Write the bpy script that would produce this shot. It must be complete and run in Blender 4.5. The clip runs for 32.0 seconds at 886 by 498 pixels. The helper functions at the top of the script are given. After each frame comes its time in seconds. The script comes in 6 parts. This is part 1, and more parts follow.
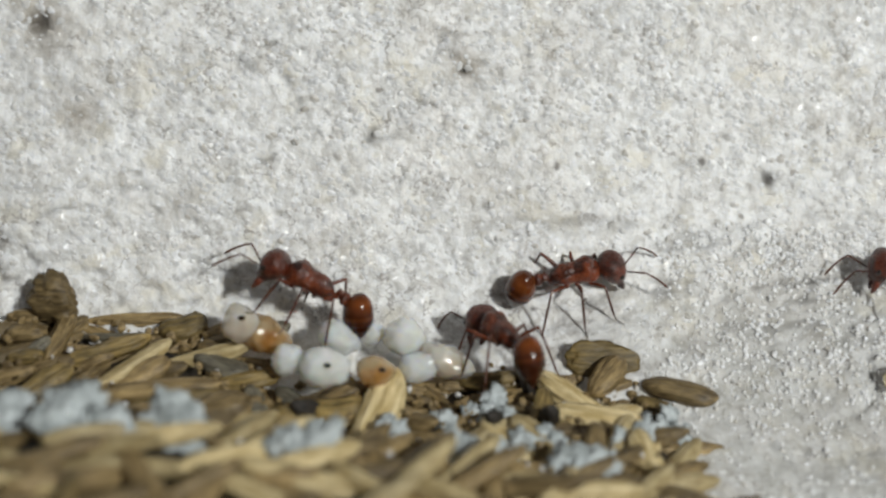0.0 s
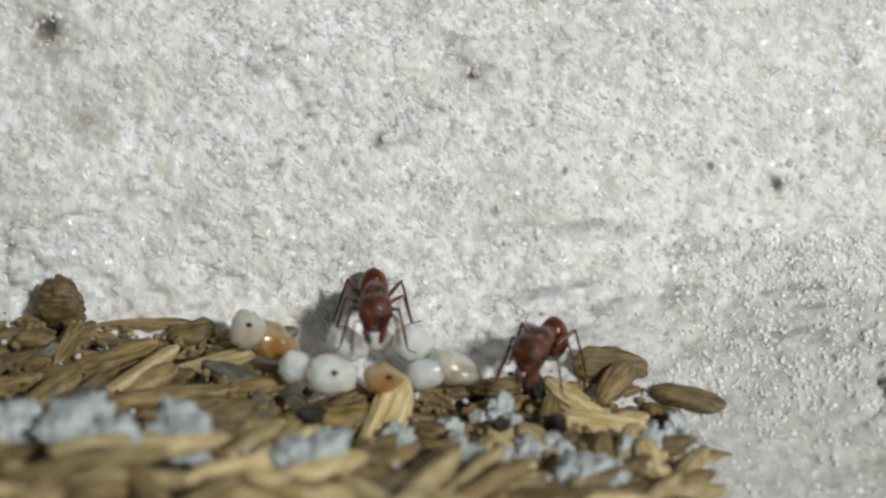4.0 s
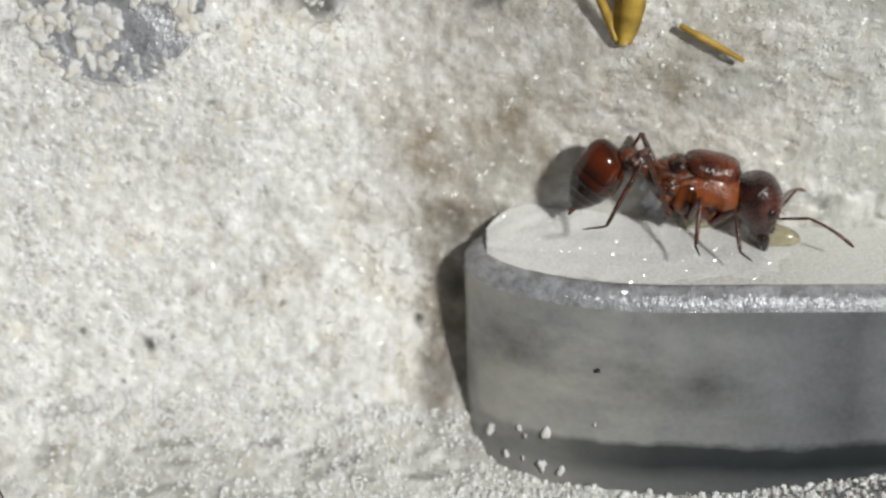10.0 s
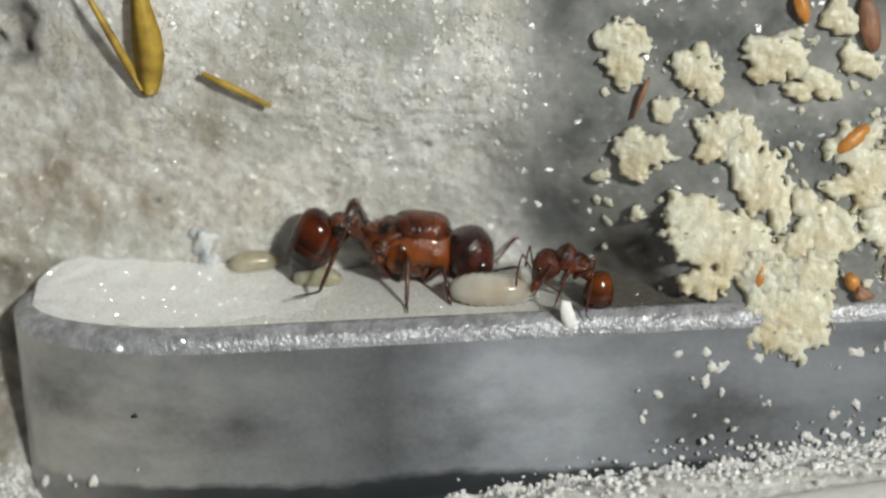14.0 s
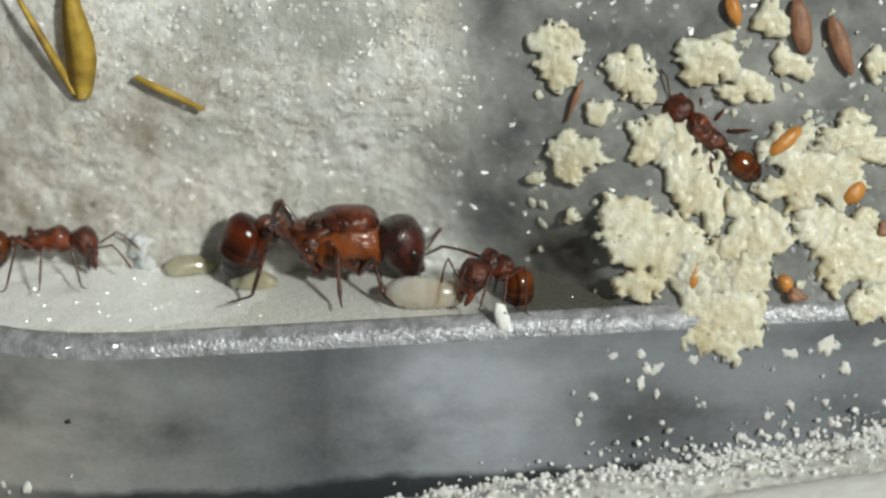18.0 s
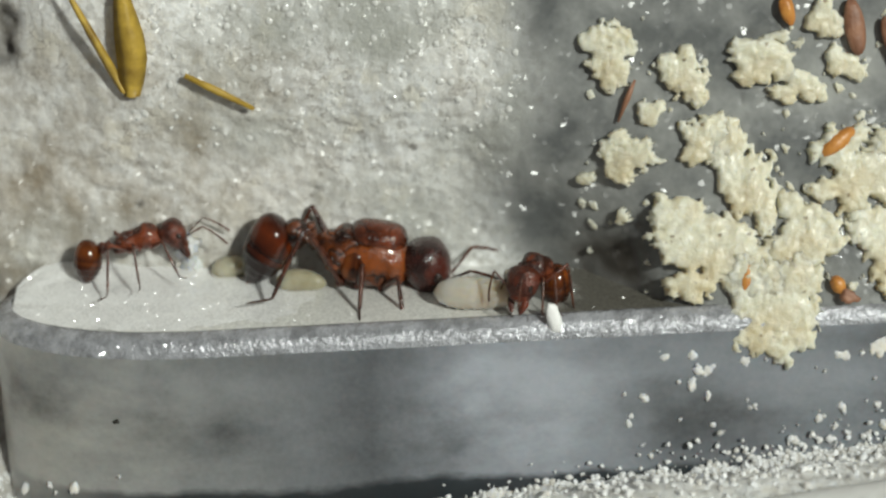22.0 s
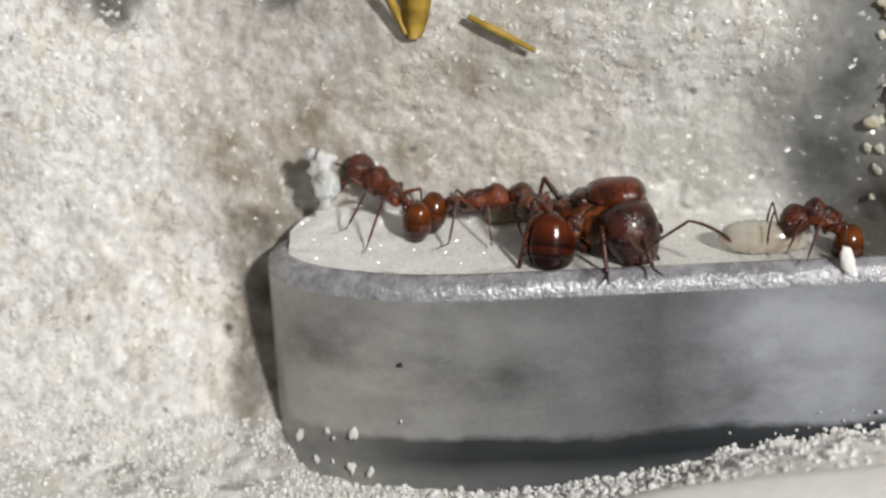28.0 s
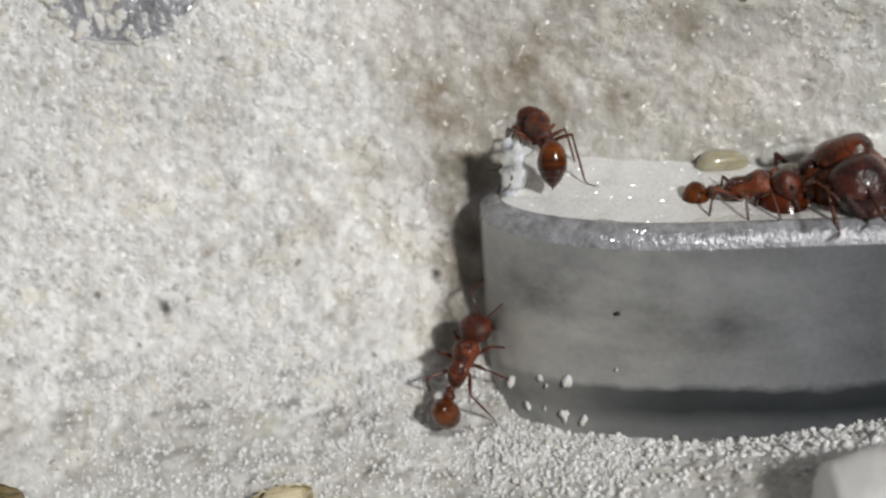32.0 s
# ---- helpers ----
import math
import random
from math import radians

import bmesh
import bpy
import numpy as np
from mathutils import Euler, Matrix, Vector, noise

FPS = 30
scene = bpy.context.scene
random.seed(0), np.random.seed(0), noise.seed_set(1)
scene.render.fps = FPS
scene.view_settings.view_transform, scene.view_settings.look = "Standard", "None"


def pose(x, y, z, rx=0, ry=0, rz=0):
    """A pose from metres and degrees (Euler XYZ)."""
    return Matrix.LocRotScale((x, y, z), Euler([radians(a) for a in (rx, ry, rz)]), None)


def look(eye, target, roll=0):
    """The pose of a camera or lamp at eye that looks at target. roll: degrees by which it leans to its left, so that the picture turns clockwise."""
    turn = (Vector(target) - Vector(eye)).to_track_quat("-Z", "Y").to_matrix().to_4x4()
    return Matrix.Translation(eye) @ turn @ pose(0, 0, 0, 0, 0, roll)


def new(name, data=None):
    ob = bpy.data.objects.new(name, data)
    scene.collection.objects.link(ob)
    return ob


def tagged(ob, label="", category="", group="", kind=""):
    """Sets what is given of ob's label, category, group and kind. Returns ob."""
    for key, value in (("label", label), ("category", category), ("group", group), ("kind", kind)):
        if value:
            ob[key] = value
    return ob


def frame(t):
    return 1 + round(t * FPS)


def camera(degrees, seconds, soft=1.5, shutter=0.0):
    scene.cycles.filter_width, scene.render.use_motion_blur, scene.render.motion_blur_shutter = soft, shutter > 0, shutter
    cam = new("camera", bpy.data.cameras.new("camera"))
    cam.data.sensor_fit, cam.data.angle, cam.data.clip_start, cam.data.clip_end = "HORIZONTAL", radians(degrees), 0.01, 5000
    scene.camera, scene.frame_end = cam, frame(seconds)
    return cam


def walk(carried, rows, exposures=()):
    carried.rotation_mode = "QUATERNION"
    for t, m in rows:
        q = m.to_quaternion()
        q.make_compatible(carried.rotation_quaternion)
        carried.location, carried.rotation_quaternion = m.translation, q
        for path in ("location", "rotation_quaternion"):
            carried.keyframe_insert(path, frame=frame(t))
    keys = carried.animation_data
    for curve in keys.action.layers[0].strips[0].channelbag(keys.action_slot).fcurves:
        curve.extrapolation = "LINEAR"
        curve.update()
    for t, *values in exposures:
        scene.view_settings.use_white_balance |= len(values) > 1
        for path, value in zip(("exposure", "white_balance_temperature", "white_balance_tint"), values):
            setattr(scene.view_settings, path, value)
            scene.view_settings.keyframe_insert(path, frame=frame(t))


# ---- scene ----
PATH = [
    (0, -24.299, -64.642, 18.434, 22.682, 2.169, 1.318),
    (0.5, -24.187, -64.523, 18.637, 22.821, 2.374, 1.258),
    (1, -24.220, -64.416, 18.915, 23.156, 2.470, 1.279),
    (1.5, -24.352, -64.328, 19.103, 23.325, 2.409, 1.285),
    (2, -24.225, -64.230, 19.324, 23.295, 2.575, 1.258),
    (2.5, -24.305, -64.258, 19.199, 23.217, 2.608, 1.215),
    (4.5, -24.050, -64.002, 19.692, 23.709, 2.671, 1.136),
    (5, -23.989, -63.941, 19.896, 23.797, 2.578, 1.091),
    (5.5, -23.698, -63.748, 20.660, 24.173, 2.520, 1.117),
    (6, -23.148, -63.476, 21.686, 24.685, 2.568, 1.086),
    (6.5, -22.528, -63.219, 22.605, 25.038, 2.641, 0.961),
    (7, -22.157, -63.100, 23.159, 25.170, 2.304, 1.018),
    (7.5, -19.986, -63.113, 23.886, 25.535, 1.642, 1.062),
    (8, -17.109, -63.038, 24.936, 25.851, 0.756, 1.324),
    (8.5, -14.100, -62.752, 26.035, 26.429, 0.962, 1.225),
    (9, -10.637, -62.142, 27.766, 27.386, 1.713, 0.862),
    (9.5, -4.897, -61.913, 30.018, 27.508, 1.157, 0.806),
    (10, -0.955, -61.638, 31.632, 27.325, -0.077, 0.666),
    (10.5, 2.061, -61.889, 31.376, 26.234, -0.597, 0.455),
    (11, 4.893, -62.181, 31.317, 26.533, -1.429, 0.568),
    (11.5, 6.541, -62.804, 30.966, 25.292, -0.458, -0.062),
    (12, 10.463, -63.213, 30.794, 24.645, -0.455, -0.448),
    (12.5, 11.487, -63.315, 30.901, 24.247, -1.200, -0.421),
    (13, 13.365, -63.753, 30.556, 23.637, -2.240, -0.382),
    (13.5, 14.471, -64.024, 30.462, 23.689, -2.832, -0.380),
    (14, 15.134, -63.802, 30.363, 24.182, -2.781, -0.604),
    (14.5, 15.682, -63.687, 30.317, 24.332, -2.804, -0.771),
    (15, 16.525, -63.789, 30.518, 24.103, -3.017, -0.687),
    (15.5, 16.964, -63.924, 30.143, 23.669, -3.167, -0.601),
    (17.5, 16.320, -63.829, 30.130, 24.043, -4.069, -0.387),
    (18, 16.388, -63.879, 30.211, 23.971, -4.089, -0.314),
    (18.5, 16.305, -63.822, 30.510, 23.938, -4.298, -0.237),
    (19, 16.468, -63.877, 30.179, 23.698, -3.990, -0.321),
    (19.5, 16.090, -63.914, 30.395, 23.600, -4.357, -0.215),
    (20, 15.887, -63.771, 30.571, 23.753, -4.467, -0.080),
    (20.5, 15.314, -63.630, 30.299, 23.769, -4.550, 0.009),
    (21, 14.839, -63.692, 29.979, 23.567, -4.461, -0.053),
    (21.5, 14.415, -63.629, 29.752, 23.717, -4.260, -0.118),
    (22, 14.329, -63.714, 29.463, 23.381, -4.098, -0.145),
    (22.5, 13.769, -63.693, 29.251, 23.383, -3.790, -0.304),
    (23, 13.649, -63.628, 29.207, 23.361, -3.535, -0.454),
    (23.5, 13.545, -63.663, 29.033, 23.297, -3.474, -0.479),
    (24, 13.454, -63.651, 29.038, 23.356, -3.176, -0.616),
    (24.5, 13.416, -63.635, 29.008, 23.356, -2.980, -0.733),
    (26.5, 10.328, -63.291, 28.391, 23.491, -2.018, -0.888),
    (27, 9.260, -63.274, 27.885, 23.319, -1.605, -0.941),
    (27.5, 7.572, -63.511, 26.756, 22.784, -1.598, -1.104),
    (28, 5.514, -63.477, 26.441, 22.796, -1.627, -0.915),
    (28.5, 5.282, -63.468, 26.515, 22.973, -1.442, -0.881),
    (29, 4.779, -63.126, 26.854, 23.389, -0.797, -0.942),
    (29.5, 3.651, -63.246, 26.359, 23.340, 0.722, -1.568),
    (30, 2.338, -63.095, 26.749, 23.819, 1.015, -1.639),
    (30.5, 2.092, -63.113, 26.738, 23.919, 1.317, -1.784),
    (31, 1.222, -63.142, 26.601, 24.221, 1.491, -1.757),
    (31.5, 0.412, -63.042, 26.782, 24.511, 1.520, -1.711),
    (32, 0.298, -63.004, 26.618, 24.758, 1.673, -1.693),
]

MM = 0.001
cam = camera(30, 32.0, soft=2.5)
cam.data.dof.use_dof = True
cam.data.dof.focus_distance = 0.0662
cam.data.dof.aperture_fstop = 34
walk(cam, [(t, pose(x * MM, y * MM, z * MM, 90 - p, 0, yaw) @ pose(0, 0, 0, 0, 0, r)) for t, x, y, z, p, yaw, r in PATH],
     [(0, -0.10, 6300, 10), (5, -0.11, 6300, 10), (7, -0.18, 6400, 10), (9, -0.18, 6400, 11.5), (10, 0.03, 6450, 10.5), (11, -0.04, 6626, 13.6), (12.5, -0.04, 6626, 13.6), (15, -0.14, 6467, 4.2), (18, -0.10, 6467, 4.2), (22, -0.08, 6467, 4.2), (24, -0.07, 6554, 7.1), (27, 0.0, 6585, 13.5), (29, 0.06, 6585, 13.5), (30, -0.07, 6570, 13.5), (32, -0.14, 6446, 12.9)])

# ---- light: one small desk lamp from the front and side, in a dim room ----
world = bpy.data.worlds.new("room")
scene.world = world
world.use_nodes = True
world.node_tree.nodes["Background"].inputs[0].default_value = (1.0, 0.97, 0.93, 1)
world.node_tree.nodes["Background"].inputs[1].default_value = 0.125
lamp = new("desk_lamp_light", bpy.data.lights.new("desk_lamp_light", "AREA"))
lamp.data.shape, lamp.data.size, lamp.data.energy = "DISK", 0.027, 0.91
lamp.data.color = (0.975, 0.975, 0.915)
lamp.matrix_world = look(Vector((0.46, -0.73, 0.50)) * 0.32 + Vector((0.002, 0, -0.002)), (0.002, 0, -0.002))


# ---- materials ----
def shader(name):
    m = bpy.data.materials.new(name)
    m.use_nodes = True
    n = m.node_tree.nodes
    return m, n, m.node_tree.links, n["Principled BSDF"]


def node(n, kind, **values):
    made = n.new(kind)
    for key, value in values.items():
        made.inputs[key].default_value = value
    return made


def ramp(n, links, source, *stops):
    r = n.new("ShaderNodeValToRGB")
    e = r.color_ramp.elements
    while len(e) < len(stops):
        e.new(0.5)
    for slot, (at, c) in zip(e, stops):
        slot.position = at
        slot.color = (*c, 1) if len(c) == 3 else c
    links.new(source, r.inputs[0])
    return r.outputs[0]


def mix(n, links, factor, a, b, blend="MIX"):
    x = n.new("ShaderNodeMix")
    x.data_type, x.blend_type = "RGBA", blend
    for slot, value in ((0, factor), (6, a), (7, b)):
        if isinstance(value, bpy.types.NodeSocket):
            links.new(value, x.inputs[slot])
        else:
            x.inputs[slot].default_value = value if slot == 0 else (*value, 1)
    return x.outputs[2]


def bump(n, links, p, height, strength, distance):
    b = node(n, "ShaderNodeBump", Strength=strength, Distance=distance)
    links.new(height, b.inputs["Height"])
    links.new(b.outputs[0], p.inputs["Normal"])
    return b


def coords(n, links, kind="Object"):
    return n.new("ShaderNodeTexCoord").outputs[kind]


def noise_tex(n, links, co, scale, detail=4.0, rough=0.6):
    t = node(n, "ShaderNodeTexNoise", Scale=scale, Detail=detail, Roughness=rough)
    links.new(co, t.inputs["Vector"])
    return t.outputs["Fac"]


def glitter(n, links, co, scale, spread, under=None):
    """A normal that differs from one small crystal face to the next."""
    cells = node(n, "ShaderNodeTexVoronoi", Scale=float(scale), Randomness=1.0)
    links.new(co, cells.inputs["Vector"])
    middle = n.new("ShaderNodeVectorMath")
    middle.operation, middle.inputs[1].default_value = "SUBTRACT", (0.5, 0.5, 0.5)
    links.new(cells.outputs["Color"], middle.inputs[0])
    turned = n.new("ShaderNodeVectorMath")
    turned.operation = "MULTIPLY_ADD"
    links.new(middle.outputs[0], turned.inputs[0])
    turned.inputs[1].default_value = (spread,) * 3
    links.new(under or n.new("ShaderNodeNewGeometry").outputs["Normal"], turned.inputs[2])
    unit = n.new("ShaderNodeVectorMath")
    unit.operation = "NORMALIZE"
    links.new(turned.outputs[0], unit.inputs[0])
    return unit.outputs[0]


def plaster_material():
    m, n, links, p = shader("gritty_white_plaster")
    co = coords(n, links)
    # the grains are pushed about so that they don't lie in straight cells
    warp = n.new("ShaderNodeVectorMath")
    warp.operation = "MULTIPLY_ADD"
    push = node(n, "ShaderNodeTexNoise", Scale=2600.0, Detail=2.0)
    links.new(co, push.inputs["Vector"])
    links.new(push.outputs["Color"], warp.inputs[0])
    warp.inputs[1].default_value = (0.00028, 0.00028, 0.00028)
    links.new(co, warp.inputs[2])
    mid = noise_tex(n, links, co, 1000, 4, 0.62)
    wide = noise_tex(n, links, co, 170, 4, 0.55)
    cloud = noise_tex(n, links, warp.outputs[0], 1400, 3, 0.6)
    grain = ramp(n, links, cloud, (0.30, (0.56, 0.54, 0.51)), (0.42, (0.78, 0.775, 0.76)), (0.55, (0.88, 0.885, 0.885)), (0.66, (0.97, 0.98, 0.985)))
    base = mix(n, links, ramp(n, links, mid, (0.30, (0.25, 0.25, 0.25)), (0.60, (1, 1, 1))), (0.90, 0.902, 0.892), grain)
    # single crystals, some greyer, some whiter
    cells = node(n, "ShaderNodeTexVoronoi", Scale=3900.0, Randomness=1.0)
    links.new(warp.outputs[0], cells.inputs["Vector"])
    tone = n.new("ShaderNodeSeparateColor")
    links.new(cells.outputs["Color"], tone.inputs[0])
    base = mix(n, links, 0.75, base, mix(n, links, 1.0, base, ramp(n, links, tone.outputs[0], (0.0, (0.70, 0.69, 0.67)), (0.25, (0.92, 0.915, 0.905)), (0.6, (1, 1, 1)), (1.0, (1.06, 1.065, 1.07))), "MULTIPLY"))
    base = mix(n, links, ramp(n, links, noise_tex(n, links, warp.outputs[0], 620, 3, 0.6), (0.54, (0, 0, 0)), (0.68, (0.75, 0.75, 0.75))), base, (0.80, 0.765, 0.67))
    specks = node(n, "ShaderNodeTexVoronoi", Scale=900.0)
    links.new(warp.outputs[0], specks.inputs["Vector"])
    pick = n.new("ShaderNodeSeparateColor")
    links.new(specks.outputs["Color"], pick.inputs[0])
    some = mix(n, links, 1.0, ramp(n, links, pick.outputs[1], (0.88, (0, 0, 0)), (0.91, (0.75, 0.75, 0.75))), ramp(n, links, specks.outputs["Distance"], (0.09, (1, 1, 1)), (0.16, (0, 0, 0))), "MULTIPLY")
    base = mix(n, links, some, base, (0.20, 0.17, 0.145))
    # thin broken gaps between clumps, darkened as if in shade
    clump = node(n, "ShaderNodeTexVoronoi", Scale=1350.0)
    clump.feature = "DISTANCE_TO_EDGE"
    links.new(warp.outputs[0], clump.inputs["Vector"])
    gaps = mix(n, links, 1.0, ramp(n, links, clump.outputs["Distance"], (0.0, (1, 1, 1)), (0.045, (0, 0, 0))), ramp(n, links, mid, (0.55, (0, 0, 0)), (0.68, (0.65, 0.65, 0.65))), "MULTIPLY")
    base = mix(n, links, gaps, base, (0.50, 0.475, 0.44))
    base = mix(n, links, ramp(n, links, wide, (0.50, (0, 0, 0)), (0.74, (0.38, 0.38, 0.38))), base, (0.76, 0.71, 0.64))
    # broken hairline crevices, their shade painted dark
    vein = n.new("ShaderNodeMath")
    vein.operation, vein.inputs[1].default_value = "SUBTRACT", 0.5
    links.new(noise_tex(n, links, warp.outputs[0], 760, 4, 0.6), vein.inputs[0])
    thin = n.new("ShaderNodeMath")
    thin.operation = "ABSOLUTE"
    links.new(vein.outputs[0], thin.inputs[0])
    seam = ramp(n, links, thin.outputs[0], (0.0, (1, 1, 1)), (0.020, (0, 0, 0)))
    where = ramp(n, links, noise_tex(n, links, co, 330, 4, 0.7), (0.47, (0, 0, 0)), (0.60, (0.85, 0.85, 0.85)))
    base = mix(n, links, mix(n, links, 1.0, seam, where, "MULTIPLY"), base, (0.26, 0.23, 0.21))
    spots = node(n, "ShaderNodeTexVoronoi", Scale=420.0)
    links.new(warp.outputs[0], spots.inputs["Vector"])
    base = mix(n, links, ramp(n, links, spots.outputs["Distance"], (0.045, (0.75, 0.75, 0.75)), (0.085, (0, 0, 0))), base, (0.16, 0.14, 0.13))
    stain_shade = n.new("ShaderNodeAttribute")
    stain_shade.attribute_name = "stain_shade"
    sep = n.new("ShaderNodeSeparateColor")
    links.new(stain_shade.outputs["Color"], sep.inputs[0])
    rough_edge = n.new("ShaderNodeMath")
    rough_edge.operation = "MULTIPLY"
    links.new(sep.outputs[0], rough_edge.inputs[0])
    links.new(ramp(n, links, mid, (0.32, (0.5, 0.5, 0.5)), (0.62, (1, 1, 1))), rough_edge.inputs[1])
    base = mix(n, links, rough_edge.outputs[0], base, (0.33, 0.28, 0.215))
    # damp, then the wet grey end together with its painted shade
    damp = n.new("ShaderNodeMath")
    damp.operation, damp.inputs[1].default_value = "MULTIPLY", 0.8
    links.new(stain_shade.outputs["Alpha"], damp.inputs[0])
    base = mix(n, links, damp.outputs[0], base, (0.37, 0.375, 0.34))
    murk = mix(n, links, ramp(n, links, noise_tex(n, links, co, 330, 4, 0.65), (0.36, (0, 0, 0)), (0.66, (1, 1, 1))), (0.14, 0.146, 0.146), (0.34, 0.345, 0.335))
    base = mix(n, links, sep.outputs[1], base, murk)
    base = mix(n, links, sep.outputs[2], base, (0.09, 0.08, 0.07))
    links.new(base, p.inputs["Base Color"])
    wetness = n.new("ShaderNodeMath")
    wetness.operation = "MAXIMUM"
    links.new(sep.outputs[1], wetness.inputs[0])
    links.new(stain_shade.outputs["Alpha"], wetness.inputs[1])
    rg = n.new("ShaderNodeMapRange")
    rg.inputs["To Min"].default_value, rg.inputs["To Max"].default_value = 0.47, 0.14
    links.new(wetness.outputs[0], rg.inputs[0])
    links.new(rg.outputs[0], p.inputs["Roughness"])
    rough_noise = noise_tex(n, links, warp.outputs[0], 1250, 4, 0.62)
    taller = n.new("ShaderNodeMath")
    taller.operation = "MULTIPLY_ADD"
    links.new(tone.outputs[1], taller.inputs[0])
    taller.inputs[1].default_value = 0.12
    links.new(rough_noise, taller.inputs[2])
    domed = n.new("ShaderNodeMath")
    domed.operation = "MULTIPLY_ADD"
    links.new(ramp(n, links, clump.outputs["Distance"], (0.0, (0, 0, 0)), (0.16, (1, 1, 1))), domed.inputs[0])
    domed.inputs[1].default_value = 0.03
    links.new(taller.outputs[0], domed.inputs[2])
    granule = node(n, "ShaderNodeTexVoronoi", Scale=2700.0, Randomness=1.0)
    links.new(warp.outputs[0], granule.inputs["Vector"])
    heaped = n.new("ShaderNodeMath")
    heaped.operation = "MULTIPLY_ADD"
    links.new(granule.outputs["Distance"], heaped.inputs[0])
    heaped.inputs[1].default_value = -0.14
    links.new(domed.outputs[0], heaped.inputs[2])
    b = bump(n, links, p, heaped.outputs[0], 0.6, 0.00030)
    fade = n.new("ShaderNodeMapRange")
    fade.inputs["To Min"].default_value, fade.inputs["To Max"].default_value = 0.62, 0.10
    links.new(sep.outputs[1], fade.inputs[0])
    links.new(fade.outputs[0], b.inputs["Strength"])
    # clear crystal faces that catch the lamp
    faces = glitter(n, links, warp.outputs[0], 5200, 1.5, b.outputs[0])
    links.new(faces, p.inputs["Coat Normal"])
    p.inputs["Coat Roughness"].default_value = 0.26
    lot = n.new("ShaderNodeSeparateColor")
    few = node(n, "ShaderNodeTexVoronoi", Scale=5200.0, Randomness=1.0)
    links.new(warp.outputs[0], few.inputs["Vector"])
    links.new(few.outputs["Color"], lot.inputs[0])
    links.new(ramp(n, links, lot.outputs[2], (0.60, (0, 0, 0)), (0.75, (0.8, 0.8, 0.8))), p.inputs["Coat Weight"])
    p.inputs["Subsurface Weight"].default_value = 0.30
    p.inputs["Subsurface Radius"].default_value = (1.0, 0.95, 0.85)
    p.inputs["Subsurface Scale"].default_value = 0.00035
    return m


def shell_material(name, dark, light, scale, rough=0.3, coat=0.3, sss=0.0, grain=0.5, sutures=0.0, folds=0.0):
    """The horny, finely wrinkled skin of an insect, with folds between its plates."""
    m, n, links, p = shader(name)
    co = coords(n, links)
    mid = noise_tex(n, links, co, scale, 5, 0.65)
    fine = noise_tex(n, links, co, 7000, 4, 0.65)
    pits = node(n, "ShaderNodeTexVoronoi", Scale=11000.0)
    links.new(co, pits.inputs["Vector"])
    # uneven tone, its dark blotches also imitating the shade in crevices
    base = mix(n, links, ramp(n, links, mid, (0.38, (0, 0, 0)), (0.62, (1, 1, 1))), dark, light)
    base = mix(n, links, ramp(n, links, fine, (0.50, (0, 0, 0)), (0.75, (0.6, 0.6, 0.6))), base, tuple(c * 0.4 for c in dark))
    vein = n.new("ShaderNodeMath")
    vein.operation, vein.inputs[1].default_value = "SUBTRACT", 0.5
    links.new(noise_tex(n, links, co, 620, 2, 0.5), vein.inputs[0])
    thin = n.new("ShaderNodeMath")
    thin.operation = "ABSOLUTE"
    links.new(vein.outputs[0], thin.inputs[0])
    if sutures:
        base = mix(n, links, ramp(n, links, thin.outputs[0], (0.0, (sutures,) * 3), (0.030, (0, 0, 0))), base, tuple(c * 0.25 for c in dark))
    links.new(base, p.inputs["Base Color"])
    links.new(ramp(n, links, fine, (0.3, (rough - 0.08,) * 3), (0.7, (rough + 0.18,) * 3)), p.inputs["Roughness"])
    p.inputs["Coat Weight"].default_value = coat
    p.inputs["Coat Roughness"].default_value = 0.10
    p.inputs["Specular IOR Level"].default_value = 0.5
    if sss:
        p.inputs["Subsurface Weight"].default_value = sss
        p.inputs["Subsurface Radius"].default_value = (1.0, 0.35, 0.12)
        p.inputs["Subsurface Scale"].default_value = 0.0004
    add = n.new("ShaderNodeMath")
    add.operation = "ADD"
    links.new(pits.outputs["Distance"], add.inputs[0])
    links.new(fine, add.inputs[1])
    b = bump(n, links, p, add.outputs[0], grain, 0.00008)
    if folds:
        wide = node(n, "ShaderNodeBump", Strength=folds, Distance=0.0003)
        links.new(ramp(n, links, thin.outputs[0], (0.0, (0, 0, 0)), (0.07, (1, 1, 1))), wide.inputs["Height"])
        links.new(wide.outputs[0], b.inputs["Normal"])
    return m


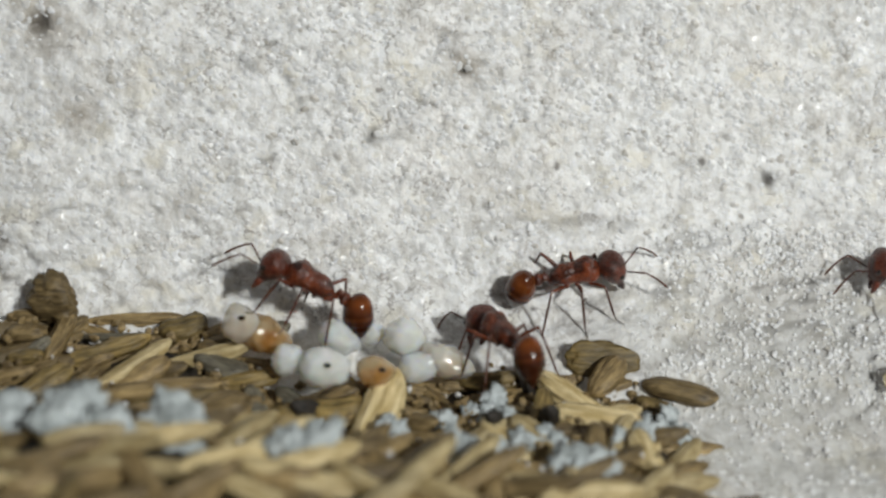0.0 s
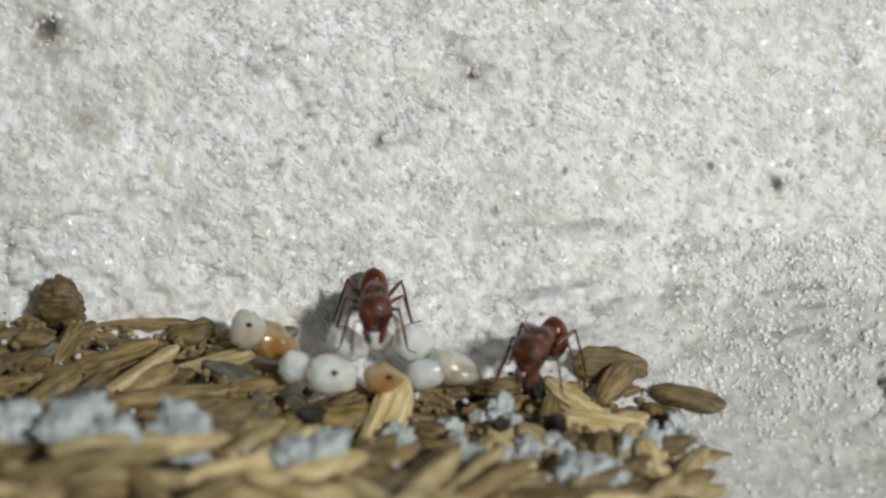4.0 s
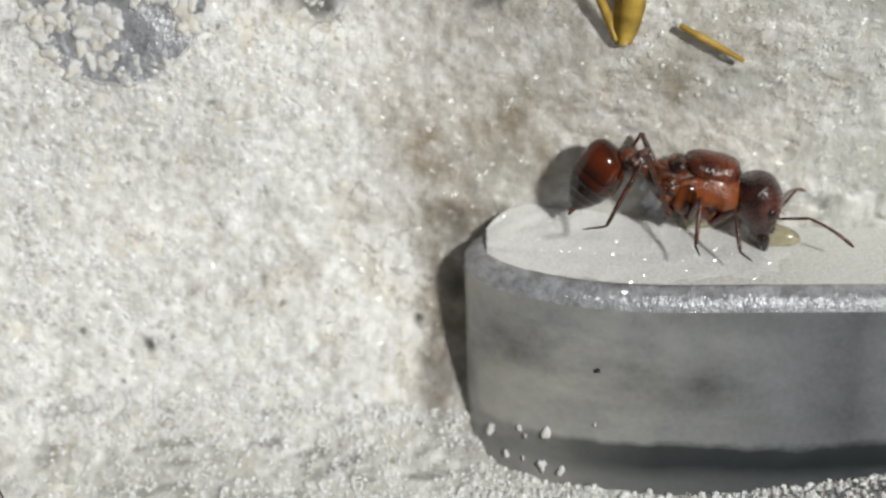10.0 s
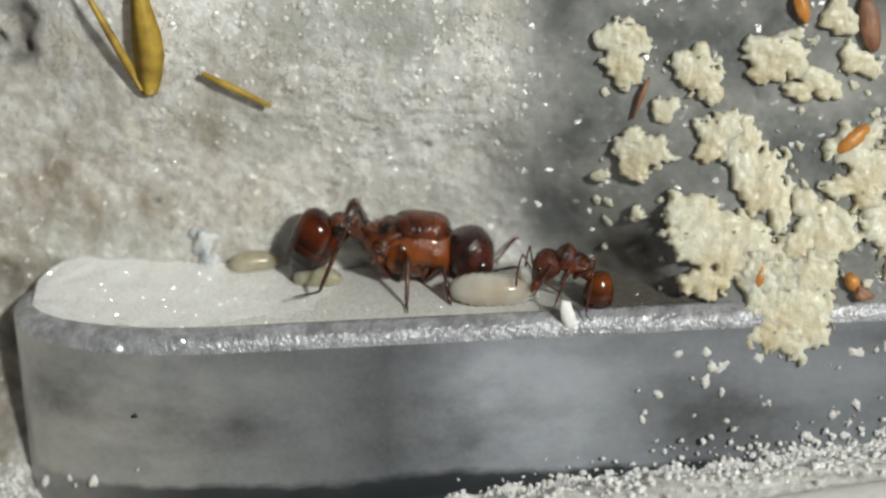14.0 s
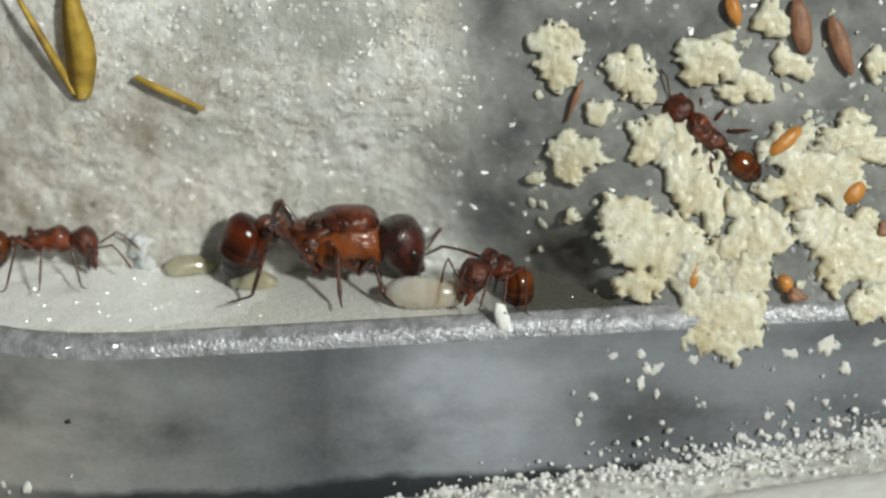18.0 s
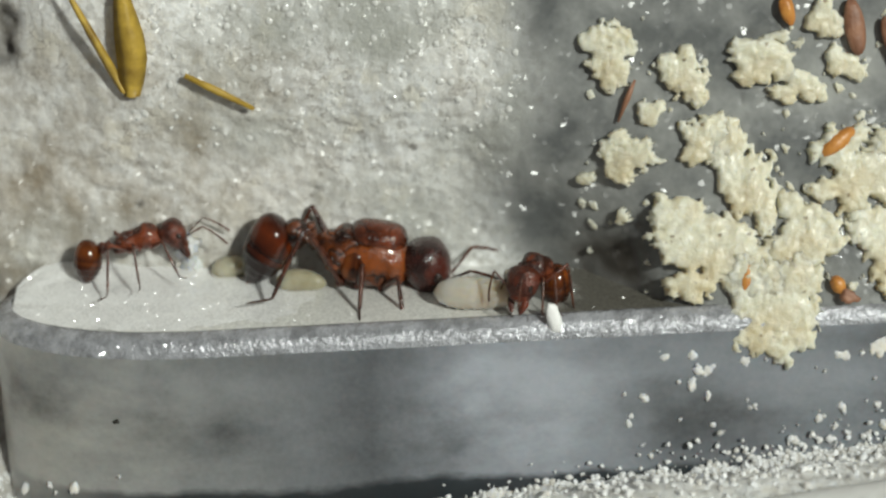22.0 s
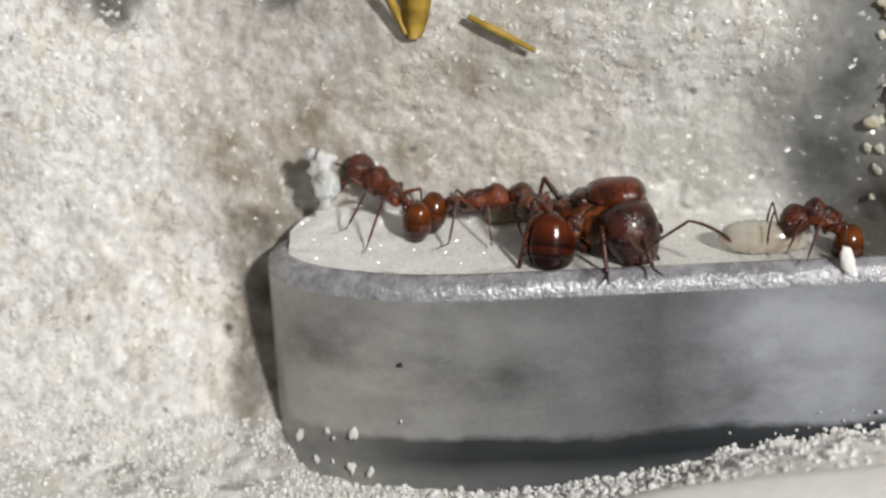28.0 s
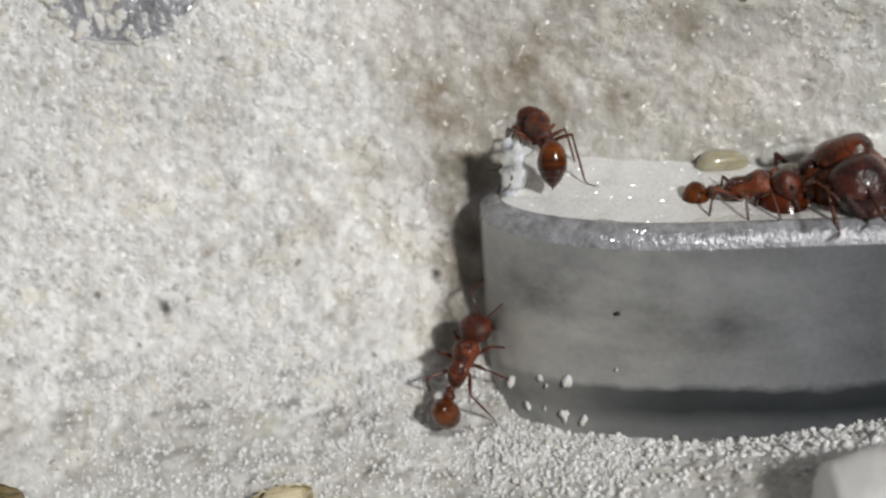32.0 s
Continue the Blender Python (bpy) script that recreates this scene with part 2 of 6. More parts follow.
def gaster_material(name, dark, light, rings):
    """An ant's abdomen: amber near the waist, darker to its point, with thin dark ring edges."""
    m, n, links, p = shader(name)
    co = coords(n, links)
    sep = n.new("ShaderNodeSeparateXYZ")
    links.new(coords(n, links, "Generated"), sep.inputs[0])
    mid = noise_tex(n, links, co, 1000, 4, 0.55)
    base = mix(n, links, ramp(n, links, sep.outputs[0], (0.02, (0.85, 0.85, 0.85)), (0.12, (0.3, 0.3, 0.3)), (0.20, (0.0, 0.0, 0.0)), (0.32, (0.35, 0.35, 0.35)), (0.44, (0.9, 0.9, 0.9)), (0.48, (0.45, 0.45, 0.45)), (0.60, (0.95, 0.95, 0.95))), light, dark)
    base = mix(n, links, ramp(n, links, mid, (0.40, (0, 0, 0)), (0.72, (0.6, 0.6, 0.6))), base, dark)
    edge = ramp(n, links, sep.outputs[0], (0.545, (0, 0, 0)), (0.56, (rings,) * 3), (0.575, (0, 0, 0)), (0.705, (0, 0, 0)), (0.72, (rings,) * 3), (0.735, (0, 0, 0)))
    base = mix(n, links, edge, base, tuple(c * 0.3 for c in dark))
    links.new(base, p.inputs["Base Color"])
    p.inputs["Roughness"].default_value = 0.16
    p.inputs["Coat Weight"].default_value = 0.25
    p.inputs["Coat Roughness"].default_value = 0.05
    p.inputs["Specular IOR Level"].default_value = 0.35
    p.inputs["Subsurface Weight"].default_value = 0.14
    p.inputs["Subsurface Radius"].default_value = (1.0, 0.4, 0.1)
    p.inputs["Subsurface Scale"].default_value = 0.0005
    bump(n, links, p, noise_tex(n, links, co, 9000, 3, 0.6), 0.10, 0.00006)
    return m


def soft_material(name, colour, other, scale=1200, sss=0.8, rough=0.2, clear=0.4):
    """Moist, milky skin of grubs and cocoons."""
    m, n, links, p = shader(name)
    mid = noise_tex(n, links, coords(n, links), scale, 3, 0.5)
    links.new(mix(n, links, ramp(n, links, mid, (0.4, (0, 0, 0)), (0.65, (1, 1, 1))), colour, other), p.inputs["Base Color"])
    p.inputs["Roughness"].default_value = rough
    p.inputs["Subsurface Weight"].default_value = sss
    p.inputs["Subsurface Radius"].default_value = (1.0, 0.8, 0.55)
    p.inputs["Subsurface Scale"].default_value = 0.0014
    p.inputs["Transmission Weight"].default_value = clear
    p.inputs["IOR"].default_value = 1.36
    p.inputs["Coat Weight"].default_value = 0.8
    p.inputs["Coat Roughness"].default_value = 0.05
    return m


def grain_material(name, dark, light, stretch=9000, tint=0.5, rough=0.5):
    """Husks and crumbs: each piece a little different."""
    m, n, links, p = shader(name)
    co = coords(n, links)
    mp = node(n, "ShaderNodeMapping", Scale=(0.12, 1.0, 1.0))
    links.new(co, mp.inputs["Vector"])
    streak = noise_tex(n, links, mp.outputs[0], stretch, 3, 0.6)
    blotch = noise_tex(n, links, co, 700, 3, 0.6)
    base = mix(n, links, ramp(n, links, streak, (0.35, (0, 0, 0)), (0.68, (1, 1, 1))), dark, light)
    base = mix(n, links, ramp(n, links, blotch, (0.45, (0, 0, 0)), (0.75, (0.6, 0.6, 0.6))), base, tuple(c * 0.45 for c in dark))
    info = n.new("ShaderNodeObjectInfo")
    hsv = n.new("ShaderNodeHueSaturation")
    rng = n.new("ShaderNodeMapRange")
    rng.inputs["To Min"].default_value, rng.inputs["To Max"].default_value = 1 - tint, 1 + tint * 0.7
    links.new(info.outputs["Random"], rng.inputs[0])
    links.new(rng.outputs[0], hsv.inputs["Value"])
    links.new(base, hsv.inputs["Color"])
    links.new(hsv.outputs[0], p.inputs["Base Color"])
    p.inputs["Roughness"].default_value = rough
    bump(n, links, p, streak, 0.9, 0.00012)
    return m


def crumb_material(name, a, b, rough=0.7):
    m, n, links, p = shader(name)
    co2 = coords(n, links)
    mid = noise_tex(n, links, co2, 1500, 4, 0.65)
    base = mix(n, links, ramp(n, links, mid, (0.30, (0, 0, 0)), (0.50, (1, 1, 1))), b, a)
    base = mix(n, links, ramp(n, links, noise_tex(n, links, co2, 420, 3, 0.6), (0.45, (0, 0, 0)), (0.70, (0.7, 0.7, 0.7))), base, tuple(v * w for v, w in zip(b, (0.95, 0.82, 0.62))))
    pores = noise_tex(n, links, co2, 2100, 2, 0.5)
    base = mix(n, links, ramp(n, links, pores, (0.27, (0.8, 0.8, 0.8)), (0.34, (0, 0, 0))), base, (0.20, 0.14, 0.07))
    links.new(base, p.inputs["Base Color"])
    p.inputs["Roughness"].default_value = rough
    p.inputs["Subsurface Weight"].default_value = 0.7
    p.inputs["Subsurface Radius"].default_value = (1.0, 0.9, 0.7)
    p.inputs["Subsurface Scale"].default_value = 0.0008
    p.inputs["Coat Weight"].default_value = 0.15
    p.inputs["Coat Roughness"].default_value = 0.2
    bump(n, links, p, noise_tex(n, links, co2, 2600, 4, 0.65), 0.55, 0.0002)
    return m


def cup_material():
    """Clear plastic over a misted, grey inside, with its reflections put into the colour."""
    m, n, links, p = shader("misted_clear_plastic")
    co = coords(n, links)
    mp = node(n, "ShaderNodeMapping", Scale=(0.55, 0.55, 1.0))
    links.new(co, mp.inputs["Vector"])
    wide = noise_tex(n, links, mp.outputs[0], 360, 5, 0.58)
    fine = noise_tex(n, links, co, 4200, 3, 0.6)
    cloud = noise_tex(n, links, co, 190, 3, 0.5)
    base = mix(n, links, ramp(n, links, wide, (0.36, (0, 0, 0)), (0.66, (1, 1, 1))), (0.020, 0.024, 0.029), (0.092, 0.101, 0.114))
    base = mix(n, links, ramp(n, links, cloud, (0.50, (0, 0, 0)), (0.72, (0.45, 0.45, 0.45))), base, (0.30, 0.33, 0.37))
    # lighter and darker bands below the rim, painted like light in clear plastic
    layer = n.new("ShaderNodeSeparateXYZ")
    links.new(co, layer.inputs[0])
    sheen_z = n.new("ShaderNodeMath")
    sheen_z.operation = "MULTIPLY_ADD"
    links.new(wide, sheen_z.inputs[0])
    sheen_z.inputs[1].default_value = 0.0022
    links.new(layer.outputs[2], sheen_z.inputs[2])
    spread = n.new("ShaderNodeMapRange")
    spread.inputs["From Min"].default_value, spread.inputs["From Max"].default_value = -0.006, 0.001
    links.new(sheen_z.outputs[0], spread.inputs[0])
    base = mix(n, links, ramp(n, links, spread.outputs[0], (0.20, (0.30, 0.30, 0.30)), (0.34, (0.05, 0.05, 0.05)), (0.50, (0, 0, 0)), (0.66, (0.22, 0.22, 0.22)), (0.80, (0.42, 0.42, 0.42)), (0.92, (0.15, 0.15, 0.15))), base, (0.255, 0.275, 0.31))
    # painted reflections: a milky patch at the round end, one behind the queen's place
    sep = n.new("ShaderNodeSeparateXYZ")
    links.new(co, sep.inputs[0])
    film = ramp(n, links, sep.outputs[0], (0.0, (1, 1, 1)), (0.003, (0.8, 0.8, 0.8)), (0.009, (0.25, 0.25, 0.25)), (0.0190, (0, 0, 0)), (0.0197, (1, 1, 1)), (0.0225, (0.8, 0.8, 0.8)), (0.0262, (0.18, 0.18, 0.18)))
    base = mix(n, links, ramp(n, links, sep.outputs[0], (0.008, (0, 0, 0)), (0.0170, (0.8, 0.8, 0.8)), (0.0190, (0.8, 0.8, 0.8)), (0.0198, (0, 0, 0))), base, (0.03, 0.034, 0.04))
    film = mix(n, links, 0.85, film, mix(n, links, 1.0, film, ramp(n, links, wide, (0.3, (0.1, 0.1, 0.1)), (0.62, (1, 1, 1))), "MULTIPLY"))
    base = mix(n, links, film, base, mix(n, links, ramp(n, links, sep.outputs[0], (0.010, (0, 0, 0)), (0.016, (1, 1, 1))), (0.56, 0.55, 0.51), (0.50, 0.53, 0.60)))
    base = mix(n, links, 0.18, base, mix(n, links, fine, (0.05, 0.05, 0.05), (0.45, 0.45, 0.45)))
    # dark uneven line along the foot
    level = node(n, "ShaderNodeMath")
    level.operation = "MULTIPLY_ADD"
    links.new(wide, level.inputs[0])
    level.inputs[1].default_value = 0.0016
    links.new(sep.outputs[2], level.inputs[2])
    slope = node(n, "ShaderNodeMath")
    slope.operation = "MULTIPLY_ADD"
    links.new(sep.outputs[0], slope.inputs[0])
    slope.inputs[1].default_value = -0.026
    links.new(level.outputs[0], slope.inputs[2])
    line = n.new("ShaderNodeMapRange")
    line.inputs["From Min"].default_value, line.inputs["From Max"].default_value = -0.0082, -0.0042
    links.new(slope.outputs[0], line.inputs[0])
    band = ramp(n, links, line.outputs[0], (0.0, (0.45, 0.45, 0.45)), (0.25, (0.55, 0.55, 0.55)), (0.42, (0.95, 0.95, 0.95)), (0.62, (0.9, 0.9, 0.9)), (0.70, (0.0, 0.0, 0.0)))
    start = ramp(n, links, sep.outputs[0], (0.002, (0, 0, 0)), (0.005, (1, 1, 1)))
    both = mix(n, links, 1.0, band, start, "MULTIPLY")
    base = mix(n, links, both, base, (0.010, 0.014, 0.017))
    links.new(base, p.inputs["Base Color"])
    p.inputs["Roughness"].default_value = 0.28
    p.inputs["Coat Weight"].default_value = 0.35
    p.inputs["Coat Roughness"].default_value = 0.04
    p.inputs["Subsurface Weight"].default_value = 0.1
    p.inputs["Subsurface Scale"].default_value = 0.001
    bump(n, links, p, wide, 0.15, 0.0003)
    return m


def plate_material():
    """Frosted white plastic, grimy where it runs into the wet end."""
    m, n, links, p = shader("frosted_white_top")
    co = coords(n, links)
    fine = noise_tex(n, links, co, 5200, 4, 0.65)
    base = mix(n, links, ramp(n, links, fine, (0.35, (0, 0, 0)), (0.65, (1, 1, 1))), (0.70, 0.70, 0.67), (0.88, 0.88, 0.85))
    sep = n.new("ShaderNodeSeparateXYZ")
    links.new(co, sep.inputs[0])
    push = n.new("ShaderNodeMath")
    push.operation = "MULTIPLY_ADD"
    links.new(noise_tex(n, links, co, 500, 4, 0.65), push.inputs[0])
    push.inputs[1].default_value = 0.006
    links.new(sep.outputs[0], push.inputs[2])
    base = mix(n, links, ramp(n, links, push.outputs[0], (0.0235, (0, 0, 0)), (0.0270, (1, 1, 1))), base, mix(n, links, fine, (0.05, 0.045, 0.035), (0.22, 0.21, 0.18)))
    links.new(base, p.inputs["Base Color"])
    p.inputs["Roughness"].default_value = 0.45
    p.inputs["Coat Weight"].default_value = 0.8
    p.inputs["Coat Roughness"].default_value = 0.2
    links.new(glitter(n, links, co, 15000, 1.6), p.inputs["Coat Normal"])
    return m


def plain(name, a, b, scale, rough, bump_by=0.0, coat=0.0):
    m, n, links, p = shader(name)
    co = coords(n, links)
    mid = noise_tex(n, links, co, scale, 4, 0.6)
    links.new(mix(n, links, ramp(n, links, mid, (0.35, (0, 0, 0)), (0.65, (1, 1, 1))), a, b), p.inputs["Base Color"])
    p.inputs["Roughness"].default_value = rough
    p.inputs["Coat Weight"].default_value = coat
    if bump_by:
        bump(n, links, p, noise_tex(n, links, co, scale * 3, 3, 0.6), bump_by, 0.0002)
    return m


def drop_material():
    m, n, links, p = shader("water")
    # pale, almost opaque colour stands in for the glints on the drops
    p.inputs["Base Color"].default_value = (0.80, 0.80, 0.77, 1)
    p.inputs["Roughness"].default_value = 0.04
    p.inputs["Transmission Weight"].default_value = 0.1
    p.inputs["IOR"].default_value = 1.34
    p.inputs["Coat Weight"].default_value = 1.0
    p.inputs["Coat IOR"].default_value = 1.9
    p.inputs["Coat Roughness"].default_value = 0.12
    return m


def granule_material():
    """Loose plaster grains, each of its own tone."""
    m, n, links, p = shader("plaster_granules")
    island = n.new("ShaderNodeNewGeometry").outputs["Random Per Island"]
    tone = ramp(n, links, island, (0.0, (0.58, 0.55, 0.50)), (0.08, (0.76, 0.74, 0.70)), (0.30, (0.85, 0.845, 0.825)), (0.75, (0.92, 0.925, 0.92)), (1.0, (0.98, 0.985, 0.99)))
    links.new(tone, p.inputs["Base Color"])
    p.inputs["Roughness"].default_value = 0.4
    p.inputs["Subsurface Weight"].default_value = 0.4
    p.inputs["Subsurface Radius"].default_value = (1.0, 0.95, 0.85)
    p.inputs["Subsurface Scale"].default_value = 0.0003
    return m


PLASTER = plaster_material()
RED = shell_material("red_brown_shell", (0.028, 0.006, 0.003), (0.160, 0.034, 0.014), 1500, 0.30, 0.15, 0.06, 0.45, 0.5, 0.15)
THORAX = shell_material("orange_brown_shell", (0.030, 0.006, 0.003), (0.230, 0.050, 0.015), 1300, 0.28, 0.15, 0.06, 0.5, 0.8, 0.30)
THIGH = shell_material("thigh_shell", (0.050, 0.012, 0.006), (0.150, 0.038, 0.015), 2500, 0.28, 0.15, 0.10, 0.2)
LEG = shell_material("thin_leg_shell", (0.038, 0.012, 0.007), (0.125, 0.040, 0.018), 2500, 0.26, 0.15, 0.10, 0.15)
FOOT = shell_material("foot_shell", (0.030, 0.012, 0.008), (0.085, 0.034, 0.020), 2500, 0.34, 0.05, 0.0, 0.1)
EYE = shell_material("dark_eye", (0.012, 0.007, 0.005), (0.022, 0.010, 0.007), 9000, 0.2, 0.4, 0.0, 0.1)
GASTER = gaster_material("amber_gaster", (0.034, 0.008, 0.003), (0.180, 0.047, 0.008), 0.8)
QUEEN = shell_material("queen_shell", (0.010, 0.003, 0.002), (0.260, 0.066, 0.014), 520, 0.17, 0.3, 0.03, 0.35, 1.0, 0.40)
QUEEN_SHIELD = shell_material("queen_back_shell", (0.016, 0.004, 0.002), (0.170, 0.035, 0.009), 500, 0.15, 0.35, 0.03, 0.3, 0.6, 0.15)
QUEEN_HEAD = shell_material("queen_head_shell", (0.010, 0.003, 0.0025), (0.085, 0.020, 0.013), 700, 0.17, 0.3, 0.0, 0.35, 0.4, 0.12)
QUEEN_LEG = shell_material("queen_leg_shell", (0.022, 0.006, 0.004), (0.100, 0.026, 0.010), 1800, 0.24, 0.2, 0.0, 0.3)
QUEEN_GASTER = gaster_material("dark_queen_gaster", (0.007, 0.002, 0.0015), (0.120, 0.021, 0.004), 0.9)
GRUB = soft_material("milky_grub", (0.80, 0.76, 0.68), (0.62, 0.54, 0.44), 600, clear=0.35)
PUPA = soft_material("white_pupa", (0.90, 0.905, 0.88), (0.72, 0.735, 0.69), 900, sss=0.85, rough=0.12, clear=0.22)
GRUB_WHITE = soft_material("ragged_white_larva", (0.90, 0.89, 0.86), (0.78, 0.77, 0.73), 900, sss=0.7, clear=0.12, rough=0.3)
COCOON = soft_material("amber_cocoon", (0.78, 0.64, 0.42), (0.55, 0.27, 0.07), 700, sss=0.5, rough=0.15, clear=0.55)
EGG = soft_material("yellow_egg", (0.60, 0.56, 0.42), (0.46, 0.41, 0.27))
HUSK = grain_material("straw_husk", (0.115, 0.076, 0.030), (0.43, 0.31, 0.14), 7000, 0.45)
HUSK_OLIVE = grain_material("olive_husk", (0.10, 0.070, 0.024), (0.36, 0.255, 0.09), 6500, 0.35)
HUSK_GREY = grain_material("grey_husk", (0.085, 0.076, 0.055), (0.26, 0.235, 0.17), 7000, 0.3)
HUSK_PALE = grain_material("pale_husk", (0.42, 0.31, 0.13), (0.78, 0.65, 0.38), 6000, 0.3)
CURL = grain_material("curled_pale_husk", (0.50, 0.42, 0.24), (0.80, 0.72, 0.52), 6000, 0.1)
BLACK = plain("black_chaff_and_gaps", (0.012, 0.010, 0.008), (0.035, 0.028, 0.022), 3000, 0.6, 0.4)
CRUMB = crumb_material("yellowish_crumb", (0.74, 0.72, 0.59), (0.58, 0.53, 0.37), 0.45)
SAND = crumb_material("sandy_grain", (0.88, 0.87, 0.84), (0.72, 0.69, 0.63))
ORANGE = plain("orange_seed_coat", (0.42, 0.15, 0.03), (0.60, 0.27, 0.06), 1500, 0.4, 0.2)
MAROON = plain("maroon_scrap", (0.19, 0.085, 0.05), (0.34, 0.17, 0.10), 1200, 0.5, 0.3)
STRAW = plain("yellow_straw", (0.26, 0.16, 0.022), (0.58, 0.39, 0.06), 700, 0.5, 0.3, 0.1)
MOULD = plain("grey_mould", (0.36, 0.40, 0.40), (0.66, 0.71, 0.72), 1900, 0.6, 0.9, 0.2)
CUP = cup_material()
RIM = plain("scuffed_rim_plastic", (0.26, 0.265, 0.285), (0.52, 0.53, 0.57), 1500, 0.24, 0.55, 0.6)
RIM.node_tree.nodes["Principled BSDF"].inputs["Metallic"].default_value = 0.3
RIM.node_tree.links.new(glitter(RIM.node_tree.nodes, RIM.node_tree.links, coords(RIM.node_tree.nodes, RIM.node_tree.links), 4200, 1.1), RIM.node_tree.nodes["Principled BSDF"].inputs["Coat Normal"])
CUP_TOP = plate_material()
WHITE_SLOPE = plain("glittering_white_slope", (0.93, 0.935, 0.93), (0.985, 0.985, 0.98), 4200, 0.45, 0.0, 1.0)
WHITE_SLOPE.node_tree.nodes["Principled BSDF"].inputs["Coat Roughness"].default_value = 0.22
WHITE_SLOPE.node_tree.nodes["Principled BSDF"].inputs["Coat IOR"].default_value = 2.2
WHITE_SLOPE.node_tree.links.new(glitter(WHITE_SLOPE.node_tree.nodes, WHITE_SLOPE.node_tree.links, coords(WHITE_SLOPE.node_tree.nodes, WHITE_SLOPE.node_tree.links), 15000, 1.9), WHITE_SLOPE.node_tree.nodes["Principled BSDF"].inputs["Coat Normal"])
CHUNK = plain("smooth_white_plaster", (0.88, 0.87, 0.86), (0.95, 0.95, 0.94), 900, 0.8, 0.3)
WATER = drop_material()
GRANULE = granule_material()


# ---- shapes ----
def part(name, bm, material, parent=None, label="", at=None):
    """Links a bmesh, in millimetres, as one smooth mesh object."""
    me = bpy.data.meshes.new(name)
    for v in bm.verts:
        v.co *= MM
    bm.normal_update()
    bm.to_mesh(me)
    bm.free()
    me.materials.append(material)
    me.polygons.foreach_set("use_smooth", [True] * len(me.polygons))
    ob = new(name, me)
    if parent:
        ob.parent = parent
    if at is not None:
        ob.matrix_basis = at
    if label:
        ob["label"] = label
    return ob


def mm(x, y, z, rx=0, ry=0, rz=0):
    return pose(x * MM, y * MM, z * MM, rx, ry, rz)


def tube(bm, points, radii, sides=8):
    """A round bar through points, closed at both ends."""
    points = [Vector(p) for p in points]
    rings, side = [], None
    for i, p in enumerate(points):
        along = (points[min(i + 1, len(points) - 1)] - points[max(i - 1, 0)]).normalized()
        if side is None:
            side = along.orthogonal().normalized()
        side = (side - along * side.dot(along)).normalized()
        other = along.cross(side)
        rings.append([bm.verts.new(p + radii[i] * (math.cos(a) * side + math.sin(a) * other)) for a in [math.tau * k / sides for k in range(sides)]])
    for a, b in zip(rings, rings[1:]):
        for k in range(sides):
            bm.faces.new((a[k], a[(k + 1) % sides], b[(k + 1) % sides], b[k]))
    bm.faces.new(list(reversed(rings[0])))
    bm.faces.new(rings[-1])


def egg(bm, centre, size, tilt=(0, 0, 0), taper=0.0, flat=0.0, rough=0.0, seed=0.0, seg=20, rings=14, power=1.0):
    """An egg: half axes size, thinner towards +x by taper, flatter below by flat, lumpy by rough."""
    made = bmesh.ops.create_uvsphere(bm, u_segments=seg, v_segments=rings, radius=1, matrix=Matrix.Rotation(math.pi / 2, 4, "Y"))["verts"]
    turn = Euler([radians(a) for a in tilt]).to_matrix()
    for v in made:
        c = v.co.copy()
        if power != 1.0:
            c.x = math.copysign(abs(c.x) ** power, c.x)
        k = 1 - taper * c.x
        c.y, c.z = c.y * k, c.z * k
        if c.z < 0:
            c.z *= 1 - flat
        if rough:
            c *= 1 + rough * noise.noise(c * 1.7 + Vector((seed, seed * 2, 0))) + rough * 0.5 * noise.noise(c * 4.1 + Vector((0, seed, seed)))
        v.co = turn @ Vector((c.x * size[0], c.y * size[1], c.z * size[2])) + Vector(centre)
    return made


def bristles(bm, centre, size, tilt, count, length, seed, wide=0.010):
    """Short stiff hairs standing on an egg."""
    rng = random.Random(seed)
    turn = Euler([radians(a) for a in tilt]).to_matrix()
    for _ in range(count):
        way = Vector((rng.gauss(0, 1), rng.gauss(0, 1), rng.gauss(0.35, 1))).normalized()
        foot = turn @ Vector((way.x * size[0], way.y * size[1], way.z * size[2])) * 0.97 + Vector(centre)
        out = (turn @ Vector((way.x / size[0], way.y / size[1], way.z / size[2])).normalized() + Vector((rng.uniform(-0.3, 0.3), rng.uniform(-0.3, 0.3), 0.1))).normalized()
        side = out.orthogonal().normalized() * wide
        other = out.cross(side)
        a, b, c = (bm.verts.new(foot + v) for v in (side, other - side * 0.5, -other - side * 0.5))
        d = bm.verts.new(foot + out * length * rng.uniform(0.6, 1.2))
        for f in ((a, b, d), (b, c, d), (c, a, d)):
            bm.faces.new(f)


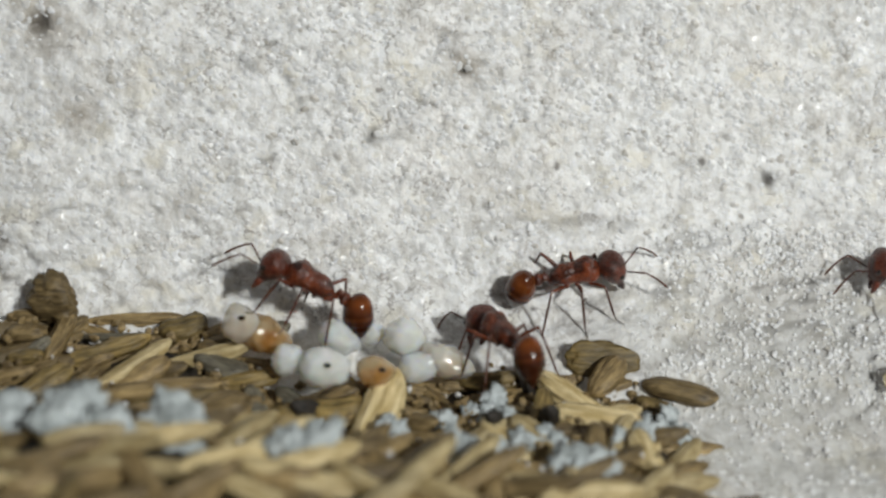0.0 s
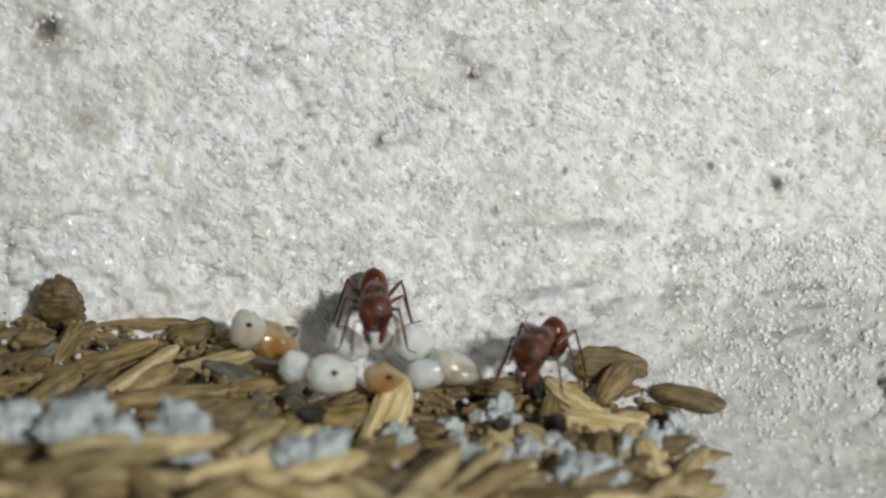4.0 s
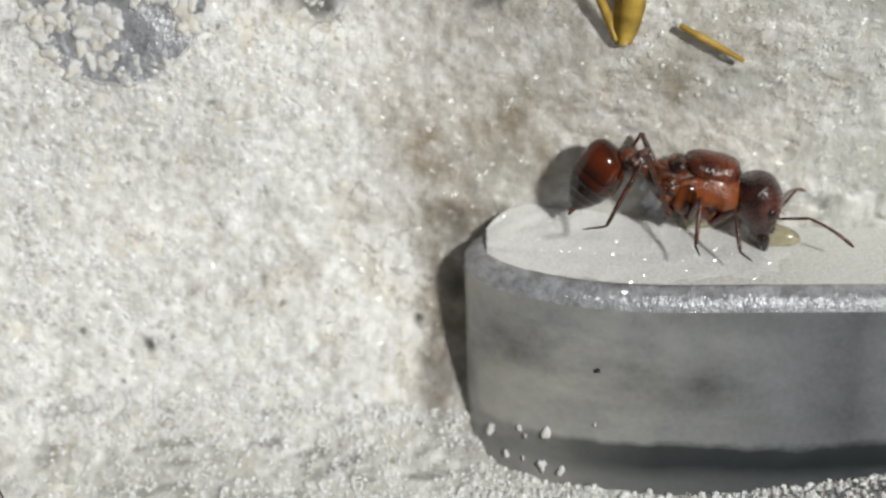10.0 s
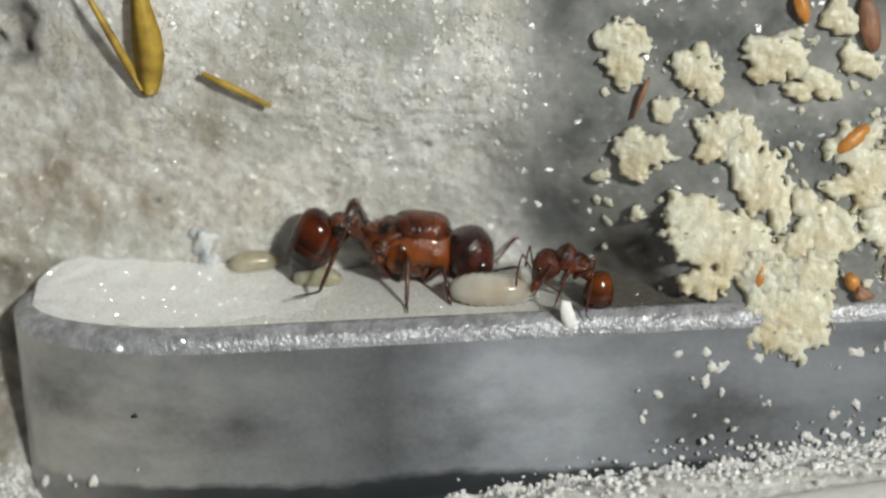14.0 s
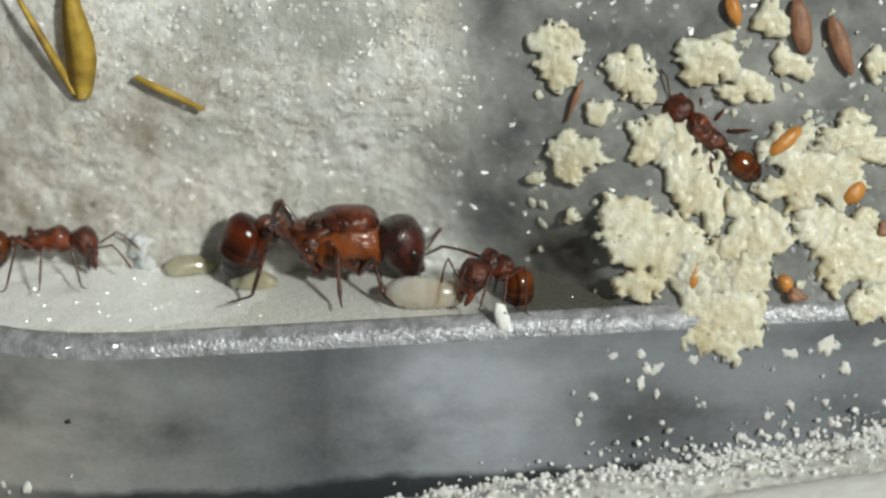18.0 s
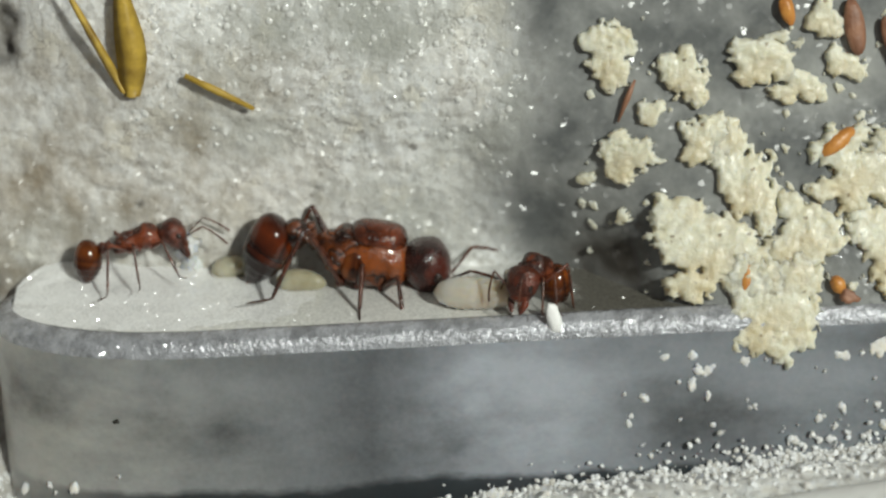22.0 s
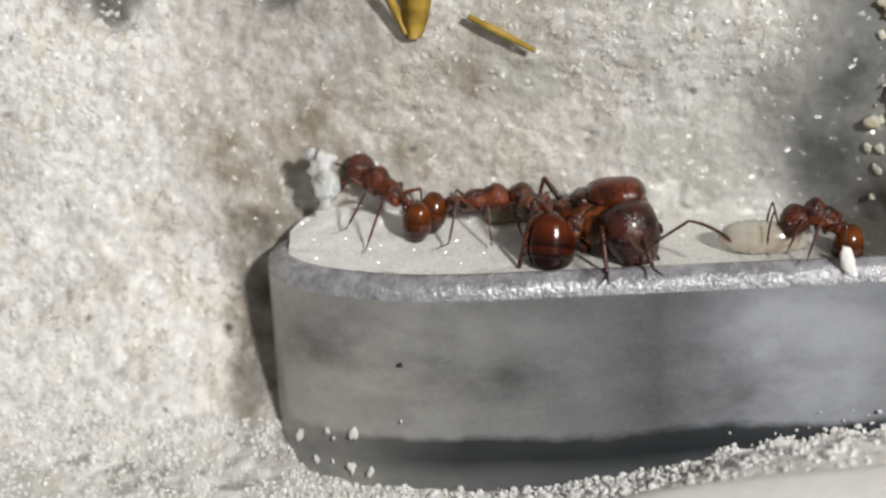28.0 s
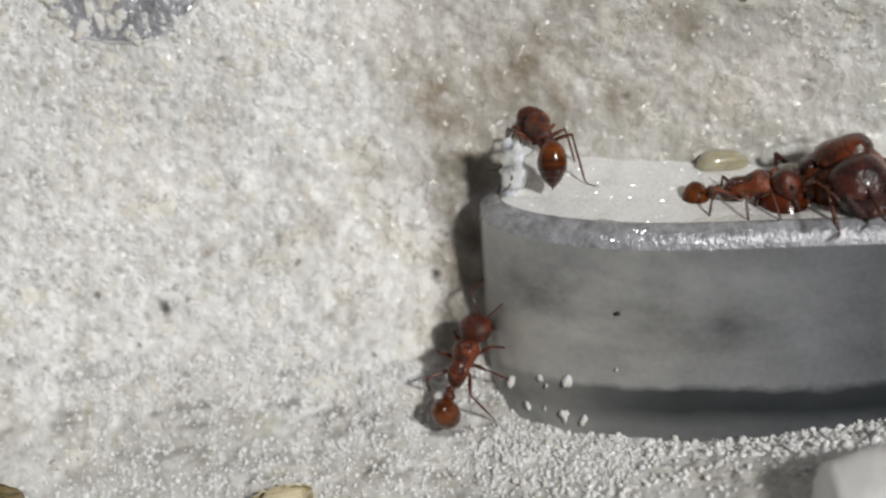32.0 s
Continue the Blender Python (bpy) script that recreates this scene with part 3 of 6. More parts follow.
# ---- ants ----
def loft(bm, stations, sides=20, square=1.0, rough=0.0, seed=0.0, steps=4):
    """A closed body along x through stations (x, z, half width, half height), smoothly joined."""
    st = [Vector(q) for q in stations]
    rings = []
    for i in range(len(st) - 1):
        a, b, c, d = st[max(i - 1, 0)], st[i], st[i + 1], st[min(i + 2, len(st) - 1)]
        for j in range(steps + (i == len(st) - 2)):
            t = j / steps
            q = 0.5 * (2 * b + (c - a) * t + (2 * a - 5 * b + 4 * c - d) * t * t + (3 * b - a - 3 * c + d) * t ** 3)
            ring = []
            for k in range(sides):
                u, w = math.cos(math.tau * k / sides), math.sin(math.tau * k / sides)
                u, w = math.copysign(abs(u) ** square, u), math.copysign(abs(w) ** square, w)
                p = Vector((q[0], u * max(q[2], 0.01), q[1] + w * max(q[3], 0.01)))
                if rough:
                    p *= 1 + rough * noise.noise(p * 3.1 + Vector((seed, 0, seed)))
                ring.append(bm.verts.new(p))
            rings.append(ring)
    for a, b in zip(rings, rings[1:]):
        for k in range(sides):
            bm.faces.new((a[k], a[(k + 1) % sides], b[(k + 1) % sides], b[k]))
    bm.faces.new(list(reversed(rings[0])))
    bm.faces.new(rings[-1])


def build_leg(ant, hip, foot, lift, thick, out, skins=None):
    """A leg that turns about its hip: coxa and thigh, and on them the shin and the jointed foot."""
    thigh, shin, tip = skins or (THIGH, LEG, FOOT)
    d = Vector(foot) - Vector(hip)
    a = Vector((0.04, out * 0.10, -0.10)) * (thick / 0.07)
    flat = Vector((d.x, d.y, 0))
    knee = flat * 0.46 + Vector((0, 0, lift + 0.25 * d.z))
    ankle = flat * 0.76 + Vector((0, 0, d.z * 0.88))
    bm = bmesh.new()
    m = a.lerp(knee, 0.45) + Vector((0, 0, 0.05 * lift))
    tube(bm, [a, a.lerp(m, 0.35), m, m.lerp(knee, 0.6), m.lerp(knee, 0.92), knee], [thick * 0.7, thick * 0.95, thick * 1.25, thick * 0.95, thick * 0.75, thick * 0.8], 10)
    leg = part("leg", bm, thigh, ant, at=mm(*hip))
    bm = bmesh.new()
    egg(bm, a * 0.4, (thick * 1.5, thick * 1.4, thick * 2.0), (out * 20, 0, 0), 0.1, 0, 0, 0, 12, 8)
    part("coxa", bm, RED, leg)
    bm = bmesh.new()
    s = knee.lerp(ankle, 0.5) + Vector((0, 0, 0.03 * lift))
    tube(bm, [knee, knee.lerp(s, 0.3), s, s.lerp(ankle, 0.8), ankle], [thick * 0.62, thick * 0.60, thick * 0.72, thick * 0.66, thick * 0.5], 8)
    bristles(bm, s, (abs(ankle.x - knee.x) * 0.4 + thick, abs(ankle.y - knee.y) * 0.4 + thick, thick), (0, 0, 0), 10, thick * 2, 5, 0.006)
    part("shin", bm, shin, leg)
    bm = bmesh.new()
    pts, rad = [], []
    for i in range(11):
        f = i / 10
        p = ankle.lerp(d, f) + Vector((0, 0, -0.10 * abs(d.z) * math.sin(math.pi * f) - 0.02))
        p.z = max(p.z, d.z)
        pts.append(p)
        rad.append(thick * (0.36 if i % 2 == 0 else 0.46) * (1 - 0.3 * f))
    toe = flat.normalized() * thick * 1.7 if flat.length else Vector((0.1, 0, 0))
    tube(bm, pts + [d + toe], rad + [thick * 0.12], 7)
    part("foot", bm, tip, leg)
    return leg


def build_ant(name, label, queen=False, gaster_tilt=66, head_tilt=60, feet=None, feelers=(25, -35), height=1.55, hang=0.35, size=1.0, gaster_side=0.0, head_side=0.0, reach=1.0, arch=0.0):
    """An ant, facing +x, back up, its origin midway between the middles of head and gaster. Returns the ant and its legs."""
    ant = tagged(new(name), label, "ant", "ants in the nest")
    k = size * (1.87 if queen else 1.0)
    red, head_skin, belly = (QUEEN, QUEEN_HEAD, QUEEN_GASTER) if queen else (THORAX, RED, GASTER)
    hx, gx = 1.80 * k * reach, -1.95 * k * reach
    # head: broad square back, narrowing to the jaws, turned down at the neck
    tilt = Euler([radians(a) for a in (0, head_tilt, head_side)]).to_matrix()
    wide = 0.62 if queen else 0.64
    long = 0.86 if queen else 0.84
    bm = bmesh.new()
    loft(bm, [(-0.80, 0.0, 0.18, 0.16), (-0.74, 0.0, wide * 0.62, 0.36), (-0.52, 0.02, wide * 0.96, 0.52), (-0.15, 0.03, wide * 1.02, 0.56), (0.25, 0.02, wide * 0.94, 0.49), (0.58, -0.02, wide * 0.78, 0.33), (0.78, -0.08, wide * 0.60, 0.20), (0.86, -0.10, wide * 0.36, 0.10)], 26, 0.92, 0.018, 2.0)
    bristles(bm, (0, 0, 0.02), (0.78, wide, 0.58), (0, 0, 0), 70, 0.15, 1)
    for v in bm.verts:
        v.co = tilt @ (Vector((v.co.x * long, v.co.y, v.co.z)) * k)
    head = part("head", bm, head_skin, ant, "dark broad head" if queen else "", at=mm(hx, 0, 0.02 * k))
    bm = bmesh.new()
    egg(bm, tilt @ Vector((0.66 * k * long, 0, 0.12 * k)), (0.20 * k, 0.30 * k, 0.14 * k), (0, head_tilt, head_side), 0, 0, 0.05, 3.0, 18, 12)
    part("clypeus", bm, head_skin, head)
    for s in (1, -1):
        bm = bmesh.new()
        egg(bm, tilt @ Vector((0.12 * k, s * wide * 0.90 * k, 0.22 * k)), (0.14 * k, 0.07 * k, 0.11 * k), (0, head_tilt, 0), seg=14, rings=10)
        part("eye", bm, EYE, head)
        bm = bmesh.new()
        loft(bm, [(0.68, -0.08, 0.12, 0.13), (0.86, -0.10, 0.15, 0.15), (1.06, -0.13, 0.14, 0.11), (1.22, -0.16, 0.09, 0.07), (1.30, -0.18, 0.02, 0.02)], 12)
        for v in bm.verts:
            v.co = tilt @ ((v.co + Vector((0.70 * (long - 1), s * (0.33 - 0.30 * max(0.0, v.co.x - 0.85)), 0))) * k)
        part("mandible", bm, EYE if queen else head_skin, head)
        bm = bmesh.new()
        root = tilt @ Vector((0.46 * k * long, s * 0.20 * k, 0.42 * k))
        if queen:
            elbow = root + Vector((0.42, s * 0.62, 0.42)) * k
            mid = elbow + Vector((0.55, s * 0.22, -0.02)) * k
            tip = mid + Vector((0.50, s * 0.06, -0.28)) * k
        else:
            up, bend = feelers
            elbow = root + Vector((math.cos(radians(up)) * 0.72, s * 0.50, math.sin(radians(up)) * 0.72)) * k
            mid = elbow + Vector((math.cos(radians(bend)) * 0.60, s * 0.14, math.sin(radians(bend)) * 0.60)) * k
            tip = mid + Vector((math.cos(radians(bend - 22)) * 0.70, s * 0.02, math.sin(radians(bend - 22)) * 0.70)) * k
        w = 0.046 if not queen else 0.075
        pts, rad = [root, root.lerp(elbow, 0.5), elbow.lerp(root, 0.1), elbow], [w * 0.7, w * 0.8, w * 0.9, w * 0.6]
        for i in range(1, 12):
            f = i / 11
            pts.append(elbow.lerp(mid, f).lerp(mid.lerp(tip, f), f))
            rad.append(w * (0.72 + 0.45 * f) * (1.06 if i % 2 else 0.9) * (1 if i < 11 else 0.5))
        tube(bm, pts, rad, 8)
        part("antenna", bm, LEG, head)
    # middle body
    lift = arch * k
    bm = bmesh.new()
    if queen:
        loft(bm, [(1.38, 0.02, 0.18, 0.20), (1.26, 0.10, 0.44, 0.46), (0.98, 0.14, 0.56, 0.62), (0.60, 0.12, 0.58, 0.66), (0.20, 0.11, 0.54, 0.61), (-0.18, 0.18, 0.45, 0.49), (-0.45, 0.24, 0.38, 0.42), (-0.66, 0.30, 0.26, 0.28), (-0.76, 0.34, 0.12, 0.14)], 28, 0.9, 0.03, 5.0)
        bristles(bm, (0.5, 0, 0.16), (0.80, 0.62, 0.72), (0, 0, 0), 80, 0.12, 2, 0.006)
        for v in bm.verts:
            v.co *= k
        body = part("thorax", bm, red, ant)
        bm = bmesh.new()
        egg(bm, (0.64 * k, 0, 0.66 * k), (0.66 * k, 0.51 * k, 0.35 * k), (0, 3, 0), -0.04, 0.1, 0.05, 7.0, 34, 24, 0.6)
        part("back_shield", bm, QUEEN_SHIELD, body, "smooth orange-brown shield on the back")
        bm = bmesh.new()
        egg(bm, (-0.10 * k, 0, 0.62 * k), (0.26 * k, 0.40 * k, 0.22 * k), (0, -14, 0), 0.0, 0.1, 0.05, 9.0, 22, 14, 0.8)
        part("scutellum", bm, red, body)
        for s in (1, -1):
            for x, z, a, b, mat in ((0.22, 0.02, 0.34, 0.36, GASTER), (0.80, 0.02, 0.26, 0.42, red), (-0.26, 0.14, 0.20, 0.30, red)):
                bm = bmesh.new()
                egg(bm, (x * k, s * 0.46 * k, z * k), (a * k, 0.12 * k, b * k), (0, 22, 0), 0.1, 0, 0.08, 4.0 + x, 20, 14, 0.85)
                part("side_plate", bm, mat, body, "lighter orange side plate" if mat is GASTER else "")
    else:
        loft(bm, [(1.36, 0.02, 0.13, 0.14), (1.22, 0.09, 0.32, 0.32), (1.00, 0.19, 0.49, 0.50), (0.72, 0.24, 0.53, 0.55), (0.46, 0.21, 0.47, 0.49), (0.30, 0.18, 0.42, 0.45), (0.20, 0.16, 0.40, 0.435), (0.04, 0.16, 0.40, 0.45), (-0.26, 0.15, 0.40, 0.44), (-0.54, 0.07, 0.34, 0.38), (-0.74, -0.04, 0.22, 0.23), (-0.84, -0.06, 0.11, 0.11)], 24, 0.92, 0.05, 5.0)
        bristles(bm, (0.3, 0, 0.16), (1.0, 0.44, 0.46), (0, 0, 0), 60, 0.14, 2)
        for v in bm.verts:
            v.co = Vector((v.co.x * (0.35 + 0.65 * reach), v.co.y, v.co.z)) * k + Vector((0, 0, lift))
        body = part("thorax", bm, red, ant)
    # waist: a stalk with a peaked node, and a second, rounder node
    bm = bmesh.new()
    up = 0.42 * k if queen else 0.0
    back = gx + 0.62 * k
    front = -0.70 * k * (0.35 + 0.65 * reach)
    span = back - front
    high = lift * 0.8
    tube(bm, [(front, 0, -0.02 * k + up * 0.7 + lift), (front + span * 0.2, 0, 0.02 * k + up * 0.85 + lift), (front + span * 0.45, 0, 0.22 * k + up + high), (front + span * 0.56, 0, 0.14 * k + up + high), (front + span * 0.68, 0, 0.02 * k + up + high)], [v * k * (1.35 if queen else 1.0) for v in (0.13, 0.12, 0.20, 0.20, 0.13)], 14)
    part("petiole", bm, red, ant)
    bm = bmesh.new()
    egg(bm, (front + span * 0.86, 0, 0.08 * k + up * 0.95 + high * 0.8), ((0.30 if queen else 0.22) * k, (0.36 if queen else 0.27) * k, (0.36 if queen else 0.27) * k), (0, 0, 0), -0.15, 0, 0.06, 2.0, 18, 12)
    part("postpetiole", bm, red, ant)
    # gaster: overlapping plates, its wide front at the waist, its point behind and below
    if queen:
        shape = [(-0.95, 0.20, 0.10, 0.10), (-0.90, 0.18, 0.28, 0.28), (-0.70, 0.10, 0.52, 0.52), (-0.35, 0.03, 0.61, 0.62), (0.02, 0, 0.62, 0.62), (0.16, 0, 0.60, 0.60), (0.19, 0, 0.575, 0.575), (0.42, -0.02, 0.49, 0.49), (0.46, -0.02, 0.46, 0.46), (0.66, -0.03, 0.34, 0.34), (0.69, -0.03, 0.31, 0.31), (0.88, -0.04, 0.17, 0.17), (1.00, -0.05, 0.05, 0.05)]
    else:
        shape = [(-0.90, 0.10, 0.10, 0.10), (-0.84, 0.09, 0.26, 0.26), (-0.62, 0.05, 0.48, 0.48), (-0.28, 0.02, 0.61, 0.61), (0.05, 0, 0.63, 0.64), (0.24, 0, 0.60, 0.61), (0.27, 0, 0.575, 0.585), (0.48, -0.02, 0.48, 0.48), (0.51, -0.02, 0.455, 0.455), (0.70, -0.03, 0.32, 0.32), (0.73, -0.03, 0.29, 0.29), (0.86, -0.04, 0.16, 0.16), (0.95, -0.05, 0.04, 0.04)]
    bm = bmesh.new()
    loft(bm, shape, 28, 1.0, 0.012, 1.0, 3)
    bristles(bm, (0, 0, 0), (0.92, 0.62, 0.62), (0, 0, 0), 70, 0.13, 3, 0.007)
    for v in bm.verts:
        v.co = Vector((v.co.x * (0.96 if queen else 1.04), v.co.y * 0.95, v.co.z * 0.95)) * k * (0.93 if queen else 1.0)
    gaster = part("gaster", bm, belly, ant, at=mm(gx, 0, -hang * k, 0, gaster_tilt, 180 + gaster_side))
    bm = bmesh.new()
    tube(bm, [(0.86 * k, 0, -0.04 * k), (0.99 * k, 0, -0.05 * k), (1.06 * k, 0, -0.06 * k)], [0.08 * k, 0.05 * k, 0.012 * k])
    part("sting", bm, red, gaster)
    # six legs
    near = feet or [(1.85, 1.6), (0.35, 2.0), (-1.75, 1.95)]
    sides = near if isinstance(near, dict) else {1: near, -1: near}
    legs = []
    for i, (x, y) in enumerate([(0.82, 0.30), (0.30, 0.28), (-0.12, 0.26)]):
        for s in (1, -1):
            fx, fy = sides[s][i]
            legs.append(build_leg(ant, (x * k * (0.35 + 0.65 * reach), s * y * k, (-0.14 if not queen else -0.36) * k + lift * 0.8), (fx * k, s * fy * k, -height * k), ((0.50, 0.66, 0.92)[i] if not queen else (0.55, 0.70, 1.40)[i]) * k, 0.074 if not queen else 0.135, s, (QUEEN_LEG, QUEEN_LEG, FOOT) if queen else None))
    return ant, legs


# ---- the plaster wall, its crease and the floor below it, as one carved sheet ----
KNOTS = np.array([-60, -48, -43, -37, -25, -13, -2, 6, 14, 20, 24, 28, 34, 44, 60.0])
PROFILE = {  # height: depth of the wall at each knot
    24: [2, 2, 2, 4, 6, 6, 6, 3, 3, 2, 2, 2, 2, 1, 1],
    9: [0.2, 0.2, 0.5, 2, 4, 3.2, 4.8, 1.6, 1.5, 0.4, -0.2, -0.6, -1.3, -2, -2],
    5: [-1.5, -1.3, -1, 0.5, 2.5, 2.4, 3.2, 2.3, 2.0, 1.3, -0.1, -2.2, -2.8, -3.2, -3.2],
    0: [-3.2, -3, -2.8, -2, 0.2, 1.8, 2.1, 1.5, 1.4, 1.2, 1.4, -4.3, -4.9, -5, -5],
    -4: [-4.8, -4.6, -4.4, -3.6, -1.6, 0.0, 0.4, 0.0, 0.0, -0.8, -2.0, -4.3, -4.6, -4.8, -4.8],
}
CREASE_Z = np.array([-9.0, -9.0, -9.0, -9.4, -9.8, -8.6, -7.4, -8.6, -8.1, -6.9, -6.6, -6.4, -5.8, -5.2, -5.0])
CREASE_Y = np.array([-6.4, -6.2, -6.0, -5.5, -4.4, -2.4, -1.8, -5.4, -6.0, -6.2, -6.3, -6.3, -6.3, -6.3, -6.3])
FLOOR_Z = np.array([-12.4, -12.4, -12.4, -12.5, -12.5, -12.2, -10.9, -8.6, -6.9, -4.8, -4.3, -4.0, -3.2, -2.3, -2.2])
FLOOR_Y = np.array([-11.0, -11.0, -11.0, -11.0, -10.2, -8.6, -7.6, -8.4, -9.2, -9.4, -9.4, -9.4, -9.4, -9.4, -9.4])


def sheet(xs, steps):
    """Smooth sheet of the plaster: depth and height for each x (columns), from the top down (rows)."""
    ys = [np.interp(xs, KNOTS, PROFILE[h]) for h in (24, 9, 5, 0, -4)]
    zs = [np.full(len(xs), float(h)) for h in (24, 9, 5, 0, -4)]
    ys += [np.interp(xs, KNOTS, CREASE_Y), np.interp(xs, KNOTS, FLOOR_Y), np.full(len(xs), -32.0)]
    zs += [np.interp(xs, KNOTS, CREASE_Z), np.interp(xs, KNOTS, FLOOR_Z), np.interp(xs, KNOTS, FLOOR_Z) - 2.5]
    counts = [max(2, int(c * steps)) for c in (0.10, 0.17, 0.20, 0.16, 0.14, 0.13, 0.10)]
    at = np.concatenate([k + np.arange(c) / c for k, c in enumerate(counts)] + [[7.0]])
    lo = np.minimum(at.astype(int), 6)
    f = (at - lo)[:, None]
    ys, zs = np.array(ys), np.array(zs)
    y, z = ys[lo] * (1 - f) + ys[lo + 1] * f, zs[lo] * (1 - f) + zs[lo + 1] * f
    pad = max(3, steps // 22)
    kern = np.hanning(2 * pad + 3)[1:-1]
    kern /= kern.sum()
    rows = range(len(xs))
    y = np.stack([np.convolve(np.pad(y[:, i], pad, mode="edge"), kern, "valid") for i in rows], 1)
    z = np.stack([np.convolve(np.pad(z[:, i], pad, mode="edge"), kern, "valid") for i in rows], 1)
    side = np.hanning(2 * 14 + 3)[1:-1]
    side /= side.sum()
    y = np.stack([np.convolve(np.pad(r, 14, mode="edge"), side, "valid") for r in y])
    z = np.stack([np.convolve(np.pad(r, 14, mode="edge"), side, "valid") for r in z])
    return y, z


# ---- setting ----
TABLE = np.random.RandomState(5).rand(32, 32, 32)


def lumps(x, y, z, scale, shift=0.0):
    """Smooth random heights, -0.5 to 0.5, at places in millimetres."""
    p = [np.asarray(a) / scale + shift + 40 for a in (x, y, z)]
    cell = [np.floor(a).astype(int) for a in p]
    f = [a - c for a, c in zip(p, cell)]
    f = [a * a * (3 - 2 * a) for a in f]
    total = 0
    for i in (0, 1):
        for j in (0, 1):
            for k in (0, 1):
                w = (f[0] if i else 1 - f[0]) * (f[1] if j else 1 - f[1]) * (f[2] if k else 1 - f[2])
                total = total + w * TABLE[(cell[0] + i) % 32, (cell[1] + j) % 32, (cell[2] + k) % 32]
    return total - 0.5


def step(a, b, v):
    t = np.clip((v - a) / (b - a), 0, 1)
    return t * t * (3 - 2 * t)


XS = np.arange(-58, 58.01, 0.15)
SHEET_Y, SHEET_Z = sheet(XS, 430)


def spot(x, z):
    """Depth of the bare wall at a place, above the floor."""
    i = int(np.clip((x + 58) / 0.15, 0, len(XS) - 1))
    j = np.argmin(np.abs(SHEET_Z[:, i] - z))
    return float(SHEET_Y[j, i])


def ground(x, y):
    """Height of the bare floor at a place."""
    i = int(np.clip((x + 58) / 0.15, 0, len(XS) - 1))
    j = np.argmin(np.abs(SHEET_Y[150:, i] - y)) + 150
    return float(SHEET_Z[j, i])


# x, z, radius, strength of brown stains; and of dirty specks and shade-painted pits
STAINS = [(-26.1, -0.6, 0.8, 0.95), (-42.7, 1.3, 1.1, 0.9), (-41, -1.9, 0.9, 0.6), (-36.9, -5.4, 0.8, 0.35), (-1.6, 3.1, 0.9, 0.6), (1.5, 4.3, 1.6, 0.35),
          (6.1, 3.4, 0.7, 0.6), (-6.7, -2.0, 0.8, 0.4), (4.0, 5.6, 1.8, 0.4), (8.5, 6.8, 1.2, 0.4), (-3.2, 5.0, 1.2, 0.25), (3.2, 2.6, 1.0, 0.4)]
PITS = [(-13.45, -4.8, 0.28, 1), (-1.95, -3.84, 0.22, 0.9), (-6.3, 9.6, 1.5, 0.9), (-6.0, 11.4, 1.6, 0.9), (0.2, 9.4, 0.9, 0.8), (0.4, 11.0, 1.1, 0.8), (-26.1, -0.65, 0.30, 1.0), (-42.7, 1.3, 0.4, 0.8), (-29.7, -3.0, 0.3, 0.7), (-24.9, -5.7, 0.2, 0.6),
        (-24.6, -6.9, 0.14, 0.9), (25.7, 1.6, 1.5, 1.0), (6.1, 3.4, 0.2, 0.8), (-15.8, 5.1, 0.12, 0.8), (-10.7, 5.2, 0.15, 0.8), (13.7, 4.0, 0.12, 0.9)]


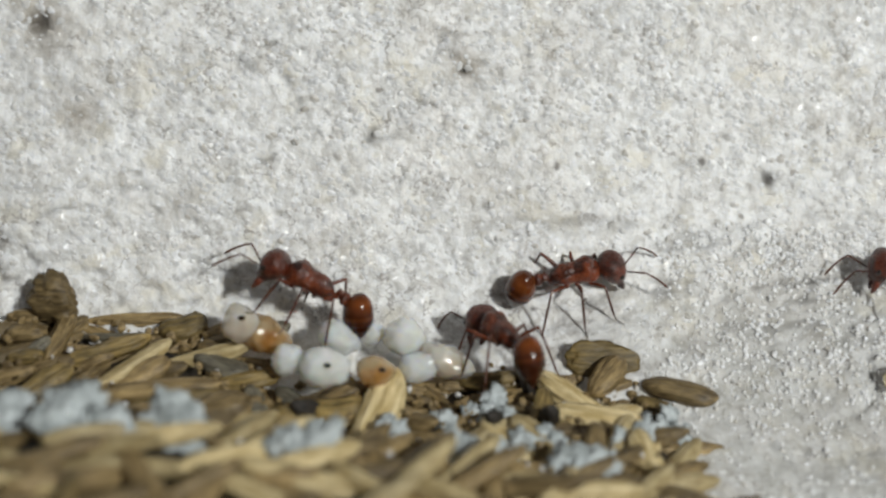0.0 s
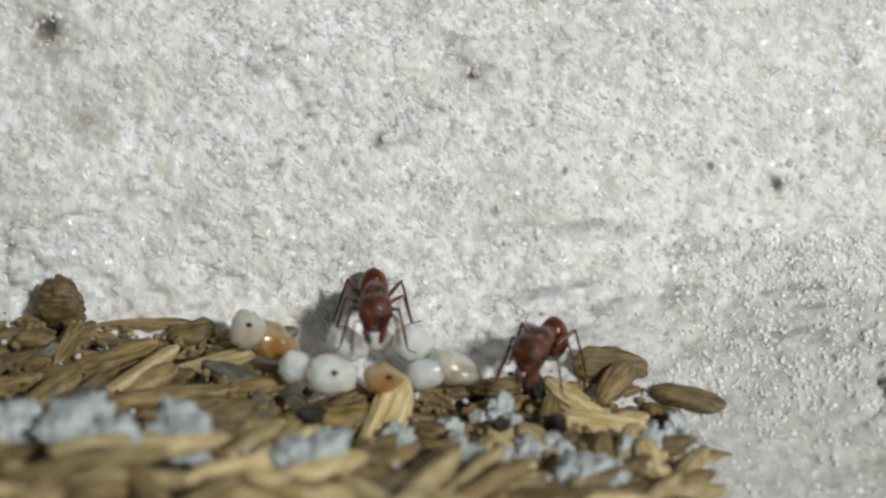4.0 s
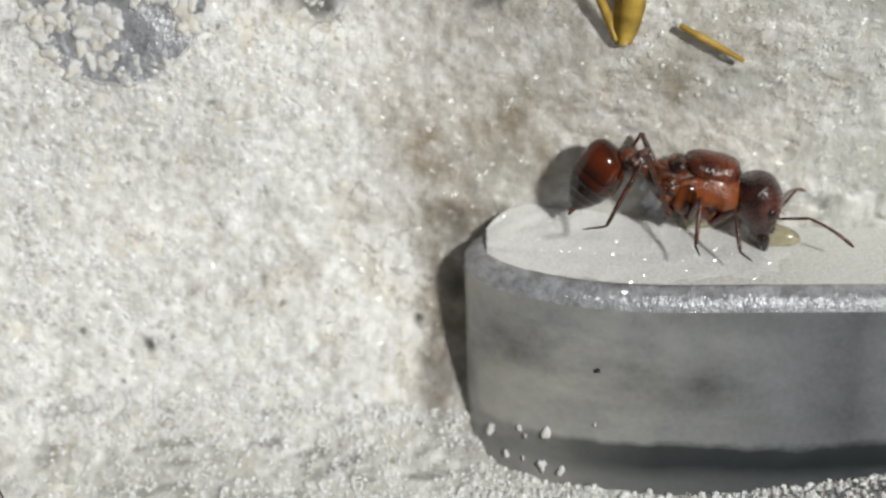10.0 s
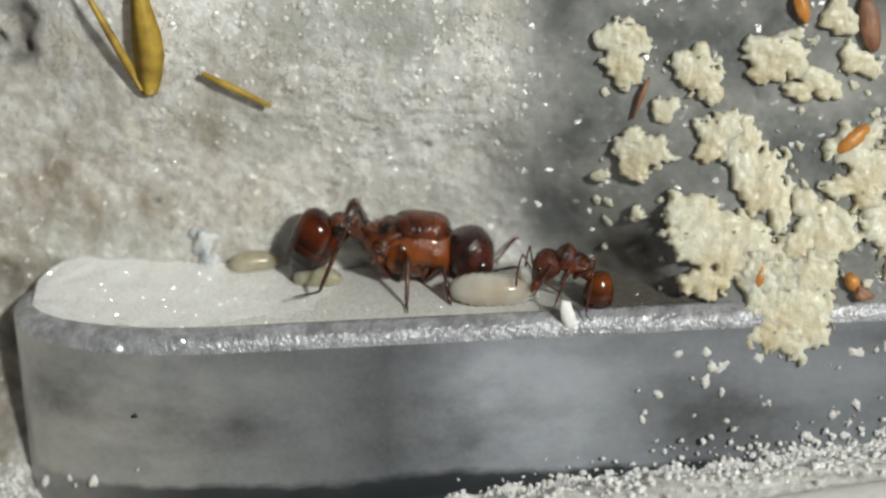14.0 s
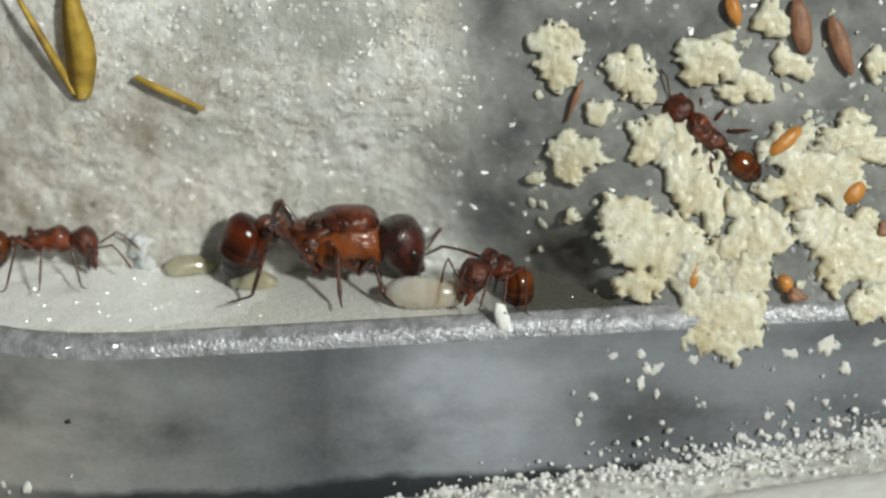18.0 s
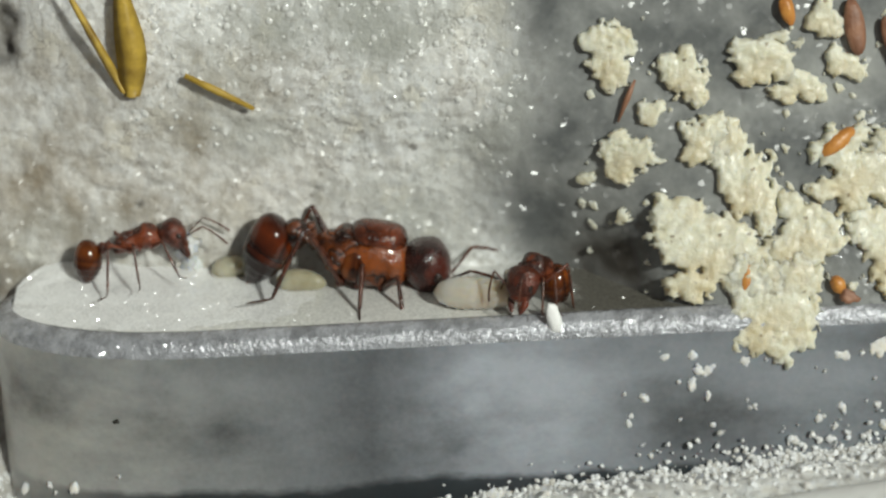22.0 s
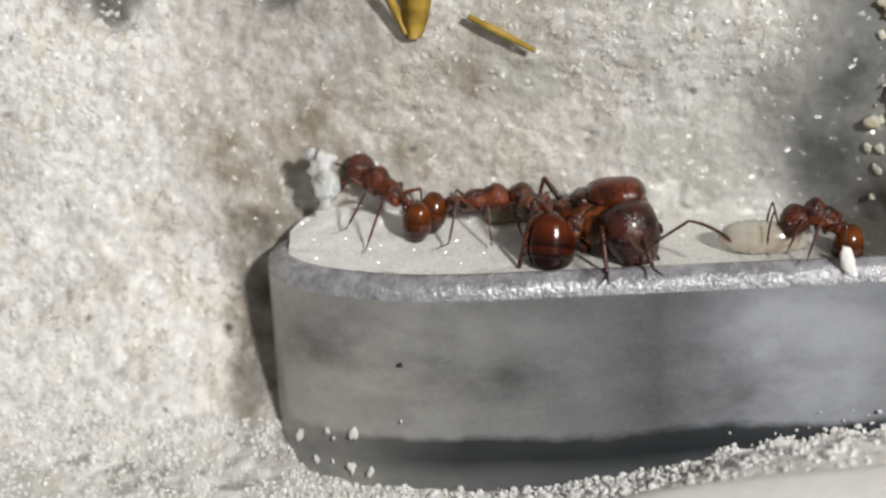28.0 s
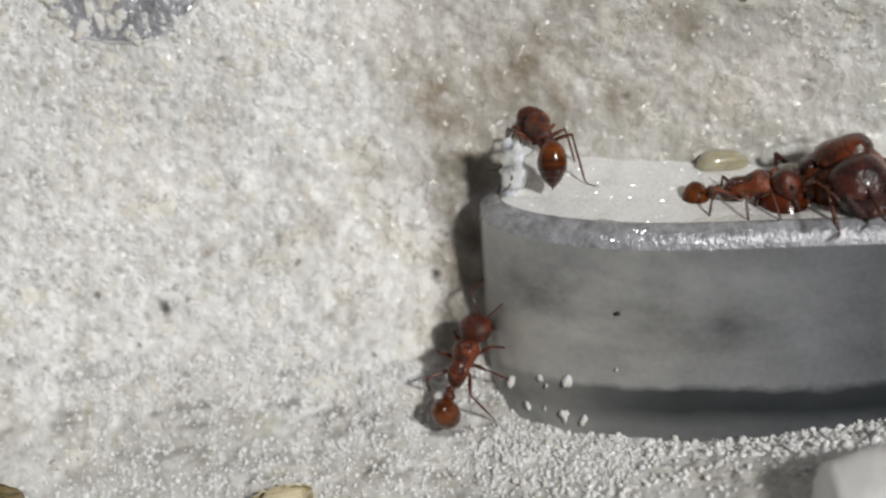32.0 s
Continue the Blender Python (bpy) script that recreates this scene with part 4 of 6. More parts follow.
def build_plaster():
    x, y, z = np.broadcast_to(XS, SHEET_Y.shape), SHEET_Y, SHEET_Z
    p = np.stack([x, y, z], -1)
    n = np.cross(np.gradient(p, axis=0), np.gradient(p, axis=1))
    n /= np.linalg.norm(n, axis=-1, keepdims=True)
    n *= np.sign(-n[:, :, 1:2] + n[:, :, 2:3])
    floor_part = step(-7.4, -9.4, z + 1.2 * lumps(x, y, z, 3.0) + 0.10 * np.minimum(0, -x - 8))
    h = 0.60 * lumps(x, y, z, 5.3) + 0.22 * lumps(x, y, z, 1.7, 3.3) + 0.09 * lumps(x, y, z, 0.62, 7.1) + (0.12 + 0.05 * floor_part) * lumps(x, y, z, 0.36, 1.7) + 0.06 * floor_part * lumps(x, y, z, 0.8, 3.1)
    # shallow flaking grooves
    ridge = np.abs(lumps(x, y, z, 2.3, 9.9)) + 0.25 * np.abs(lumps(x, y, z, 0.7, 4.4))
    cracked = np.clip(step(0.02, 0.2, lumps(x, y, z, 6.0, 2.2)) + step(6.5, 3.5, np.hypot(x + 32, (z + 4) * 1.3)), 0, 1)
    groove = step(0.055, 0.01, ridge) * cracked
    h = h - 0.20 * groove
    # one dark colour for dirt and for shade painted into grooves and pits
    stain_shade, dirt_shade = np.zeros_like(z), 0.42 * groove
    for a, b, r, k in STAINS:
        stain_shade += k * np.exp(-((x - a) ** 2 + (z - b) ** 2) / r ** 2)
    for a, b, r, k in PITS:
        wx, wz = x + 0.9 * r * lumps(x, y, z, 0.5 * r + 0.2, a), z + 1.1 * r * lumps(x, y, z, 0.5 * r + 0.2, b)
        d = np.exp(-(((wx - a) ** 2 + 1.3 * (wz - b) ** 2) / r ** 2) ** 1.2)
        dirt_shade += k * d
        h = h - 0.9 * min(r, 0.8) * d
    # wet grey plastic on the right; its soft left end is painted shade
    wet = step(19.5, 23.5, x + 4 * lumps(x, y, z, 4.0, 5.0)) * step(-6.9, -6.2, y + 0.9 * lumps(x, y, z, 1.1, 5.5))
    mist_shade = (0.30 + 0.5 * lumps(x, y, z, 1.8, 6.1)) * step(4.0, 12.0, x + 4 * lumps(x, y, z, 3.0)) * step(3.6, 6.5, z + 2 * lumps(x, y, z, 2.0))
    mist_shade += 0.5 * step(0.0, 0.3, lumps(x, y, z, 2.6, 4.6)) * step(8, 13, x) * step(-1, 3, z)
    # grime on the wall above the cup
    near_cup = step(-7, 0, x + 3 * lumps(x, y, z, 3.0, 1.0)) * step(19, 10, x) * step(-0.6, 0.6, z) * step(14, 9, z)
    stain_shade = stain_shade + near_cup * (0.26 + 0.34 * step(-0.3, 0.4, lumps(x, y, z, 2.9, 11.0)) + 0.20 * step(-0.1, 0.3, lumps(x, y, z, 0.9, 12.0)))
    stain_shade = stain_shade + 0.16 * step(0.08, 0.35, lumps(x, y, z, 2.8, 13.0))
    # dirt in the gap round the cup's end, its cast shadow painted over it
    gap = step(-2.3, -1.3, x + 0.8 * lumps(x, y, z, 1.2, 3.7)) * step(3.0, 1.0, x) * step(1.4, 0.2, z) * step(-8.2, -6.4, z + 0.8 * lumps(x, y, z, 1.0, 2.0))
    stain_shade = stain_shade + 1.0 * gap * (0.8 + 0.6 * lumps(x, y, z, 0.9, 5.2))
    dirt_shade = dirt_shade + gap * (0.42 + 0.9 * lumps(x, y, z, 1.1, 9.2))
    # greyer band on the wall just above the top plate
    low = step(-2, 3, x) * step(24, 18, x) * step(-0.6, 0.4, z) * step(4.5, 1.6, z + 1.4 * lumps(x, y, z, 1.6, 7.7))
    mist_shade = mist_shade + low * (0.42 + 0.5 * lumps(x, y, z, 1.3, 2.9))
    tilted = z - 0.28 * (x + 15)
    streaks = lumps(x * 0.25, y, tilted, 0.55, 2.7) + 0.6 * lumps(x * 0.4, y, tilted, 0.28, 6.7)
    band = np.exp(-((z + 8.2) / 2.2) ** 2) * step(-33, -22, x) * step(5, 0, x)
    dirt_shade = dirt_shade + 0.55 * step(0.04, 0.40, streaks) * band
    h = h - 0.26 * streaks * band
    # floor greyed with painted shade, as if the lamp reached it less
    floor_shade = floor_part * step(-24, -14, x)
    stain_shade = stain_shade + floor_shade * (0.16 + 0.3 * lumps(x, y, z, 1.4, 3.0))
    mist_shade = mist_shade + floor_shade * (0.30 + 0.55 * lumps(x, y, z, 0.7, 8.3))
    h = h * (1 - 0.75 * wet)
    # long flow creases low on the wall
    crease = np.exp(-((z + 6.6 + 0.10 * (x + 20) * (x < 0) + 0.5 * lumps(x, y, z, 5.0, 8.0)) / 0.22) ** 2) * step(-34, -26, x) * step(2, -4, x)
    h = h - 0.14 * crease * (0.3 + step(-0.1, 0.3, lumps(x, y, z, 2.4, 8.8)))
    p = p + n * h[:, :, None]
    rows, cols = z.shape
    idx = np.arange(rows * cols).reshape(rows, cols)
    quads = np.stack([idx[:-1, :-1], idx[1:, :-1], idx[1:, 1:], idx[:-1, 1:]], -1).reshape(-1, 4)
    me = bpy.data.meshes.new("plaster_wall")
    me.from_pydata((p.reshape(-1, 3) * MM).tolist(), [], quads.tolist())
    me.polygons.foreach_set("use_smooth", [True] * len(me.polygons))
    col = me.color_attributes.new("stain_shade", "FLOAT_COLOR", "POINT")
    rgba = np.stack([np.clip(stain_shade, 0, 1), np.clip(wet, 0, 1), np.clip(dirt_shade, 0, 1), np.clip(mist_shade, 0, 1)], -1)
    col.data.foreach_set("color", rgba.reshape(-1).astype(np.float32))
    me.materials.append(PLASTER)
    SHEET_Y[:], SHEET_Z[:] = p[:, :, 1], p[:, :, 2]
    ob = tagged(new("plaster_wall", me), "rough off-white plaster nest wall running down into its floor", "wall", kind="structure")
    return ob


def build_block():
    """The solid plaster behind and below the carved sheet."""
    bm = bmesh.new()
    for a, b in (((-58, 8, -20), (58, 20, 26)), ((-58, -34, -20), (58, 8, -17.5))):
        made = bmesh.ops.create_cube(bm, size=1)["verts"]
        for v in made:
            v.co = Vector([(a[i] + b[i]) / 2 + v.co[i] * (b[i] - a[i]) for i in range(3)])
    tagged(part("plaster_block", bm, CHUNK), "plain plaster block that backs the nest", "block", kind="structure")


# ---- the clear plastic cup set into the wall ----
def cup_outline(shrink=0.0, forward=0.0, count=56):
    """Edge of the cup in plan, from the wall round its end and along its front."""
    pts = []
    for i in range(2 * count + 1):
        a = math.pi / 2 * (i / count - 1)
        deep = 3.6 if a < 0 else 4.6 - shrink
        pts.append((9.0 - (9.0 - shrink) * math.cos(a), -deep * math.sin(a) - forward))
    for i in range(1, 25):
        f = i / 24
        pts.append((9.0 + 37 * f, -(4.6 - shrink) - 0.5 * f - forward))
    return pts


def wall_of_rings(bm, rings):
    made = [[bm.verts.new(p) for p in ring] for ring in rings]
    for a, b in zip(made, made[1:]):
        for i in range(len(a) - 1):
            bm.faces.new((a[i], a[i + 1], b[i + 1], b[i]))
    return made


def lean(z):
    """How far the cup leans forward below its rim."""
    return 0.22 * max(0.0, -z - 0.5)


def ring_at(shrink, z):
    return [(x, y, z + 0.026 * x) for x, y in cup_outline(shrink, lean(z))]


def build_cup():
    cup = tagged(new("plastic_cup"), "clear plastic cup set in the plaster, misted grey inside", "cup")
    bm = bmesh.new()
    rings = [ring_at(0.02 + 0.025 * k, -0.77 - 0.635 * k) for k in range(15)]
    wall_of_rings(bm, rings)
    part("side_wall", bm, CUP, cup, "grey translucent side, streaked and misted, with painted reflections")
    bm = bmesh.new()
    wall_of_rings(bm, [ring_at(0.85, -0.02), ring_at(0.78, 0.04), ring_at(0.60, 0.02), ring_at(0.28, -0.14), ring_at(0.06, -0.36), ring_at(0.0, -0.58), ring_at(0.02, -0.78)])
    part("rim", bm, RIM, cup, "scuffed shiny rim")
    bm = bmesh.new()
    ring = [bm.verts.new(p) for p in ring_at(0.80, -0.03)] + [bm.verts.new((46, 6, 1.17)), bm.verts.new((9, 6, 0.2))]
    bm.faces.new(ring)
    bmesh.ops.triangulate(bm, faces=bm.faces[:])
    part("top_plate", bm, CUP_TOP, cup, "frosted white top plate")
    # white slope added at the cup's round end, up to the wall, to catch the lamp
    bm = bmesh.new()
    grid = []
    for i in range(41):
        x = 0.95 + 13.0 * i / 40
        side = math.sqrt(max(0.0, 1 - (max(0.0, 9.0 - x) / 8.25) ** 2))
        front, back, fade = -3.65 * side, 3.3 * side, max(0.0, 1 - i / 40) ** 0.7
        grid.append([bm.verts.new((x, front + (back - front) * j / 18, 0.026 * x - 0.09 + fade * 0.08 + fade * (0.03 + (0.17 + 0.08 * fade ** 3) * (back - front) * (j / 18) ** 1.1) + (0.05 * fade + 0.05) * noise.noise(Vector((x * 1.1, j * 0.45, 1.0))))) for j in range(19)])
    for a, b in zip(grid, grid[1:]):
        for j in range(18):
            bm.faces.new((a[j], b[j], b[j + 1], a[j + 1]))
    part("white_crust", bm, WHITE_SLOPE, cup, "glittering white slope added to brighten the top plate")
    return cup


# ---- small things ----
def build_chunk():
    bm = bmesh.new()
    loft(bm, [(9.3, -9.4, 0.3, 0.5), (9.5, -9.2, 2.2, 3.1), (10.3, -8.9, 2.9, 3.6), (14, -8.5, 3.0, 4.0), (25, -7.8, 3.0, 4.2), (38, -6.9, 3.0, 4.3), (39, -6.9, 0.3, 0.5)], 40, 0.6, 0.012, 2.0, 6)
    for v in bm.verts:
        v.co += Vector((2.6, -13.6, 0))
    tagged(part("plaster_chunk", bm, CHUNK), "smooth bright white lump of plaster on the floor", "plaster lump")


def husk_mesh(name, length, width, thick, seed, material, split=0.0):
    """A ridged, pointed grass seed husk along x."""
    bm = bmesh.new()
    made = bmesh.ops.create_uvsphere(bm, u_segments=32, v_segments=14, radius=1, matrix=Matrix.Rotation(math.pi / 2, 4, "Y"))["verts"]
    for v in made:
        c = v.co.copy()
        k = max(0.0, 1 - abs(c.x - 0.12 * math.sin(seed * 2.1) * (1 - c.x * c.x)) ** (2.6 + 1.2 * (c.x > 0))) ** 0.62 / max(1e-6, math.sqrt(max(1e-6, 1 - c.x * c.x)))
        a = math.atan2(c.z, c.y)
        ridge = 1 + 0.09 * math.cos(9 * a + seed) + 0.06 * math.cos(3 * a) + 0.16 * noise.noise(Vector((c.x * 4, c.y * 3, c.z * 3 + seed)))
        bend = 0.10 * math.sin(2 * c.x + seed) + 0.10 * c.x * c.x
        c.y, c.z = c.y * k * ridge, c.z * k * ridge * (1 - split * (c.z > 0.2))
        v.co = Vector((c.x * length / 2, c.y * width / 2 + bend * width, c.z * thick / 2))
    for v in bm.verts:
        v.co *= MM
    bm.normal_update()
    me = bpy.data.meshes.new(name)
    bm.to_mesh(me)
    bm.free()
    me.materials.append(material)
    me.polygons.foreach_set("use_smooth", [True] * len(me.polygons))
    return me


def pile_height(x, y):
    """Top of the heap of seeds: high against the wall, falling to a hollow, and high again in front."""
    t = max(0.0, min(1.0, (-31.5 - x) / 4.5))
    t = t * t * (3 - 2 * t)
    fall = max(0.0, min(1.0, (-6.2 - y) / 6.0))
    top = -11.3 + (1.75 - 1.3 * fall) * t + 0.2 * math.sin(x * 0.31) * math.cos(y * 0.4)
    rise = max(0.0, min(1.0, (-13.0 - y) / 4.0))
    top += 1.9 * rise * rise * (3 - 2 * rise) * max(0.0, min(1.0, (-18.5 - x) / 9.0))
    edge = max(0.0, min(1.0, (-15.6 - x) / 3.0))
    back = max(0.0, min(1.0, (-5.0 - y) / 1.5))
    return -13.2 + (top + 13.2) * edge * (0.35 + 0.65 * back)


# seeds that lie on top: place, slope, heading, length and width
SEEDS_BACK = [
    (-38.7, -6, -9.3, -2, 5, 3.8, 0.65), (-39.3, -7, -9.6, -1, 3, 2.5, 0.56), (-36.6, -6.6, -9.6, -9, 19, 1.8, 0.96), (-39.3, -8.3, -9.8, -11, 23, 3.3, 0.95),
    (-38.2, -9.1, -10.1, -18, 39, 3.6, 0.78), (-37.6, -9.6, -10.2, -16, 34, 2.2, 0.7), (-36.9, -10.6, -10.3, -6, 11, 4.4, 0.73), (-36.2, -11.1, -10.4, -7, 13, 3.4, 0.68),
    (-41, -10.6, -10.2, -19, 43, 2.2, 0.77), (-40, -10.8, -10.3, -7, 13, 2, 0.85), (-34.6, -11.7, -10.6, -8, 15, 2.7, 1.12), (-34.9, -8.4, -10.2, 6, -13, 2.1, 0.86),
    (-33.9, -8.9, -10.6, -7, 13, 2.7, 0.77), (-42.2, -9.1, -9.8, -7, 14, 1.3, 0.71)]
SEEDS_MIDDLE = [
    (-41.9, -8.5, -9.7, -19, 44, 1.2, 0.64), (-41.2, -7.9, -9.6, -26, 73, 2.4, 0.72), (-42.8, -6.7, -9.3, -4, 8, 1.4, 0.65), (-30.2, -10.3, -11, -5, 11, 2.2, 1.06),
    (-28.6, -10.6, -11, -25, 68, 4.2, 1.2), (-33.3, -10.1, -10.8, 22, -54, 1.5, 0.76), (-35.1, -7.2, -9.9, -7, 14, 1.7, 0.71), (-42.5, -7.8, -9.5, -6, 11, 1.5, 0.72),
    (-32.4, -10.9, -11, -12, 24, 1.8, 0.75), (-31.9, -9.5, -11.1, 13, -27, 1.8, 0.69), (-33.5, -6, -9.8, -8, 16, 1.9, 0.72), (-39, -12.1, -10.6, -9, 18, 2.4, 0.83),
    (-37.2, -12.3, -10.6, -11, 22, 2.4, 0.9)]
SEEDS_END = [
    (-24.5, -7.4, -10.9, -3, 6, 2.5, 0.78), (-21.4, -8.3, -11, 17, -38, 3.2, 1.08), (-20.5, -10.1, -11, 5, -10, 3.3, 1.09), (-20, -7.6, -10.5, -21, 48, 2, 0.88),
    (-17.2, -7.6, -11, 3, -6, 2.7, 0.77), (-18.2, -8.1, -11.4, 7, -13, 1.5, 0.7), (-22.4, -12, -11.1, 18, -39, 3.2, 1.03), (-23.8, -11.8, -11.1, 19, -43, 2.5, 0.88),
    (-20.6, -12.1, -11.1, -27, 81, 2, 0.66), (-19.7, -11.4, -11.1, -24, 61, 2.3, 0.74), (-22.6, -9.9, -11, -26, 77, 2.3, 0.68), (-24.7, -11.6, -11, -16, 33, 2.1, 0.81),
    (-18.9, -10.8, -11.1, 21, -50, 1.7, 0.67), (-18.9, -12.4, -11, 26, -71, 1.9, 0.73)]


def build_seeds():
    rng = random.Random(4)
    kinds = [husk_mesh("seed", rng.uniform(3.2, 5.0), rng.uniform(0.66, 0.98), rng.uniform(0.6, 0.85), s, HUSK if s < 8 else HUSK_PALE) for s in range(11)]
    placed = []
    for _ in range(5200):
        if len(placed) >= 520:
            break
        x, y = rng.uniform(-47, -16.5), rng.uniform(-24, -5.4)
        if all((x - a) ** 2 / 2.6 + (y - b) ** 2 / 0.60 > 1 for a, b in placed):
            placed.append((x, y))
    placed.sort(key=lambda q: abs(q[0] + 28) + 1.2 * abs(q[1] + 9))
    tops = [husk_mesh("seed", 3.5, 0.85, 0.62, s + 0.7, mat, 0.25 * (s % 2)) for s, mat in enumerate((HUSK, HUSK_OLIVE, HUSK, HUSK_GREY, HUSK_OLIVE, HUSK_PALE))]
    for k, (x, y, z, slope, turn, length, width) in enumerate(SEEDS_BACK + SEEDS_MIDDLE + SEEDS_END):
        kind = 5 if k in (4, 18, 28, 29, 33, 34, 36, 38, 39, 40) else 3 if k in (1, 9, 11, 19, 23) else (k * 7) % 5
        ob = new("seed", tops[kind])
        ob.matrix_basis = mm(x, y, z - 0.05 - (0.3 if k < 2 else 0.0), rng.uniform(-35, 35), slope, turn) @ Matrix.Diagonal((length * 1.12 / 3.5, width * 1.25 / 0.85, width * 1.25 / 0.85, 1))
        tagged(ob, ("brown ridged grass seed on top of the heap", "olive-brown ridged grass seed on top of the heap", "brown ridged grass seed on top of the heap", "grey weathered grass seed on top of the heap", "olive-brown ridged grass seed on top of the heap", "pale straw-yellow husk on top of the heap")[kind], "seed", "seeds in the heap")
    lower = bmesh.new()
    for i, (x, y) in enumerate(placed):
        s = rng.randrange(8) if rng.random() < (0.93 if y > -9.5 or x < -30 else 0.6) and y > -13.5 else rng.choice((2, 5, 6, 8, 9))
        sunk = 0.45 if y > -13.5 else 0.0
        m = mm(x, y, pile_height(x, y) + rng.uniform(-0.25, 0.30) - sunk, rng.uniform(-50, 50), rng.uniform(-22, 14), rng.gauss(16, 30))
        if i < 255:
            ob = new("seed", kinds[s])
            ob.matrix_basis = m
            pale = s >= 8
            tagged(ob, "pale straw-yellow grass seed lying in the heap" if pale else "brown ridged grass seed lying in the heap", "seed", "seeds in the heap")
        else:
            lower.from_mesh(kinds[s])
            lower.verts.ensure_lookup_table()
            count = len(kinds[s].vertices)
            for v in lower.verts[-count:]:
                v.co = m @ v.co
    me = bpy.data.meshes.new("seed_heap_edge")
    lower.to_mesh(me)
    lower.free()
    me.materials.append(HUSK_OLIVE)
    me.polygons.foreach_set("use_smooth", [True] * len(me.polygons))
    tagged(new("seed_heap_edge", me), "outer part of the heap of dry grass seeds", "seeds", kind="stuff")
    # black sheet added below the seeds, to give their gaps deep shade
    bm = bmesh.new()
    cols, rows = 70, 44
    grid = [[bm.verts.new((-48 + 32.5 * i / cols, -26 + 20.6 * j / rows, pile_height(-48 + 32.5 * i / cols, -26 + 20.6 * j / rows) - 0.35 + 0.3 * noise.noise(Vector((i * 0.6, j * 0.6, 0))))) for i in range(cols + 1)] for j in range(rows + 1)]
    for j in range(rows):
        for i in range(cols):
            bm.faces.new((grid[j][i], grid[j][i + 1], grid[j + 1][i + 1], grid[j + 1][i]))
    tagged(part("chaff_bed", bm, BLACK), "black sheet under the seeds for the shade in their gaps", "chaff", kind="stuff")


def flake(a, b, seed, deep=0.10):
    """A ragged, porous crumb, a wide and b high, lying flat against the plane y = 0."""
    rng = random.Random(seed)
    shift = Vector((rng.uniform(0, 90), rng.uniform(0, 90), rng.uniform(0, 90)))
    size = min(a, b)
    thick = 0.07 + 0.09 * min(1.3, size)
    blobs = [(0, 0, 0.62)] + [(rng.uniform(-0.62, 0.62), rng.uniform(-0.62, 0.62), rng.uniform(0.25, 0.48)) for _ in range(2 + int(6 * min(2.2, size)))]
    n = 9 if size < 0.3 else 16 if size < 0.7 else int(min(56, 20 + 15 * max(a, b)))
    bm = bmesh.new()
    made = {}

    def corner(i, j):
        if (i, j) not in made:
            u, w = 1.25 * (2 * i / n - 1), 1.25 * (2 * j / n - 1)
            place = Vector((u * a, w * b, 0)) + shift
            f = max(1 - math.hypot(u - p, w - q) / r for p, q, r in blobs) + 0.50 * noise.noise(place * 1.5) + 0.40 * noise.noise(place * 3.6) + 0.14 * noise.noise(place * 9.0)
            h = thick * min(1.0, max(0.0, f) * 2.4) ** 0.55 * (0.9 + 0.5 * noise.noise(place * 2.2) + 0.3 * noise.noise(place * 5.2) + 0.12 * noise.noise(place * 11.0))
            d = Vector((noise.noise(place * 5 + shift), noise.noise(place * 5 - shift), 0)) * 2.2 / n
            made[i, j] = (f, (u * a + d.x * a, -max(0.0, h) if f > 0 else deep, w * b + d.y * b))
        return made[i, j]
    verts = {}
    for i in range(n):
        for j in range(n):
            keys = ((i, j), (i + 1, j), (i + 1, j + 1), (i, j + 1))
            if sum(corner(*k)[0] > 0 for k in keys) >= 2:
                for k in keys:
                    if k not in verts:
                        verts[k] = bm.verts.new(corner(*k)[1])
                bm.faces.new([verts[k] for k in keys])
    return bm


def on_wall(x, z, off):
    """A pose on the wall, its y axis into the wall."""
    up = Vector((0, spot(x, z + 0.8) - spot(x, z - 0.8), 1.6)).normalized()
    along = Vector((1.6, spot(x + 0.8, z) - spot(x - 0.8, z), 0)).normalized()
    deep = up.cross(along).normalized()
    along = deep.cross(up)
    turn = Matrix((along, deep, up)).transposed().to_4x4()
    return Matrix.Translation(Vector((x, spot(x, z), z)) * MM) @ turn @ mm(0, -off, 0)


def build_crumb(x, y, z, a, b, seed, material=None, at=None):
    """A crumb stuck to the wall or to the cup."""
    return part("crumb", flake(a, b, seed, 0.40 if a * b > 0.05 and not material else 0.10), material or CRUMB, at=at or mm(x, y, z, -22))


CRUMBS = [
    (25.64, 9.95, 1.20, 1.33), (28.59, 9.40, 1.04, 1.20), (27.26, 7.79, 0.55, 0.65), (26.52, 6.22, 1.34, 0.93), (29.28, 6.95, 1.06, 1.02), (24.83, 5.09, 0.35, 0.30), (26.30, 3.77, 0.42, 0.40),
    (31.85, 10.08, 1.44, 1.11), (33.21, 9.09, 1.12, 0.74), (34.07, 11.74, 0.84, 0.84), (34.93, 9.98, 0.89, 0.65), (31.25, 5.28, 1.39, 2.09), (29.88, 2.80, 2.56, 1.86), (31.97, 0.72, 1.88, 2.12),
    (33.31, 3.49, 1.41, 1.64), (35.59, 5.92, 2.11, 1.64), (37.20, 7.00, 1.89, 1.18), (37.03, 2.97, 1.90, 1.66), (38.03, 0.64, 1.20, 0.96), (38.40, 9.96, 0.61, 0.94), (32.18, 10.96, 0.51, 0.32)]
